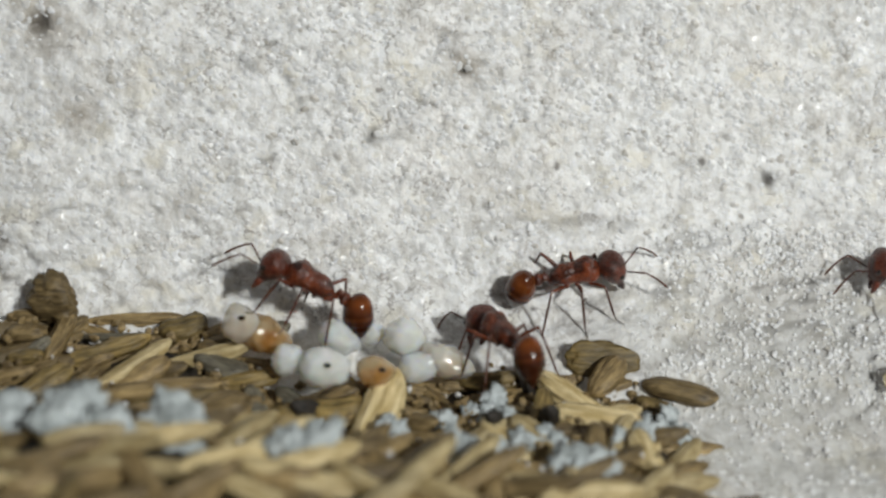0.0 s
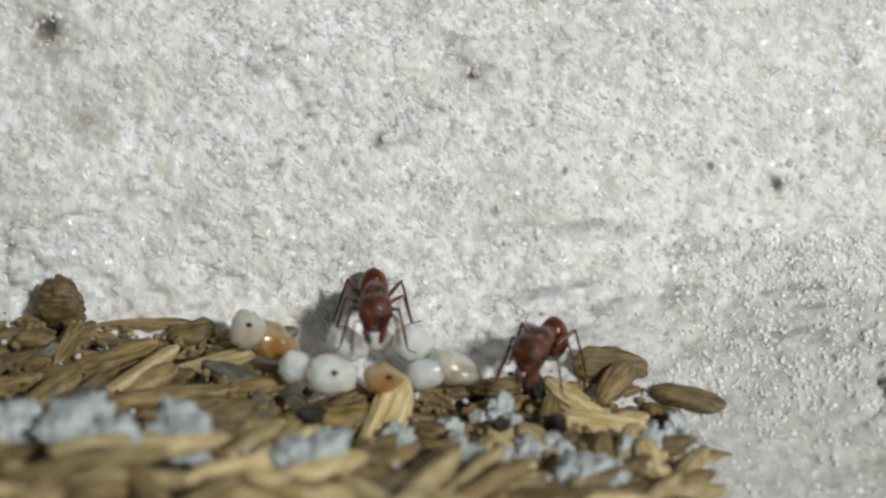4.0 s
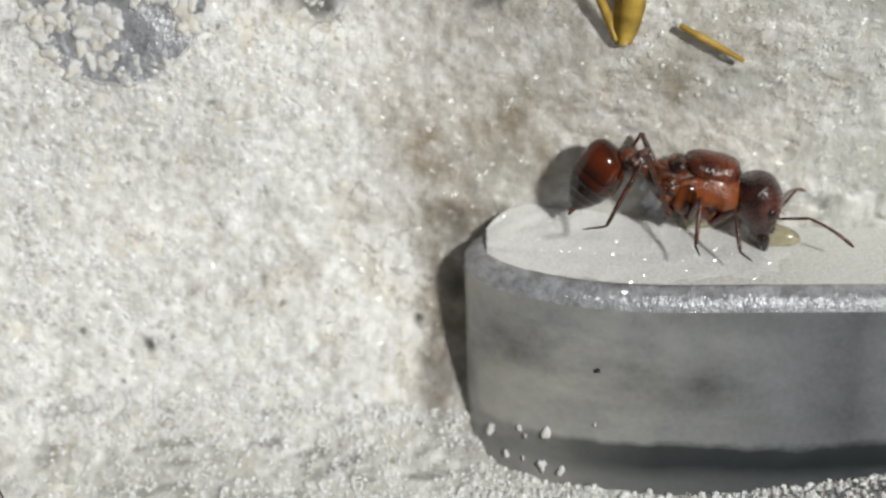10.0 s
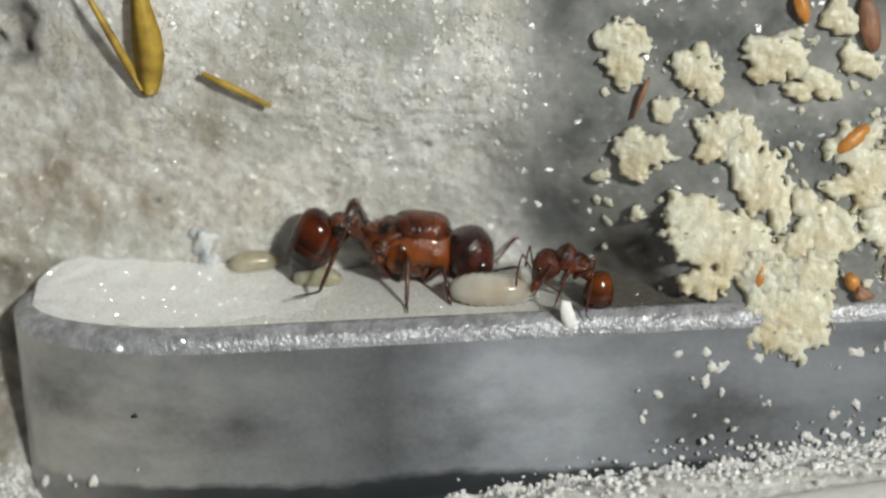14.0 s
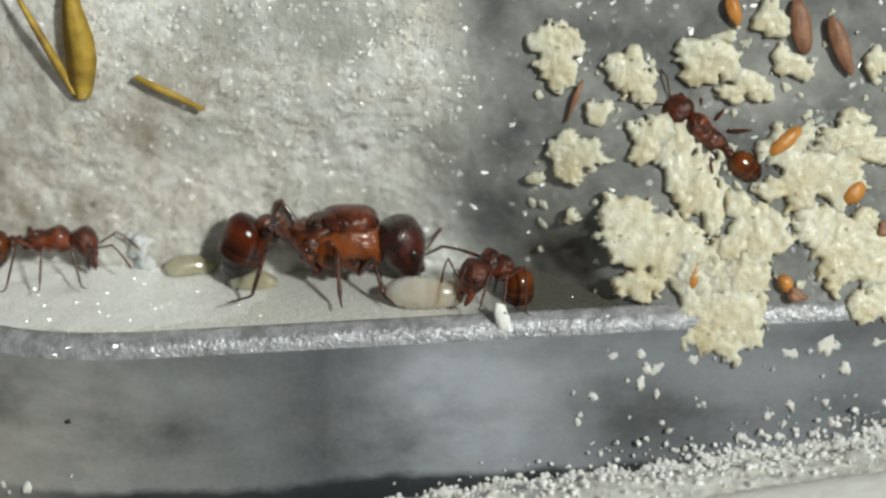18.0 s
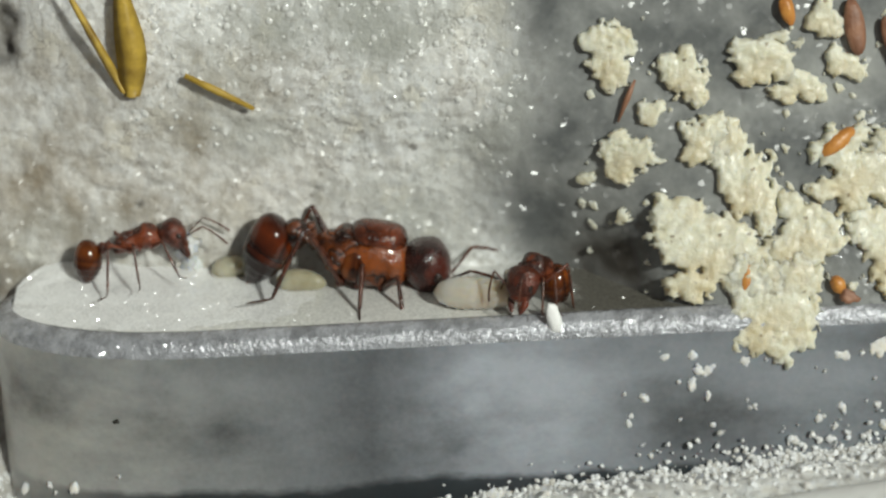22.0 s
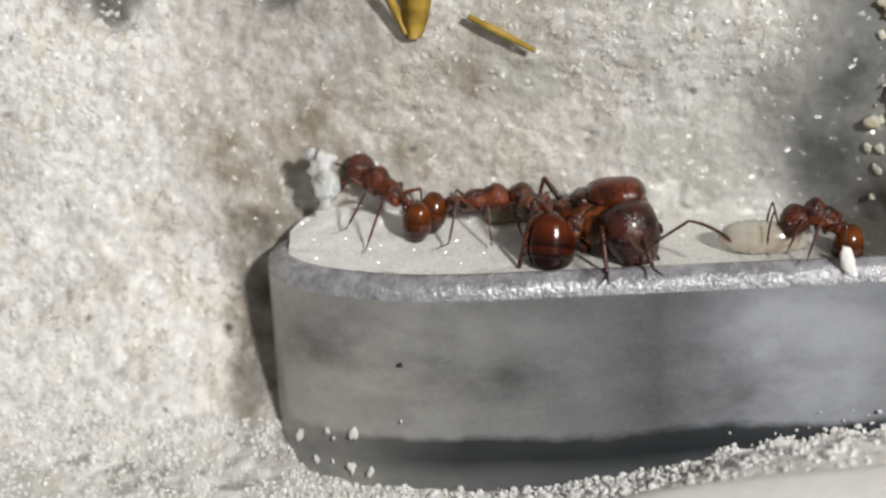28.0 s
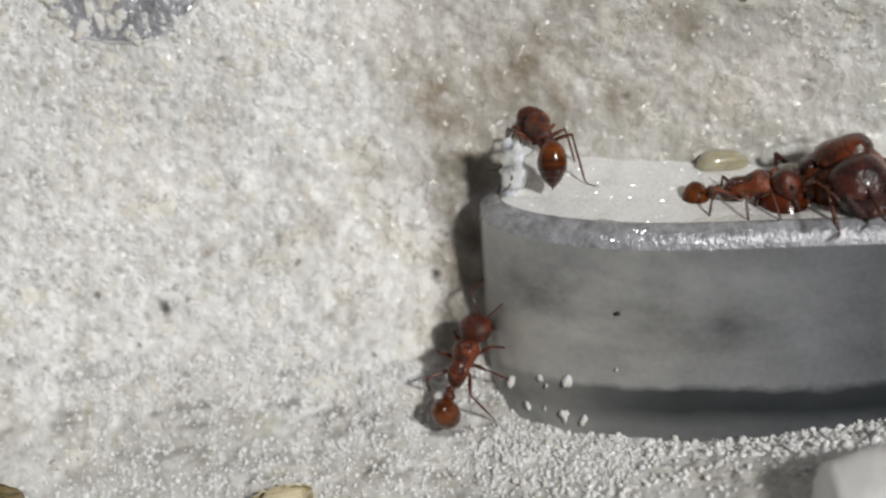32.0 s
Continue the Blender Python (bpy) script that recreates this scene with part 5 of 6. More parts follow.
# bits stuck to the side of the cup
BITS = [(27.48, -1.0, 0.40, 0.33), (29.26, -1.6, 0.35, 0.35), (30.83, -1.2, 0.47, 0.52), (34.75, -1.0, 0.62, 0.52), (36.28, -0.7, 0.62, 0.72), (38.41, -0.6, 0.6, 0.5), (31.02, -3.2, 0.26, 0.26),
        (2.37, -6.35, 0.17, 0.24), (3.45, -6.2, 0.2, 0.28), (2.62, -6.6, 0.1, 0.12), (1.2, -6.9, 0.18, 0.3), (2.55, -7.6, 0.16, 0.2), (3.3, -7.7, 0.22, 0.34), (4.1, -7.7, 0.18, 0.3), (1.9, -7.7, 0.14, 0.2), (5.35, -5.5, 0.10, 0.12)]


def cup_front(x, z):
    """Depth of the cup's side at a place."""
    best = min((p for p in cup_outline(0.02 + 0.04 * max(0, -z - 0.95), lean(z)) if p[1] < -0.2 - lean(z)), key=lambda p: abs(p[0] - x))
    return best[1]


def bar(name, points, radii, material, label, category, sides=8):
    bm = bmesh.new()
    tube(bm, points, radii, sides)
    return tagged(part(name, bm, material), label, category)


def blade(name, points, widths, material, label, category):
    """A thin folded blade or scrap along points, in the plane of the wall."""
    bm = bmesh.new()
    rows = []
    for (x, y, z), w in zip(points, widths):
        rows.append([bm.verts.new((x - w, y, z)), bm.verts.new((x, y - 0.22 * w - 0.05, z)), bm.verts.new((x + w, y, z)), bm.verts.new((x, y + 0.1, z))])
    for a, b in zip(rows, rows[1:]):
        for i in range(4):
            bm.faces.new((a[i], a[(i + 1) % 4], b[(i + 1) % 4], b[i]))
    bm.faces.new(rows[0])
    bm.faces.new(list(reversed(rows[-1])))
    return tagged(part(name, bm, material), label, category)


def grub(name, centre, length, thick, heading, bend, material, label, category="larva", tilt=0, group="brood"):
    """A soft ringed grub, bent a little."""
    bm = bmesh.new()
    n = 22
    pts, rad = [], []
    for i in range(n + 1):
        f = i / n * 2 - 1
        pts.append((f * length / 2, bend * (1 - f * f) * length * 0.3, 0.05 * length * (1 - f * f)))
        body = max(0.02, (1 - abs(f) ** 2.6)) ** 0.55 * (1 - 0.16 * f)
        rad.append(thick / 2 * body * (1 + 0.035 * math.cos(i * math.pi)))
    tube(bm, pts, rad, 16)
    return tagged(part(name, bm, material, at=mm(*centre, 0, tilt, heading)), label, category, group)


def bead(name, centre, size, material, label, category, group="brood", dot=None, tilt=(0, 0, 0)):
    """A rounded body of the brood, with a dark speck where it has one."""
    bm = bmesh.new()
    egg(bm, (0, 0, 0), size, tilt, 0.18, 0.05, 0.15, centre[0], 36, 26)
    ob = tagged(part(name, bm, material, at=mm(*centre)), label, category, group)
    if dot:
        bm = bmesh.new()
        egg(bm, dot, (0.14, 0.10, 0.10), seg=10, rings=8)
        part("dark_speck", bm, EYE, ob)
    return ob


def build_ring():
    """A round plastic-lined hole high in the wall, half filled with crumbs."""
    ring = tagged(new("feeding_hole"), "round grey plastic-lined hole crusted with plaster", "hole")
    cx, cz, r = -14.6, 9.9, 3.9
    rng = random.Random(9)

    def place(a, rr, off):
        x, z = cx + rr * math.cos(a), cz + rr * math.sin(a)
        return (x, spot(x, z) - off, z)
    bm = bmesh.new()
    tube(bm, [place(math.tau * i / 90, r + 0.12 * noise.noise(Vector((i * 0.35, 0, 0))), 0.02) for i in range(91)], [0.07 + 0.06 * noise.noise(Vector((i * 0.5, 4, 0))) for i in range(91)], 8)
    part("lip", bm, SAND, ring, "thin pale lip")
    bm = bmesh.new()
    made = [[bm.verts.new(place(math.tau * i / 40, r * k, 0.06)) for i in range(40)] for k in (1.0, 0.66, 0.33, 0.02)]
    for a, b in zip(made, made[1:]):
        for i in range(40):
            bm.faces.new((a[i], a[(i + 1) % 40], b[(i + 1) % 40], b[i]))
    part("lining", bm, RIM, ring, "grey plastic lining")
    for i in range(170):
        a, rr = rng.uniform(0, math.tau), r * math.sqrt(rng.uniform(0.05, 1.0))
        x, y, z = place(a, rr, 0.12)
        if 0.1 < x - cx < 2.7 and z - cz < -0.4 and rr < 3.5 and rng.random() < 0.85:
            continue
        s = rng.uniform(0.22, 0.62)
        part("crust", flake(s, s * rng.uniform(0.7, 1.1), 900 + i), SAND, ring, at=on_wall(x, z, 0.08) @ pose(0, 0, 0, rng.uniform(-12, 12), rng.uniform(0, 360), rng.uniform(-12, 12)))


def scatter(name, label, category, places, low, high, material, seed, flat=1.0):
    """Loose grains as one heap of small faceted lumps."""
    rng = np.random.RandomState(seed)
    ico = [(0, 0, 1)] + [(0.894 * math.cos(k * 1.2566), 0.894 * math.sin(k * 1.2566), 0.447) for k in range(5)] + [(0.894 * math.cos(k * 1.2566 + 0.628), 0.894 * math.sin(k * 1.2566 + 0.628), -0.447) for k in range(5)] + [(0, 0, -1)]
    faces = [(0, 1 + k, 1 + (k + 1) % 5) for k in range(5)] + [(1 + k, 6 + k, 1 + (k + 1) % 5) for k in range(5)] + [(6 + k, 6 + (k + 1) % 5, 1 + (k + 1) % 5) for k in range(5)] + [(6 + k, 11, 6 + (k + 1) % 5) for k in range(5)]
    places = np.asarray(places, float)
    count = len(places)
    size = (low + (high - low) * rng.rand(count, 1) ** 1.8) * np.stack([np.ones(count), rng.uniform(0.6, 1, count) * flat, rng.uniform(0.6, 1, count)], -1)
    v = np.array(ico)[None] * (1 + 0.5 * (rng.rand(count, 12, 1) - 0.5)) * size[:, None, :]
    a = rng.uniform(0, math.tau, count)[:, None]
    c, d = np.cos(a), np.sin(a)
    # turned about the way out of the wall
    v = np.stack([v[:, :, 0] * c - v[:, :, 2] * d, v[:, :, 1], v[:, :, 0] * d + v[:, :, 2] * c], -1) + places[:, None, :]
    polys = (np.array(faces)[None] + 12 * np.arange(count)[:, None, None]).reshape(-1, 3)
    me = bpy.data.meshes.new(name)
    me.from_pydata((v.reshape(-1, 3) * MM).tolist(), [], polys.tolist())
    me.materials.append(material)
    return tagged(new(name, me), label, category, kind="stuff")


def build_granules():
    """Coarse plaster grains that stand out of the wall and the floor."""
    rng = np.random.RandomState(77)
    rows, cols = SHEET_Y.shape
    i, j = rng.randint(30, rows - 60, 60000), rng.randint(60, cols - 60, 60000)
    x, y, z = XS[j] + rng.uniform(-0.07, 0.07, 60000), SHEET_Y[i, j], SHEET_Z[i, j]
    clumped = lumps(x, y, z, 1.3, 3.9) + 0.6 * lumps(x, y, z, 4.0, 8.9)
    keep = (clumped > rng.uniform(-0.45, 0.30, 60000)) & (x < -7 + 6 * lumps(x, y, z, 3.0, 1.1)) & ((z > -9.5) | (x > -16.5)) & (y > -15) & (z < 13)
    wall = keep & (z > -8.3)
    scatter("plaster_grains", "coarse white grains standing out of the plaster wall", "grains", np.stack([x, y + 0.03, z], -1)[wall][:12000], 0.05, 0.24, GRANULE, 12, 0.42)
    i, j = rng.randint(int(rows * 0.7), rows - 12, 90000), rng.randint(60, cols - 60, 90000)
    x, y, z = XS[j] + rng.uniform(-0.07, 0.07, 90000), SHEET_Y[i, j], SHEET_Z[i, j]
    strewn = (x > rng.uniform(-21, -13, 90000) + 5 * lumps(x, y, z, 2.5, 3.4)) & (x < 6) & (y > -16) & (z < -7.0 - 0.06 * np.minimum(0, x + 4)) & (lumps(x, y, z, 1.0, 6.9) > rng.uniform(-0.5, 0.45, 90000))
    scatter("floor_grit", "fine pale grit strewn over the nest floor", "grit", np.stack([x, y, z + 0.01], -1)[strewn][:15000], 0.035, 0.15, GRANULE, 13)


def build_small_things():
    for i, (x, z, a, b) in enumerate(CRUMBS):
        tagged(build_crumb(x, 0, z, 1.16 * a, 1.16 * b, i, None, on_wall(x, z, 0.26)), "large patch of yellowish crumbs stuck to wet plastic" if a * b > 1.5 else "pale yellowish crumb stuck to wet plastic", "crumb", "crumbs on the wall")
    for i, (x, z, a, b) in enumerate(BITS):
        y = cup_front(x, z) - 0.08
        tagged(build_crumb(x, y, z, a, b, 70 + i, SAND), "tiny white plaster crumb on the side of the cup", "crumb", "crumbs on the cup")
    tagged(build_crumb(5.4, cup_front(5.4, -3.3) - 0.06, -3.2, 0.20, 0.14, 95, BLACK), "black dirty speck on the cup's side", "speck")
    rng = random.Random(21)
    for i in range(46):
        x, z = rng.uniform(25.5, 41), rng.uniform(-5.2, -0.6)
        s = rng.choice((0.07, 0.10, 0.14, 0.2, 0.28))
        tagged(build_crumb(x, cup_front(x, z - 0.026 * x) - 0.06, z, s, s * rng.uniform(0.7, 1.3), 500 + i, SAND), "small white crumb stuck to the side of the cup", "crumb", "crumbs on the cup")
    for i in range(120):
        x, z = rng.uniform(24.5, 41), rng.uniform(-0.5, 12)
        s = rng.choice((0.08, 0.11, 0.14, 0.2, 0.3))
        tagged(build_crumb(x, 0, z, s, s, 200 + i, None, on_wall(x, z, 0.05)), "small pale crumb stuck to wet plastic", "crumb", "crumbs on the wall")
    for x, z, size, turn, mat, label in (
            (34.66, 6.94, (0.85, 0.36, 0.3), -38, ORANGE, "orange-brown seed among the crumbs"), (37.42, 4.99, (0.55, 0.42, 0.3), -50, ORANGE, "orange seed among the crumbs"),
            (30.88, 1.91, (0.75, 0.25, 0.25), -80, ORANGE, "thin orange husk lying in the crumbs"), (34.53, 1.59, (0.4, 0.3, 0.3), 60, ORANGE, "small orange seed among the crumbs"),
            (35.3, 11.3, (1.15, 0.40, 0.22), 80, MAROON, "brown seed husk on the wet wall"), (36.9, 10.6, (1.25, 0.36, 0.22), 70, MAROON, "pinkish brown seed husk on the wet wall"),
            (32.6, 12.0, (0.6, 0.3, 0.2), 70, ORANGE, "orange husk on the wet wall")):
        bm = bmesh.new()
        egg(bm, (0, 0, 0), (size[0], size[2], size[1]), (0, turn, 0), 0.15, 0, 0.12, x, 18, 12)
        tagged(part("seed", bm, mat, at=on_wall(x, z, 0.30)), label, "seed")
    for i, (x, z, a, b) in enumerate(((34.9, 1.2, 0.5, 0.35), (38.5, 3.5, 0.3, 0.4))):
        tagged(build_crumb(x, 0, z, a, b, 330 + i, MAROON, on_wall(x, z, 0.5)), "torn maroon scrap of insect shell on the wet wall", "scrap")
    bar("stem", [(26.6, spot(26.6, 9.3) - 0.32, 9.3), (26.3, spot(26.3, 8.6) - 0.36, 8.6), (25.95, spot(25.95, 7.6) - 0.22, 7.6)], [0.05, 0.13, 0.05], MAROON, "thin brown stem on a crumb", "stem")
    # straw stuck high on the wall
    blade("straw", [(6.3, 1.35, 8.44), (6.35, 1.20, 9.14), (6.45, 1.10, 10.14), (6.4, 1.10, 11.14), (6.25, 1.20, 12.34), (6.2, 1.40, 13.74)], [0.32, 0.52, 0.62, 0.60, 0.40, 0.12], STRAW, "yellow blade of straw stuck to the damp wall", "straw")
    blade("straw", [(6.0, 1.30, 8.64), (5.6, 1.20, 9.64), (5.0, 1.20, 10.94), (4.3, 1.40, 12.34), (3.9, 1.60, 13.14)], [0.15, 0.22, 0.20, 0.14, 0.05], STRAW, "narrow yellow blade of straw beside the wide one", "straw")
    bar("straw", [(8.5, 1.15, 9.35), (9.8, 1.15, 8.65), (11.2, 1.3, 7.82)], [0.12, 0.17, 0.10], STRAW, "short yellow piece of straw on the wall", "straw")
    # water drops on the damp upper wall
    bm = bmesh.new()
    for _ in range(300):
        x, z = rng.uniform(6, 22), 4.5 + 8.5 * rng.random() ** 0.7
        r = rng.choice((0.04, 0.05, 0.06, 0.08, 0.10, 0.14))
        made = egg(bm, (0, 0, 0), (r, r * 0.45, r * rng.uniform(0.8, 1.3)), (0, rng.uniform(0, 180), 0), 0.1, 0, 0.25, x * 3, 14, 10)
        m = on_wall(x, z, 0.02)
        for v in made:
            v.co = (m @ (v.co * MM)) / MM
    tagged(part("water_drops", bm, WATER), "pale drops of water on the damp plaster, whitened like glints", "water drops", kind="stuff")
    # brood on the cup
    grub("larva", (20.2, -2.6, 0.95), 3.7, 1.35, -8, -0.35, GRUB, "fat milky larva lying on the cup")
    grub("larva", (10.2, 1.0, 0.70), 2.2, 1.0, 10, 0.3, EGG, "yellowish larva on the cup top")
    grub("larva", (12.9, -0.4, 0.62), 2.1, 0.95, -8, 0.25, EGG, "yellowish larva on the cup top")
    grub("larva", (21.6, -3.5, 1.55), 1.7, 0.50, 15, 0.9, GRUB, "small pale larva held by a worker", tilt=62)
    bm = bmesh.new()
    egg(bm, (0, 0, 0), (0.30, 0.22, 0.68), (0, -14, 0), 0.1, 0, 0.22, 3, 14, 12)
    tagged(part("plaster_chip", bm, CHUNK, at=mm(23.0, -4.7, 0.72)), "bright white chip standing on the cup rim", "chip")
    # brood on the seeds
    bead("cocoon", (-34.1, -7.9, -8.75), (0.72, 0.62, 0.80), GRUB, "cream pupa head with a dark eye speck", "pupa", dot=(0.12, -0.50, 0.52), tilt=(0, 20, 0))
    bead("cocoon", (-33.2, -7.6, -9.35), (1.05, 0.66, 0.72), COCOON, "shrivelled orange pupa case", "pupa", tilt=(0, 24, 0))
    bead("larva", (-32.1, -9.1, -9.55), (0.66, 0.58, 0.62), PUPA, "glassy white larva on the seeds", "larva")
    bead("larva", (-30.7, -9.5, -9.65), (0.98, 0.78, 0.80), PUPA, "round glassy white pupa with a dark speck", "larva", dot=(0.16, -0.66, 0.46))
    bead("larva", (-30.35, -7.6, -9.3), (0.82, 0.66, 0.66), PUPA, "glassy white larva on the seeds", "larva", tilt=(0, 30, 0))
    bead("pupa", (-28.8, -9.4, -9.75), (0.74, 0.58, 0.60), COCOON, "yellowish pupa with a dark eye speck", "pupa", dot=(0.28, -0.50, 0.34))
    bead("larva", (-27.8, -7.3, -9.35), (0.86, 0.66, 0.78), PUPA, "milky translucent larva on the seeds", "larva", tilt=(0, 30, 0))
    bead("larva", (-26.2, -8.0, -9.95), (1.10, 0.66, 0.62), GRUB, "pinkish translucent larva on the seeds", "larva", tilt=(0, 18, 0))
    bead("larva", (-27.2, -8.4, -10.0), (0.8, 0.6, 0.6), PUPA, "milky translucent larva on the seeds", "larva", tilt=(0, -15, 0))
    bead("larva", (-29.2, -7.0, -9.3), (0.50, 0.42, 0.55), PUPA, "small translucent larva on the seeds", "larva")
    # chaff, the broad husk and mould among the seeds
    dark = husk_mesh("seed", 1.7, 0.75, 0.7, 1, BLACK)
    for m, label in ((mm(-23.05, -7.7, -10.7, 0, 75, 0), "black chaff band around a seed"), (mm(-24.2, -10.9, -10.8, 0, 40, 60), "black rotten seed in the heap"), (mm(-31.2, -10.6, -10.8, 0, 30, 40), "black rotten seed in the heap"),
                     (mm(-22.2, -10.6, -10.7, 0, 50, 80), "black rotten seed in the heap")):
        ob = new("seed", dark)
        ob.matrix_basis = m
        tagged(ob, label, "seed", "seeds in the heap")
    bm = bmesh.new()
    egg(bm, (0, 0, 0), (1.45, 0.16, 0.85), (0, 8, 0), 0.1, 0, 0.25, 5.0, 30, 20)
    tagged(part("broad_husk", bm, HUSK_OLIVE, at=mm(-20.2, -6.6, -10.35, -22, 0, 6)), "broad translucent brown husk leaning on the wall", "husk", "seeds in the heap")
    for i, (x, y, a, b) in enumerate(((-24.4, -9.9, 0.85, 0.75), (-23.9, -10.9, 0.5, 0.6), (-18.1, -9.6, 0.95, 0.55), (-26.3, -10.5, 0.45, 0.42), (-33.0, -12.2, 0.5, 0.36), (-30.8, -11.7, 0.4, 0.3), (-41.5, -15.8, 1.5, 0.8), (-38.4, -16.2, 1.5, 0.9),
                                      (-34.6, -16.0, 1.0, 0.9), (-30.6, -16.4, 0.9, 0.6), (-27.8, -12.0, 0.5, 0.9), (-22.0, -12.2, 1.2, 0.8), (-23.6, -12.6, 0.9, 0.7), (-19.2, -11.6, 0.7, 0.6), (-25.6, -14.3, 0.9, 0.6), (-21.0, -13.8, 0.8, 0.6), (-44.0, -15.5, 1.0, 0.8))):
        patch = tagged(new("mould_patch"), "blue-grey mouldy film crusted over the seeds", "mould")
        patch.matrix_basis = mm(x, y, pile_height(x, y) + (0.55 if y < -13.5 else 0.28), -52)
        for j in range(4 + int(4 * a * b)):
            r, t = rng.random() ** 0.6, rng.uniform(0, math.tau)
            w = rng.uniform(0.30, 0.52) * min(1.3, 0.55 + 0.5 * math.sqrt(a * b)) * (1.5 if y < -13.5 else 1.0)
            bm = bmesh.new()
            egg(bm, (0, 0, 0), (w, w * 0.36, w * rng.uniform(0.7, 1.1)), (rng.uniform(-20, 20), rng.uniform(0, 360), rng.uniform(-20, 20)), 0.1, 0, 0.9, 9.0 * i + j, 22, 16)
            part("clump", bm, MOULD, patch, at=mm(r * math.cos(t) * a, rng.uniform(-0.08, 0.08), r * math.sin(t) * b))
    bm = bmesh.new()
    egg(bm, (0, 0, 0), (1.0, 0.8, 0.9), (0, 30, 0), 0.1, 0, 0.45, 6.0, 26, 18)
    tagged(part("crumbled_husk", bm, HUSK, at=mm(-41.6, -6.6, -8.6)), "crumbled brown husk lump against the wall", "husk", "seeds in the heap")
    curl = bmesh.new()
    layers = []
    for off in (0.0, 0.07):
        layers.append([[curl.verts.new((2.5 * (i / 16 - 0.5), (0.62 - off) * math.cos(a) * w * 1.0, (0.50 - off) * math.sin(a) * w + 0.08 * math.sin(i * 0.9)))
                        for a in [radians(-215 + 250 * j / 16) for j in range(17)]] for i in range(17) for w in [(1 - abs(i / 8 - 1) ** 3 * 0.55) * (1 + 0.08 * math.sin(i * 2.3))]])
    for grid, flip in ((layers[0], False), (layers[1], True)):
        for i in range(16):
            for j in range(16):
                face = (grid[i][j], grid[i + 1][j], grid[i + 1][j + 1], grid[i][j + 1])
                curl.faces.new(tuple(reversed(face)) if flip else face)
    for i in range(16):
        for j in (0, 16):
            curl.faces.new((layers[0][i][j], layers[0][i + 1][j], layers[1][i + 1][j], layers[1][i][j]))
    husk = tagged(part("curled_husk", curl, CURL, at=mm(-8.1, -6.9, -10.30, 38, -6, 12)), "single pale yellow curled husk on the floor", "husk")
    bm = bmesh.new()
    egg(bm, (0.0, 0.10, 0.05), (1.0, 0.42, 0.36), (0, 5, 0), 0, 0, 0.3, 3.0, 20, 14)
    part("kernel", bm, CURL, husk, "pale torn kernel inside the husk")
    bits = []
    for _ in range(1500):
        x, y = rng.uniform(-46, -16.5), rng.uniform(-17, -5.5)
        bits.append((x, y, pile_height(x, y) + rng.uniform(-0.1, 0.45)))
    scatter("chaff_bits", "broken bits of husk strewn through the seeds", "chaff", bits[:1000], 0.06, 0.26, HUSK, 8)
    scatter("plaster_crumbs", "white plaster crumbs strewn through the seeds", "grit", bits[1000:1180], 0.06, 0.20, SAND, 9)
    # loose grit along the foot of the cup and on the floor
    grains = []
    for _ in range(5200):
        x = rng.uniform(0.5, 42) if rng.random() < 0.6 else rng.uniform(12, 42)
        y = (-6.0 if x > 4 else -4.4 - max(0, x) * 0.4) - abs(rng.gauss(0, 2.0))
        grains.append((x, y, ground(x, y) + rng.uniform(-0.05, 0.12)))
    def bank(x, f):
        """Place on the bank of grit heaped against the cup: f from its top edge down."""
        top = float(np.interp(x, [12, 15, 17.2, 19.6, 24, 29, 38.7, 44], [-8.6, -7.7, -7.1, -6.5, -6.1, -5.7, -4.6, -4.2])) + 0.35 * noise.noise(Vector((x * 0.9, f, 3.0))) + 0.18 * noise.noise(Vector((x * 2.7, f, 5.0)))
        return (x, cup_front(x, top - 0.026 * x) - 0.03 - 2.6 * f, top - 1.9 * f)
    for _ in range(4200):
        x, f = 12 + 31 * math.sqrt(rng.random()), rng.random() ** 1.4
        a, b, c = bank(x, f)
        grains.append((a, b - 0.02, c + rng.uniform(-0.05, 0.10)))
    for _ in range(260):
        x = 18 + 24 * math.sqrt(rng.random())
        a, b, c = bank(x, 0)
        grains.append((a, b, c + abs(rng.gauss(0, 0.6))))
    bm = bmesh.new()
    heap = [[bm.verts.new(Vector(bank(12 + 31 * i / 120, j / 8)) + Vector((0, 0.04, -0.06))) for j in range(9)] for i in range(121)]
    for a, b in zip(heap, heap[1:]):
        for j in range(8):
            bm.faces.new((a[j], a[j + 1], b[j + 1], b[j]))
    tagged(part("grit_bank", bm, SAND), "bank of white plaster grit against the cup", "grit", kind="stuff")
    scatter("plaster_grit", "loose pale plaster grit on the floor", "grit", grains, 0.035, 0.19, GRANULE, 3)


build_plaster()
build_block()
build_cup()
build_chunk()
build_ring()
build_seeds()
build_small_things()
build_granules()


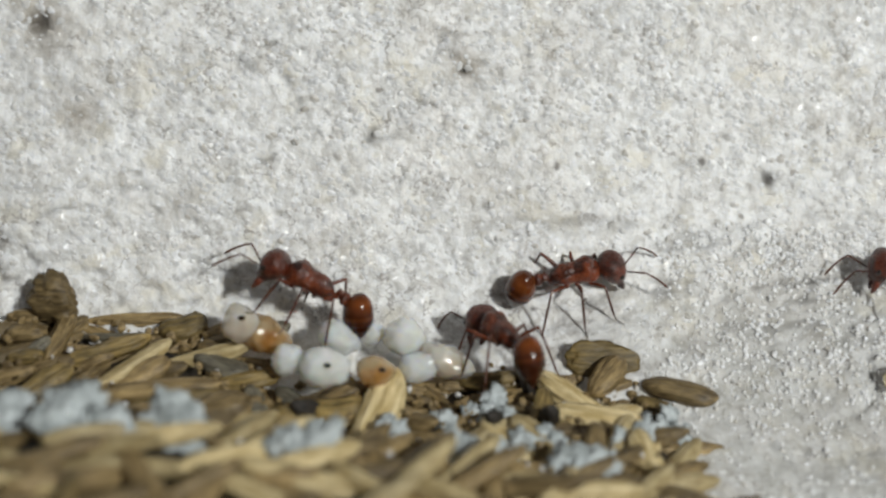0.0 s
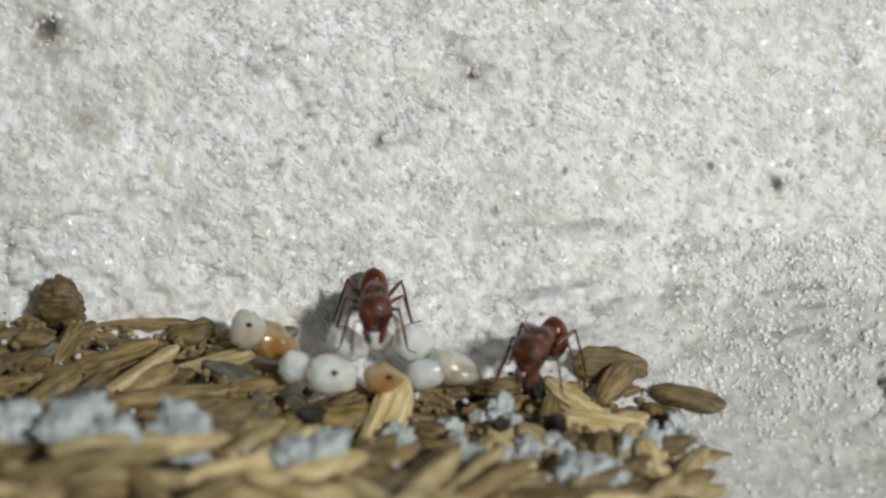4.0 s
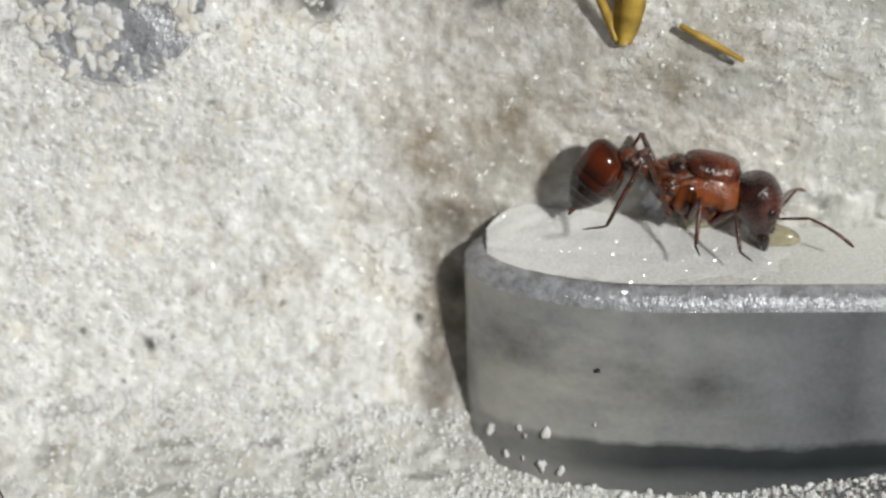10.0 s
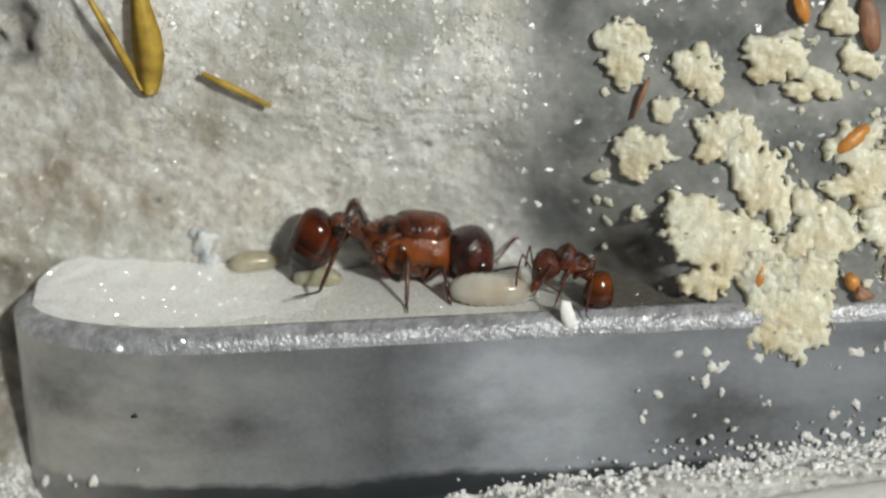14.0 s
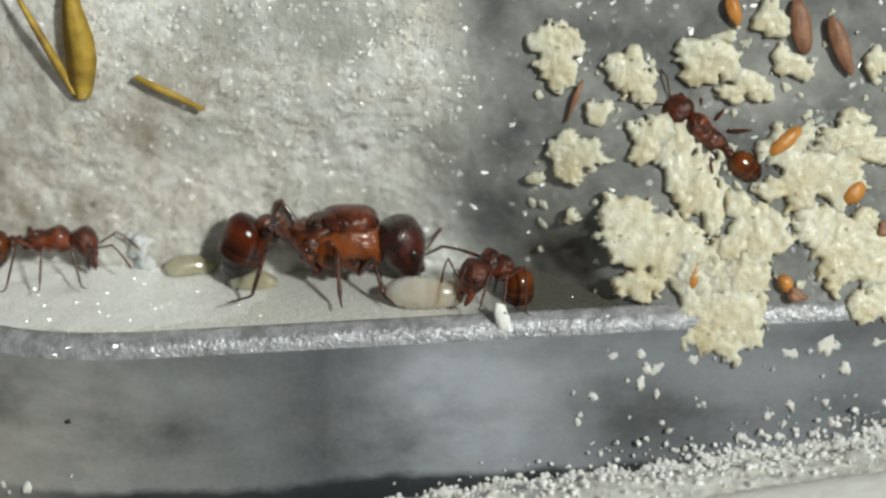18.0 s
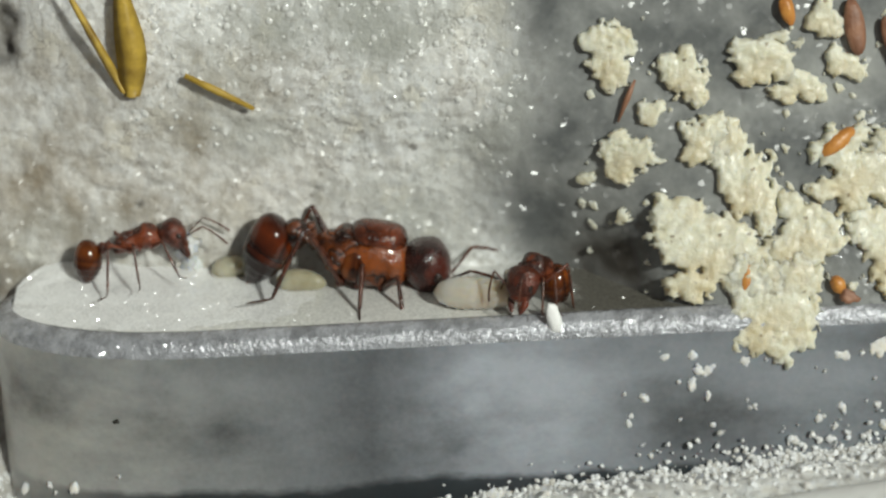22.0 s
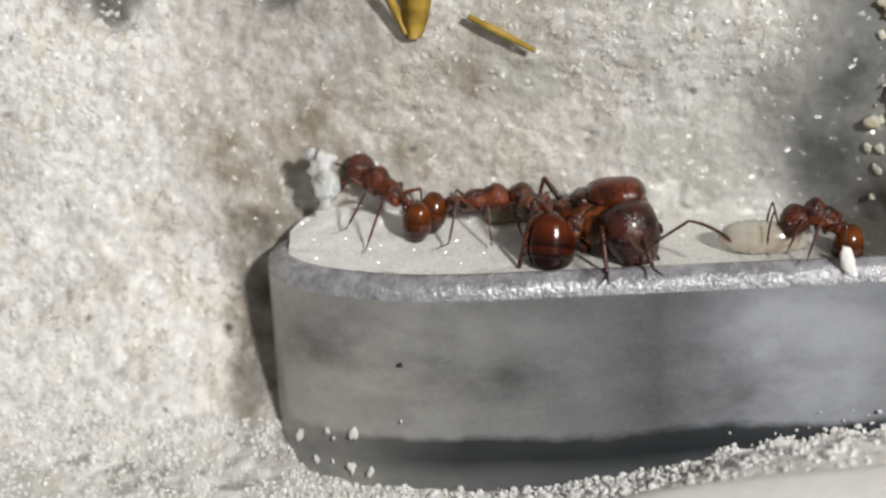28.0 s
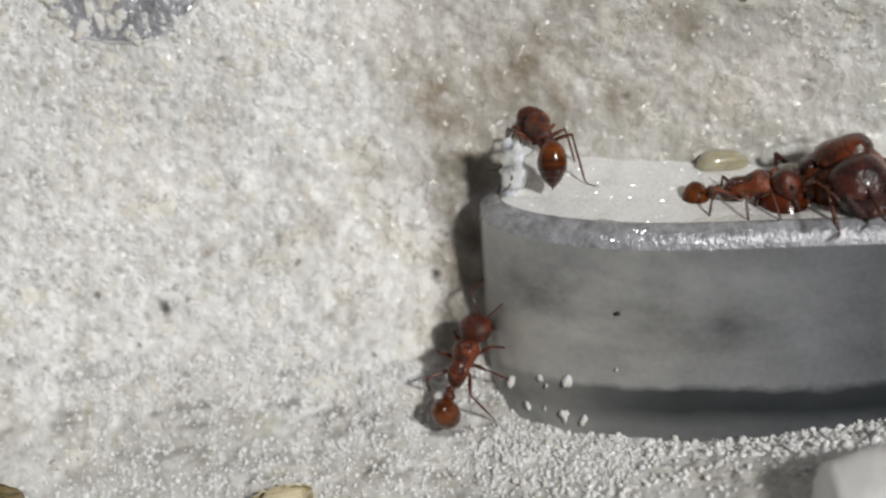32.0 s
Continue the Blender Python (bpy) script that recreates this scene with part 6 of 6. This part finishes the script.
# ---- the ants: seconds, place in millimetres and turn of each along its way ----
WAYS = {
    "A1": [
        (0, -31.34, -6.96, -7.47, 5.9, -21.4, 170.7), (0.25, -32.14, -7.18, -7.62, 3.7, -1, 118), (0.5, -32.84, -7.41, -7.67, 1, 5.8, 99.9),
        (0.75, -32.86, -7.48, -7.71, -1.7, 6.7, 84.8), (1, -32.54, -7.53, -7.78, -4.5, 9.9, 69.6), (1.5, -32.07, -7.46, -7.76, -10.9, 3.9, 2),
        (2, -31.33, -7.12, -7.64, -9.8, 2.1, 3), (2.5, -30.74, -7.09, -7.67, -10.1, 5.7, 1.4), (3.3, -30.02, -7.01, -7.67, -7.3, -7, -40.3),
        (4.5, -29.16, -6.77, -7.56, 2.1, -4.9, -99.9), (5, -29.48, -7.26, -7.82, 4.7, -13.3, -110.3), (5.5, -30.89, -7.24, -7.69, 11.5, -3.2, 179.8),
        (6, -32.11, -7.1, -7.55, 9.9, -8, 177.4), (6.5, -33.38, -7.2, -7.46, 6.5, -5.2, 178.3), (7, -34.49, -7.47, -7.59, 7.3, -10.5, -127.9),
        (7.5, -35.17, -7.4, -7.4, 6.8, 7.3, -176.7), (8, -34.83, -7.39, -7.44, 7.2, 6.3, -178), (9, -34.86, -7.49, -7.56, 13.2, 5.8, -176.7),
        (32, -40.07, -9.57, -8.4, 11.5, 3.5, -178),
    ],
    "A2": [
        (0, -24.07, -8.02, -8.73, 1, 6.6, 119.5), (0.5, -23.95, -7.8, -8.67, 0.4, 1.2, 111.6), (1, -24.68, -7.98, -8.69, 2.6, 3.6, 141.2),
        (1.5, -24.01, -7.57, -8.56, 4, -3.1, 179.2), (2, -23.48, -7.7, -8.56, 3.6, -16.2, -131), (2.5, -23.93, -7.99, -8.71, 3.7, -10, -137.2),
        (3.5, -23.3, -7.92, -8.69, 2.9, -11.3, -116.1), (4.5, -22.71, -8.04, -8.73, 1.9, -13.7, -100.4), (5, -23.24, -8.44, -8.93, 3.1, -22.9, -119),
        (5.5, -23.81, -8.42, -8.94, 4.5, -4, 178.8), (6, -24.44, -8.28, -8.84, 5, -8.4, 176.7), (6.5, -25.29, -8.04, -8.72, 5.2, -1.7, 179.9),
        (7, -25.44, -8.15, -8.74, 5.3, -5.1, 177.9), (7.5, -26.43, -8.17, -8.75, 5.5, -3.3, 178.1), (8, -26.44, -8.18, -8.76, 5.7, -4.6, 176.5),
        (8.5, -26.87, -8.11, -8.71, 6, -1.7, 178.1), (9, -27.09, -8.2, -8.7, 6.5, -2.4, 178.4), (9.5, -26.82, -8.05, -8.67, 6.6, -2.1, 178),
        (12, -26.7, -6.98, -8.35, 12.7, 23.3, 52.4), (27, -14.79, -5.8, -8.63, 17, 1.7, 1.3), (28, -14.64, -6.19, -8.77, 17.2, -0.3, 2.1),
        (29, -12.59, -6.04, -8.74, 17.3, -5.3, 5.2), (29.5, -14.61, -5.75, -8.58, 17.1, -12.3, 10), (30, -14.54, -5.05, -8.16, 17.4, -19.6, 14.3),
        (30.5, -9.5, -5.07, -7.99, 16.8, -14, 11.6), (31, -5.03, -5.92, -8.17, 16, -19.2, -48), (31.5, -2.07, -4.83, -7.19, 15.1, -22.6, 16.8),
        (31.75, -1.24, -4.29, -6.81, 13.1, -38.6, 29.1), (32, -0.85, -3.52, -6.24, 10.8, -52.6, 50.2),
    ],
    "A3": [
        (0, -21.6, -4.32, -7.75, 24.3, -8.3, 9.8), (0.5, -16.64, -3.09, -6.52, 26.4, -24.9, 18.8), (1, -11.39, -1.46, -4.32, 24.2, -26.6, 20),
        (1.3, -7.25, -0.43, -2.47, 26.4, -26.7, 20.2), (2, -5.5, 1.34, 2.82, 28.2, -49, 42.1), (2.5, -5.32, 1.91, 5.48, 19.4, -57.3, 60.4),
        (4.5, -6.17, 3.15, 10.53, 7.4, -61, 87), (32, -31.18, 3.09, 19.11, 15.8, -59.7, 81.3),
    ],
    "A4": [
        (0, -7.34, -3.47, -7.01, -3.6, 4.6, -178.4), (0.5, -8.37, -5.38, -8.26, -0.9, 3.6, -178.4), (1, -13.77, -6.29, -9.14, -0.5, 1.5, -179.1),
        (1.5, -13.44, -6.23, -9.1, 0.8, -12.1, -137.4), (1.75, -10.59, -6.56, -9.1, 3.2, -2, -83.6), (2, -8.64, -6.2, -8.79, 3, 0.7, -56.5),
        (2.5, -6.14, -8.15, -9.53, -6.2, 32.8, -11), (4.5, -6.8, -19.39, -11.03, -13.3, 44.4, -20), (32, -22.21, -15.61, -11.67, -12.7, 33.3, -14),
    ],
    "A5": [
        (0, 1.15, 1.94, 10.58, -8.6, 61.6, -139.9), (3, 0.11, 2.14, 8.77, -8.7, 61.1, -138.9), (4.5, -1.92, -0.22, -1.13, -22.7, 38.3, -162.8),
        (5, -7.7, -1.8, -4.15, -18.3, 5.9, -178.6), (5.5, -15.35, -3.4, -6.44, -19.5, 6.5, -178.5), (6, -20.6, -5.63, -8.47, -2, 7.8, -176.4),
        (6.5, -22.16, -5.96, -8.64, -1.2, 6, -177.1), (7, -22.38, -5.89, -8.59, -1.5, -5.5, 177.1), (7.5, -23.02, -6.11, -8.76, -0.9, -1.5, 178.4),
        (8, -22.57, -6.26, -8.84, -0.4, 2.9, 179.7), (8.5, -23.21, -6.3, -8.8, 0, 1.6, 179.2), (9, -24.14, -6.46, -8.92, 0.7, 0.2, 179.2),
        (9.5, -22.87, -5.62, -8.43, -2, 7.5, -177.8), (9.75, -21.83, -5.87, -8.57, 0.5, -2.5, -112.2), (10, -20.41, -5.37, -8.3, 0.5, -4.3, -77.6),
        (10.3, -19.73, -5.36, -8.33, 1.9, 17.2, -6.4), (11, -14.01, -4.98, -8.17, 1.8, 13.1, -5.3), (11.5, -10.16, -4.07, -7.36, 3.6, 7.3, -1.2),
        (12, -6.76, -4.37, -7.29, 3.2, 9.2, -2.1), (15, -9.61, -3.02, -6.36, 18.4, 1.8, -0), (22, -8.02, -2.21, -4.94, 18.9, -10.7, 4.5),
        (24.5, -4, -1.27, -3.5, 19.2, -20.3, 10.6), (26, -2.79, -0.46, -1.82, 22.7, -47.1, 34.4), (26.5, 0.55, -0.6, 2.17, -12, -13.4, 5.2),
        (27, 5.19, 0.2, 2.8, -11.7, 4, -2.2), (27.5, 6.55, 0.2, 2.12, -11.4, 2.4, -1.5), (28, 8.84, 0.2, 1.7, -11.4, -2.3, 0.5),
        (28.5, 10.1, 0.6, 0.75, -11.5, 1.5, -0.9), (29, 12.0, 0.9, 0.75, -11.7, 1.1, -0.1), (29.5, 12.2, 0.8, 0.75, -11.6, -0.1, 1.9),
        (30, 9.3, 0.3, 1.1, -11.9, -5.2, 4.5), (30.3, 7.7, 0, 1.03, -9.9, -10, -40), (30.6, 6.9, -1.0, 1.2, -7.9, -17.5, -80), (30.8, 7.1, -1.2, 1.05, -10, -10, -30), (31, 7.38, -1.4, 0.92, -12.1, -7, 5.9),
        (31.2, 7.6, -1.4, 0.86, -12.1, -7, 5.9), (31.4, 8.57, -1.6, 0.82, -12.2, -3.1, 4.1), (31.6, 9.19, -1.6, 0.80, -12.2, -3.1, 2), (31.8, 9.8, -1.8, 0.78, -10, -8, -5), (32, 10.5, -2, 0.8, -9, -12, -15),
    ],
    "W7": [
        (0, -7, 3.5, 17, 0, 60, 10), (12.5, -7, 3.5, 17, 0, 60, 10), (14.3, -6.5, 1.5, 9, 0, 50, 20),
        (15.5, -1.28, 0.65, 2.1, -9.4, -1.8, -1), (17.5, 4.37, 0.65, 2.34, -9.6, 0.9, -3.1), (18, 4.15, 0.65, 2.34, -9.6, 0.7, -3),
        (19, 5.28, 0.65, 1.78, -9.5, -4.9, -0.4), (20, 5.35, 0.65, 2.24, -9.6, -10.8, 1.8), (21, 5.68, 0.65, 1.91, -9.4, -6.9, 0),
        (21.5, 5.67, 0.65, 2.21, -9.6, -9.8, 1.5), (22, 5.88, 0.65, 2.23, -9.4, -10.4, 1.9), (23, 5.94, 0.65, 2.3, -9.4, -10, 2.3),
        (23.5, 5.43, 0.65, 2.4, -9.7, -18.9, 6.6), (24, 4.97, 0.65, 2.25, -9.5, -14.1, 4.5), (24.5, 4.13, 0.65, 2.51, -10.1, -25.1, 10.5),
        (25.2, 3.07, 0.65, 1.53, -5.9, -26.6, -58), (25.6, 3.09, 0.65, 1.36, -1.3, -30.5, -87.2), (26, 3.08, 0.65, 1.39, 4.1, -30.8, -118.4),
        (26.5, 2.69, 0.65, 2.04, 9.5, -11, 171.7), (27, 3.12, 0.65, 1.95, 10.1, -24, 165.6), (27.5, 3.13, 0.65, 1.97, 10.7, -33, 160.4),
        (28, 5.05, 0.65, 2.1, 7.5, -18.2, 134.5), (28.5, 4.21, 0.65, 2.36, 6.5, -12.2, 128.1), (29, 4.3, 0.65, 2.06, 5.8, -8.8, 123.9),
        (29.5, 3.61, 0.65, 2.16, 5.8, -7.9, 124), (30, 3.9, 0.65, 2.13, 2.9, -3.8, 104.5), (30.5, 3.18, 0.65, 2.35, 3.9, -10.9, 109.8),
        (31, 3.15, 0.65, 2.22, 2.7, -1.9, 103), (31.5, 3, 0.65, 2.55, 2.5, -1.4, 102), (32, 2.62, 0.65, 2.25, 2.3, -2.6, 101.1),
    ],
    "Q": [
        (0, 4.62, -0, 3.16, -3.8, 7.3, -0.6), (8, 4.62, -0, 3.16, -3.8, 7.3, -0.6), (8.5, 4.81, 0, 2.84, -3.9, 7.4, -0.5),
        (9, 6.5, 0, 2.74, -4.1, 8.1, -0.2), (9.5, 7.26, 0, 2.41, -4.1, 9.1, -1.3), (10, 8.72, 0, 2.61, -4, 8.7, -2.3),
        (10.5, 8.96, 0, 2.68, -3.9, 7.2, -2), (11, 11.03, 0, 2.33, -3.9, 8, -3.2), (11.5, 11.14, 0, 2.27, -3.8, 7.8, -2.1),
        (12, 13.28, 0, 1.93, -3.7, 6.4, -1.4), (12.5, 13.37, 0, 1.87, -3.6, 9, -3.3), (13, 14.8, 0, 1.48, -3.5, 6.9, -3.3),
        (13.5, 15.69, 0, 1.79, -3.5, 4, -2.7), (14, 16.06, 0, 1.63, -3.6, 5.5, -3.3), (14.5, 16.05, 0, 1.44, -3.6, 5.3, -3.2),
        (15, 16.37, -0, 1.55, -3.6, 2.6, -2.2), (15.5, 16.16, 0, 1.87, -3.5, 0.9, -1.6), (17.5, 15.67, 0, 2.05, -3.5, 1.5, -2.8),
        (18, 15.85, 0, 1.95, -3.5, 0, -2.1), (18.5, 15.75, 0, 1.93, -3.5, -0.1, -2.3), (19, 15.81, 0, 1.74, -3.5, 0.4, -2.2),
        (19.5, 15.48, 0, 1.84, -3.5, -0.1, -2.4), (20, 14.38, 0, 1.61, -3.5, 1.6, -3.2), (20.5, 14.26, 0, 1.52, -3.5, 3.2, -4),
        (21, 14.23, 0, 1.45, -3.5, 3.6, -4.1), (21.5, 14.3, 0, 1.63, -3.5, 7.1, -5.4), (22, 14.87, 0, 1.48, -3.5, 7, -5.2),
        (22.5, 15.87, 0, 1.49, -3.5, 5.4, -4.2), (23, 16.29, 0, 1.46, -3.5, 5.9, -4.2), (23.5, 16.3, 0, 1.79, -3.4, 1.7, -2.3),
        (24, 16.39, 0, 1.52, -3.5, 4.3, -3.1), (24.5, 16.45, 0, 1.66, -3.5, 3.8, -2.7), (25.3, 15.41, -0.6, 1.74, -3, -7.3, -34.2),
        (26.5, 14.16, -1.2, 1.83, -3.5, 0.7, -9.2), (27, 14.1, -1.5, 1.48, -3.4, -0, -1.6), (27.5, 13.7, -1.5, 1.27, -3.4, -0.4, 0.4),
        (28, 13.21, -1.5, 1.27, -3.4, -7.5, -10.2), (28.5, 13.12, -1.5, 1.52, -3.4, -9.3, -7.8), (29, 13.58, -1.5, 1.5, -3.4, -6.9, -11.4),
        (29.5, 12.59, -1.5, 1.48, -3.5, -8, -7.8), (30, 13.3, -1.5, 1.22, -3.6, -11.7, -9.1), (30.3, 13.28, -1.5, 1.09, -3.6, -8.1, -5.3),
        (30.45, 13.31, -1, 1.45, -3.6, -20.5, 13.2), (30.6, 12.41, -0.8, 1.93, -0.4, -8.9, 81.1), (31, 13.11, -0.8, 1.5, -0.2, -12, 84),
        (31.25, 14.34, -1, 1.14, -3.9, -28.6, 18.7), (31.5, 14.18, -1.5, 0.96, -3.9, -27.4, -17.1), (32, 13.91, -1.5, 0.57, -3.8, -25.5, -21.9),
    ],
    "W6": [
        (0, 22.72, -3.3, 1.76, 7.9, -7.4, 173), (11, 22.72, -3.3, 1.76, 7.9, -7.4, 173), (12, 23.08, -3.3, 1.58, 7.4, -10, 173.1),
        (13, 23.36, -3.3, 1.66, 7.3, -17.2, 168.1), (14, 23.32, -3.3, 1.75, 7.5, -18.6, 166.6), (15, 23.28, -3.3, 1.74, 7.8, -24, 163.4),
        (18, 22.9, -3.3, 1.75, 4, -20, 205), (19, 22.75, -3.3, 1.8, 3, -16, 218), (21, 22.6, -3.3, 1.7, 2, -14, 226),
        (23, 22.5, -3.3, 1.7, 2, -16, 222), (24.5, 22.4, -3.3, 1.65, 4, -18, 205),
        (27, 22.39, -3.3, 1.83, 7.6, -25.2, 164.6),
        (28, 22.22, -3.3, 1.45, 7.1, -16.7, 169.4), (29, 22.41, -3.3, 1.51, 7.2, -14.3, 171.1), (32, 22.07, -3.3, 1.78, 7.7, -18.1, 171.1),
    ],
    "LARVA": [
        (0, 8.14, 1.6, 1.14, 0, -7.6, -5.9), (24.5, 8.14, 1.6, 1.14, 0, -7.6, -5.9), (25.5, 3.85, 0.85, 1.49, 0, 5.4, 3.6),
        (26.5, 0.43, 0.45, 1.49, 0, 3.2, 9.8), (27, 1.34, 0.45, 1.64, 0, -4.5, 9.6), (27.5, 1.31, 0.45, 1.98, 0, -8, 7),
        (28, 2.43, 0.55, 2.96, 0, -4.2, 2.7), (28.5, 2.06, 0.55, 2.85, 0, 3.5, -2.2), (29, 1.99, 0.45, 2.17, 0, 7.9, -6.6),
        (29.5, 1.79, 0.45, 2.51, 0, 5.1, -9.4), (30, 2.02, 0.35, 2.08, 0, -2.4, -9.9), (30.5, 1.45, 0.35, 2.18, 0, -7.7, -7.9),
        (31, 1.72, -0.05, 2.15, 0, -5.9, -4), (31.5, 1.41, -0.35, 2.11, 0, 1.3, 0.8), (32, 1.43, -0.55, 1.45, 0, 7.4, 5.5),
    ],
}

ANTS = {
    "A1": build_ant("worker_ant", "red-brown worker ant with amber gaster tending the brood", height=1.5),
    "A2": build_ant("worker_ant", "red-brown worker ant with amber gaster at the seeds", height=1.45, gaster_tilt=70),
    "A3": build_ant("worker_ant", "dark red-brown worker ant climbing the plaster wall", gaster_tilt=62),
    "A4": build_ant("worker_ant", "red-brown worker ant walking on the plaster"),
    "A5": build_ant("worker_ant", "red-brown worker ant with glossy amber gaster", gaster_tilt=70, height=1.35),
    "W6": build_ant("worker_ant", "dark orange-brown worker ant curled at the end of the cup", size=1.05, hang=0.30, reach=0.60, feelers=(55, -85), arch=0.42, gaster_tilt=72, head_tilt=72, height=0.9, feet=[(1.3, 1.3), (0.3, 1.5), (-1.2, 1.4)]),
    "W7": build_ant("worker_ant", "red-brown worker ant carrying a larva along the cup", gaster_tilt=70),
    "Q": build_ant("queen_ant", "large glossy dark red queen ant standing on the cup", queen=True, gaster_tilt=64, head_tilt=62, hang=0.02, height=0.62, feet={1: [(1.7, 1.1), (0.5, 1.2), (-1.9, 1.0)], -1: [(1.55, 1.75), (0.45, 1.80), (-1.95, 1.55)]}),
}


# the worker that climbs behind the crumbs: seconds, place on the wall, heading
CLIMB = [(0, 33.4, 3.2, 120), (16.6, 33.4, 3.2, 120), (17.2, 33.1, 5.6, 125), (17.5, 32.72, 6.36, 127), (17.8, 31.9, 6.86, 138), (18.2, 31.7, 7.22, 138), (18.5, 31.68, 7.66, 127), (18.8, 32.27, 8.25, 108), (19, 32.66, 8.40, 98), (19.3, 32.53, 9.16, 95),
         (19.6, 32.35, 10.02, 89), (20, 32.72, 12.06, 84), (20.5, 33.3, 13.92, 94), (21, 34.61, 15.5, 95), (22, 35.5, 20.0, 90), (32, 35.5, 22.0, 90)]


def gait(legs, spans, swing, period, end=32.0):
    """Swings the legs in two sets of three while the ant walks."""
    for i, leg in enumerate(legs):
        rest = leg.matrix_basis.copy()
        phase = math.pi * ((i // 2 + i % 2) % 2)
        rows = [(0.0, rest)]
        for a, b, k in spans:
            t = a
            while t < b - 1e-6:
                if t > rows[-1][0]:
                    s = math.sin(math.tau * (t - a) / period + phase)
                    c = math.cos(math.tau * (t - a) / period + phase)
                    rows.append((t, rest @ pose(0, 0, 0, -5 * k * max(0.0, c) * (1 if i % 2 == 0 else -1), 0, swing * k * s)))
                t += period / 4
            rows.append((b, rest))
        if rows[-1][0] < end:
            rows.append((end, rest))
        walk(leg, rows)


def feel(ant, seed, spans, reach=10):
    """Waves the antennae."""
    rng = random.Random(seed)
    feelers = [o for o in ant.children_recursive if o.name.startswith("antenna")]
    for o in feelers:
        rows = [(0.0, Matrix())]
        for a, b in spans:
            t = a
            while t < b:
                if t > rows[-1][0]:
                    rows.append((t, pose(0, 0, 0, rng.uniform(-4, 4), rng.uniform(-reach, reach), rng.uniform(-reach, reach))))
                t += 0.45
        rows.append((32.0, Matrix()))
        walk(o, rows)


def build_carried():
    """The ragged white larva that a worker carries along the cup."""
    bm = bmesh.new()
    egg(bm, (0.05, 0, 0.55), (0.50, 0.42, 0.60), (0, 20, 0), 0.1, 0, 0.6, 4.0, 20, 16)
    egg(bm, (0.10, 0, -0.45), (0.50, 0.42, 0.62), (0, -15, 0), 0.1, 0, 0.6, 8.0, 20, 16)
    egg(bm, (0.0, 0, -1.15), (0.22, 0.2, 0.45), (0, 10, 0), 0.1, 0, 0.3, 2.0, 14, 10)
    egg(bm, (-0.35, 0, 0.95), (0.25, 0.2, 0.28), (0, 30, 0), 0.1, 0, 0.3, 3.0, 14, 10)
    return tagged(part("larva", bm, GRUB_WHITE), "ragged white larva carried by a worker", "larva", "brood")


CARRIED = build_carried()


def motions():
    walk(CARRIED, [(t, mm(x, y, z, a, b, c)) for t, x, y, z, a, b, c in WAYS["LARVA"]])
    climber, legs = build_ant("worker_ant", "dark red worker ant climbing behind the crumbs", height=0.55, hang=0.1, gaster_tilt=20, head_tilt=25)
    walk(climber, [(t, on_wall(x, z, -2.0 if t < 17 else -0.12) @ pose(0, 0, 0, 90, 0, 0) @ pose(0, 0, 0, 0, 0, a)) for t, x, z, a in CLIMB])
    gait(legs, [(17.0, 21.0, 1.1)], 20, 0.4)
    for name, (ant, legs) in ANTS.items():
        walk(ant, [(t, mm(x, y, z, a, b, c)) for t, x, y, z, a, b, c in WAYS[name]])
    gaster = [o for o in ANTS["Q"][0].children if o.name.startswith("gaster")][0]
    x, _, z = gaster.matrix_basis.translation / MM
    head = [o for o in ANTS["Q"][0].children if o.name.startswith("head")][0]
    hx, _, hz = head.matrix_basis.translation / MM
    straight, bent, away = (hx, 0, hz, 0, 0, 0), (1.75, -1.1, hz - 0.15, 0, 0, -48), (hx - 0.4, 0, hz - 0.2, 0, 0, 0)
    walk(head, [(t, mm(*q)) for t, q in ((0, straight), (24.5, straight), (26.5, bent), (30.3, bent), (30.7, away), (31.1, away), (31.5, bent), (32, bent))])
    straight, bent, away = (x + 0.25, 0, z, 0, 64, 180), (-1.55, -1.5, z - 0.45, 0, 64, 248), (-2.3, 0, z - 0.5, 0, 76, 180)
    walk(gaster, [(t, mm(*q)) for t, q in ((0, straight), (24.5, straight), (26.5, bent), (30.3, bent), (30.7, away), (31.1, away), (31.5, bent), (32, bent))])
    gait(ANTS["A1"][1], [(0.0, 2.5, 0.8), (4.5, 8.0, 0.8)], 18, 0.5)
    gait(ANTS["A2"][1], [(0.0, 2.5, 0.6), (4.5, 9.5, 0.7), (28.0, 31.9, 1.0)], 18, 0.5)
    gait(ANTS["A3"][1], [(0.0, 2.5, 1.2)], 20, 0.36)
    gait(ANTS["A4"][1], [(0.0, 2.5, 1.1)], 20, 0.4)
    gait(ANTS["A5"][1], [(4.5, 6.4, 1.2), (9.5, 12.0, 1.0), (26.0, 31.9, 0.8)], 20, 0.4)
    gait(ANTS["W7"][1], [(15.0, 24.5, 0.5), (25.0, 31.9, 0.5)], 16, 0.8)
    gait(ANTS["W6"][1], [(11.0, 31.9, 0.25)], 14, 1.2)
    gait(ANTS["Q"][1], [(8.0, 15.5, 0.3), (19.5, 23.5, 0.4), (25.0, 31.9, 0.5)], 14, 1.0)
    for k, (name, (ant, legs)) in enumerate(ANTS.items()):
        feel(ant, k, {"A3": [(0, 2.5)], "A4": [(0, 2.5)], "A1": [(0, 9)], "A2": [(0, 9), (28, 31.8)], "A5": [(4.5, 12), (26, 31.8)]}.get(name, [(8, 31.8)]), 6 if name == "Q" else 11)


motions()
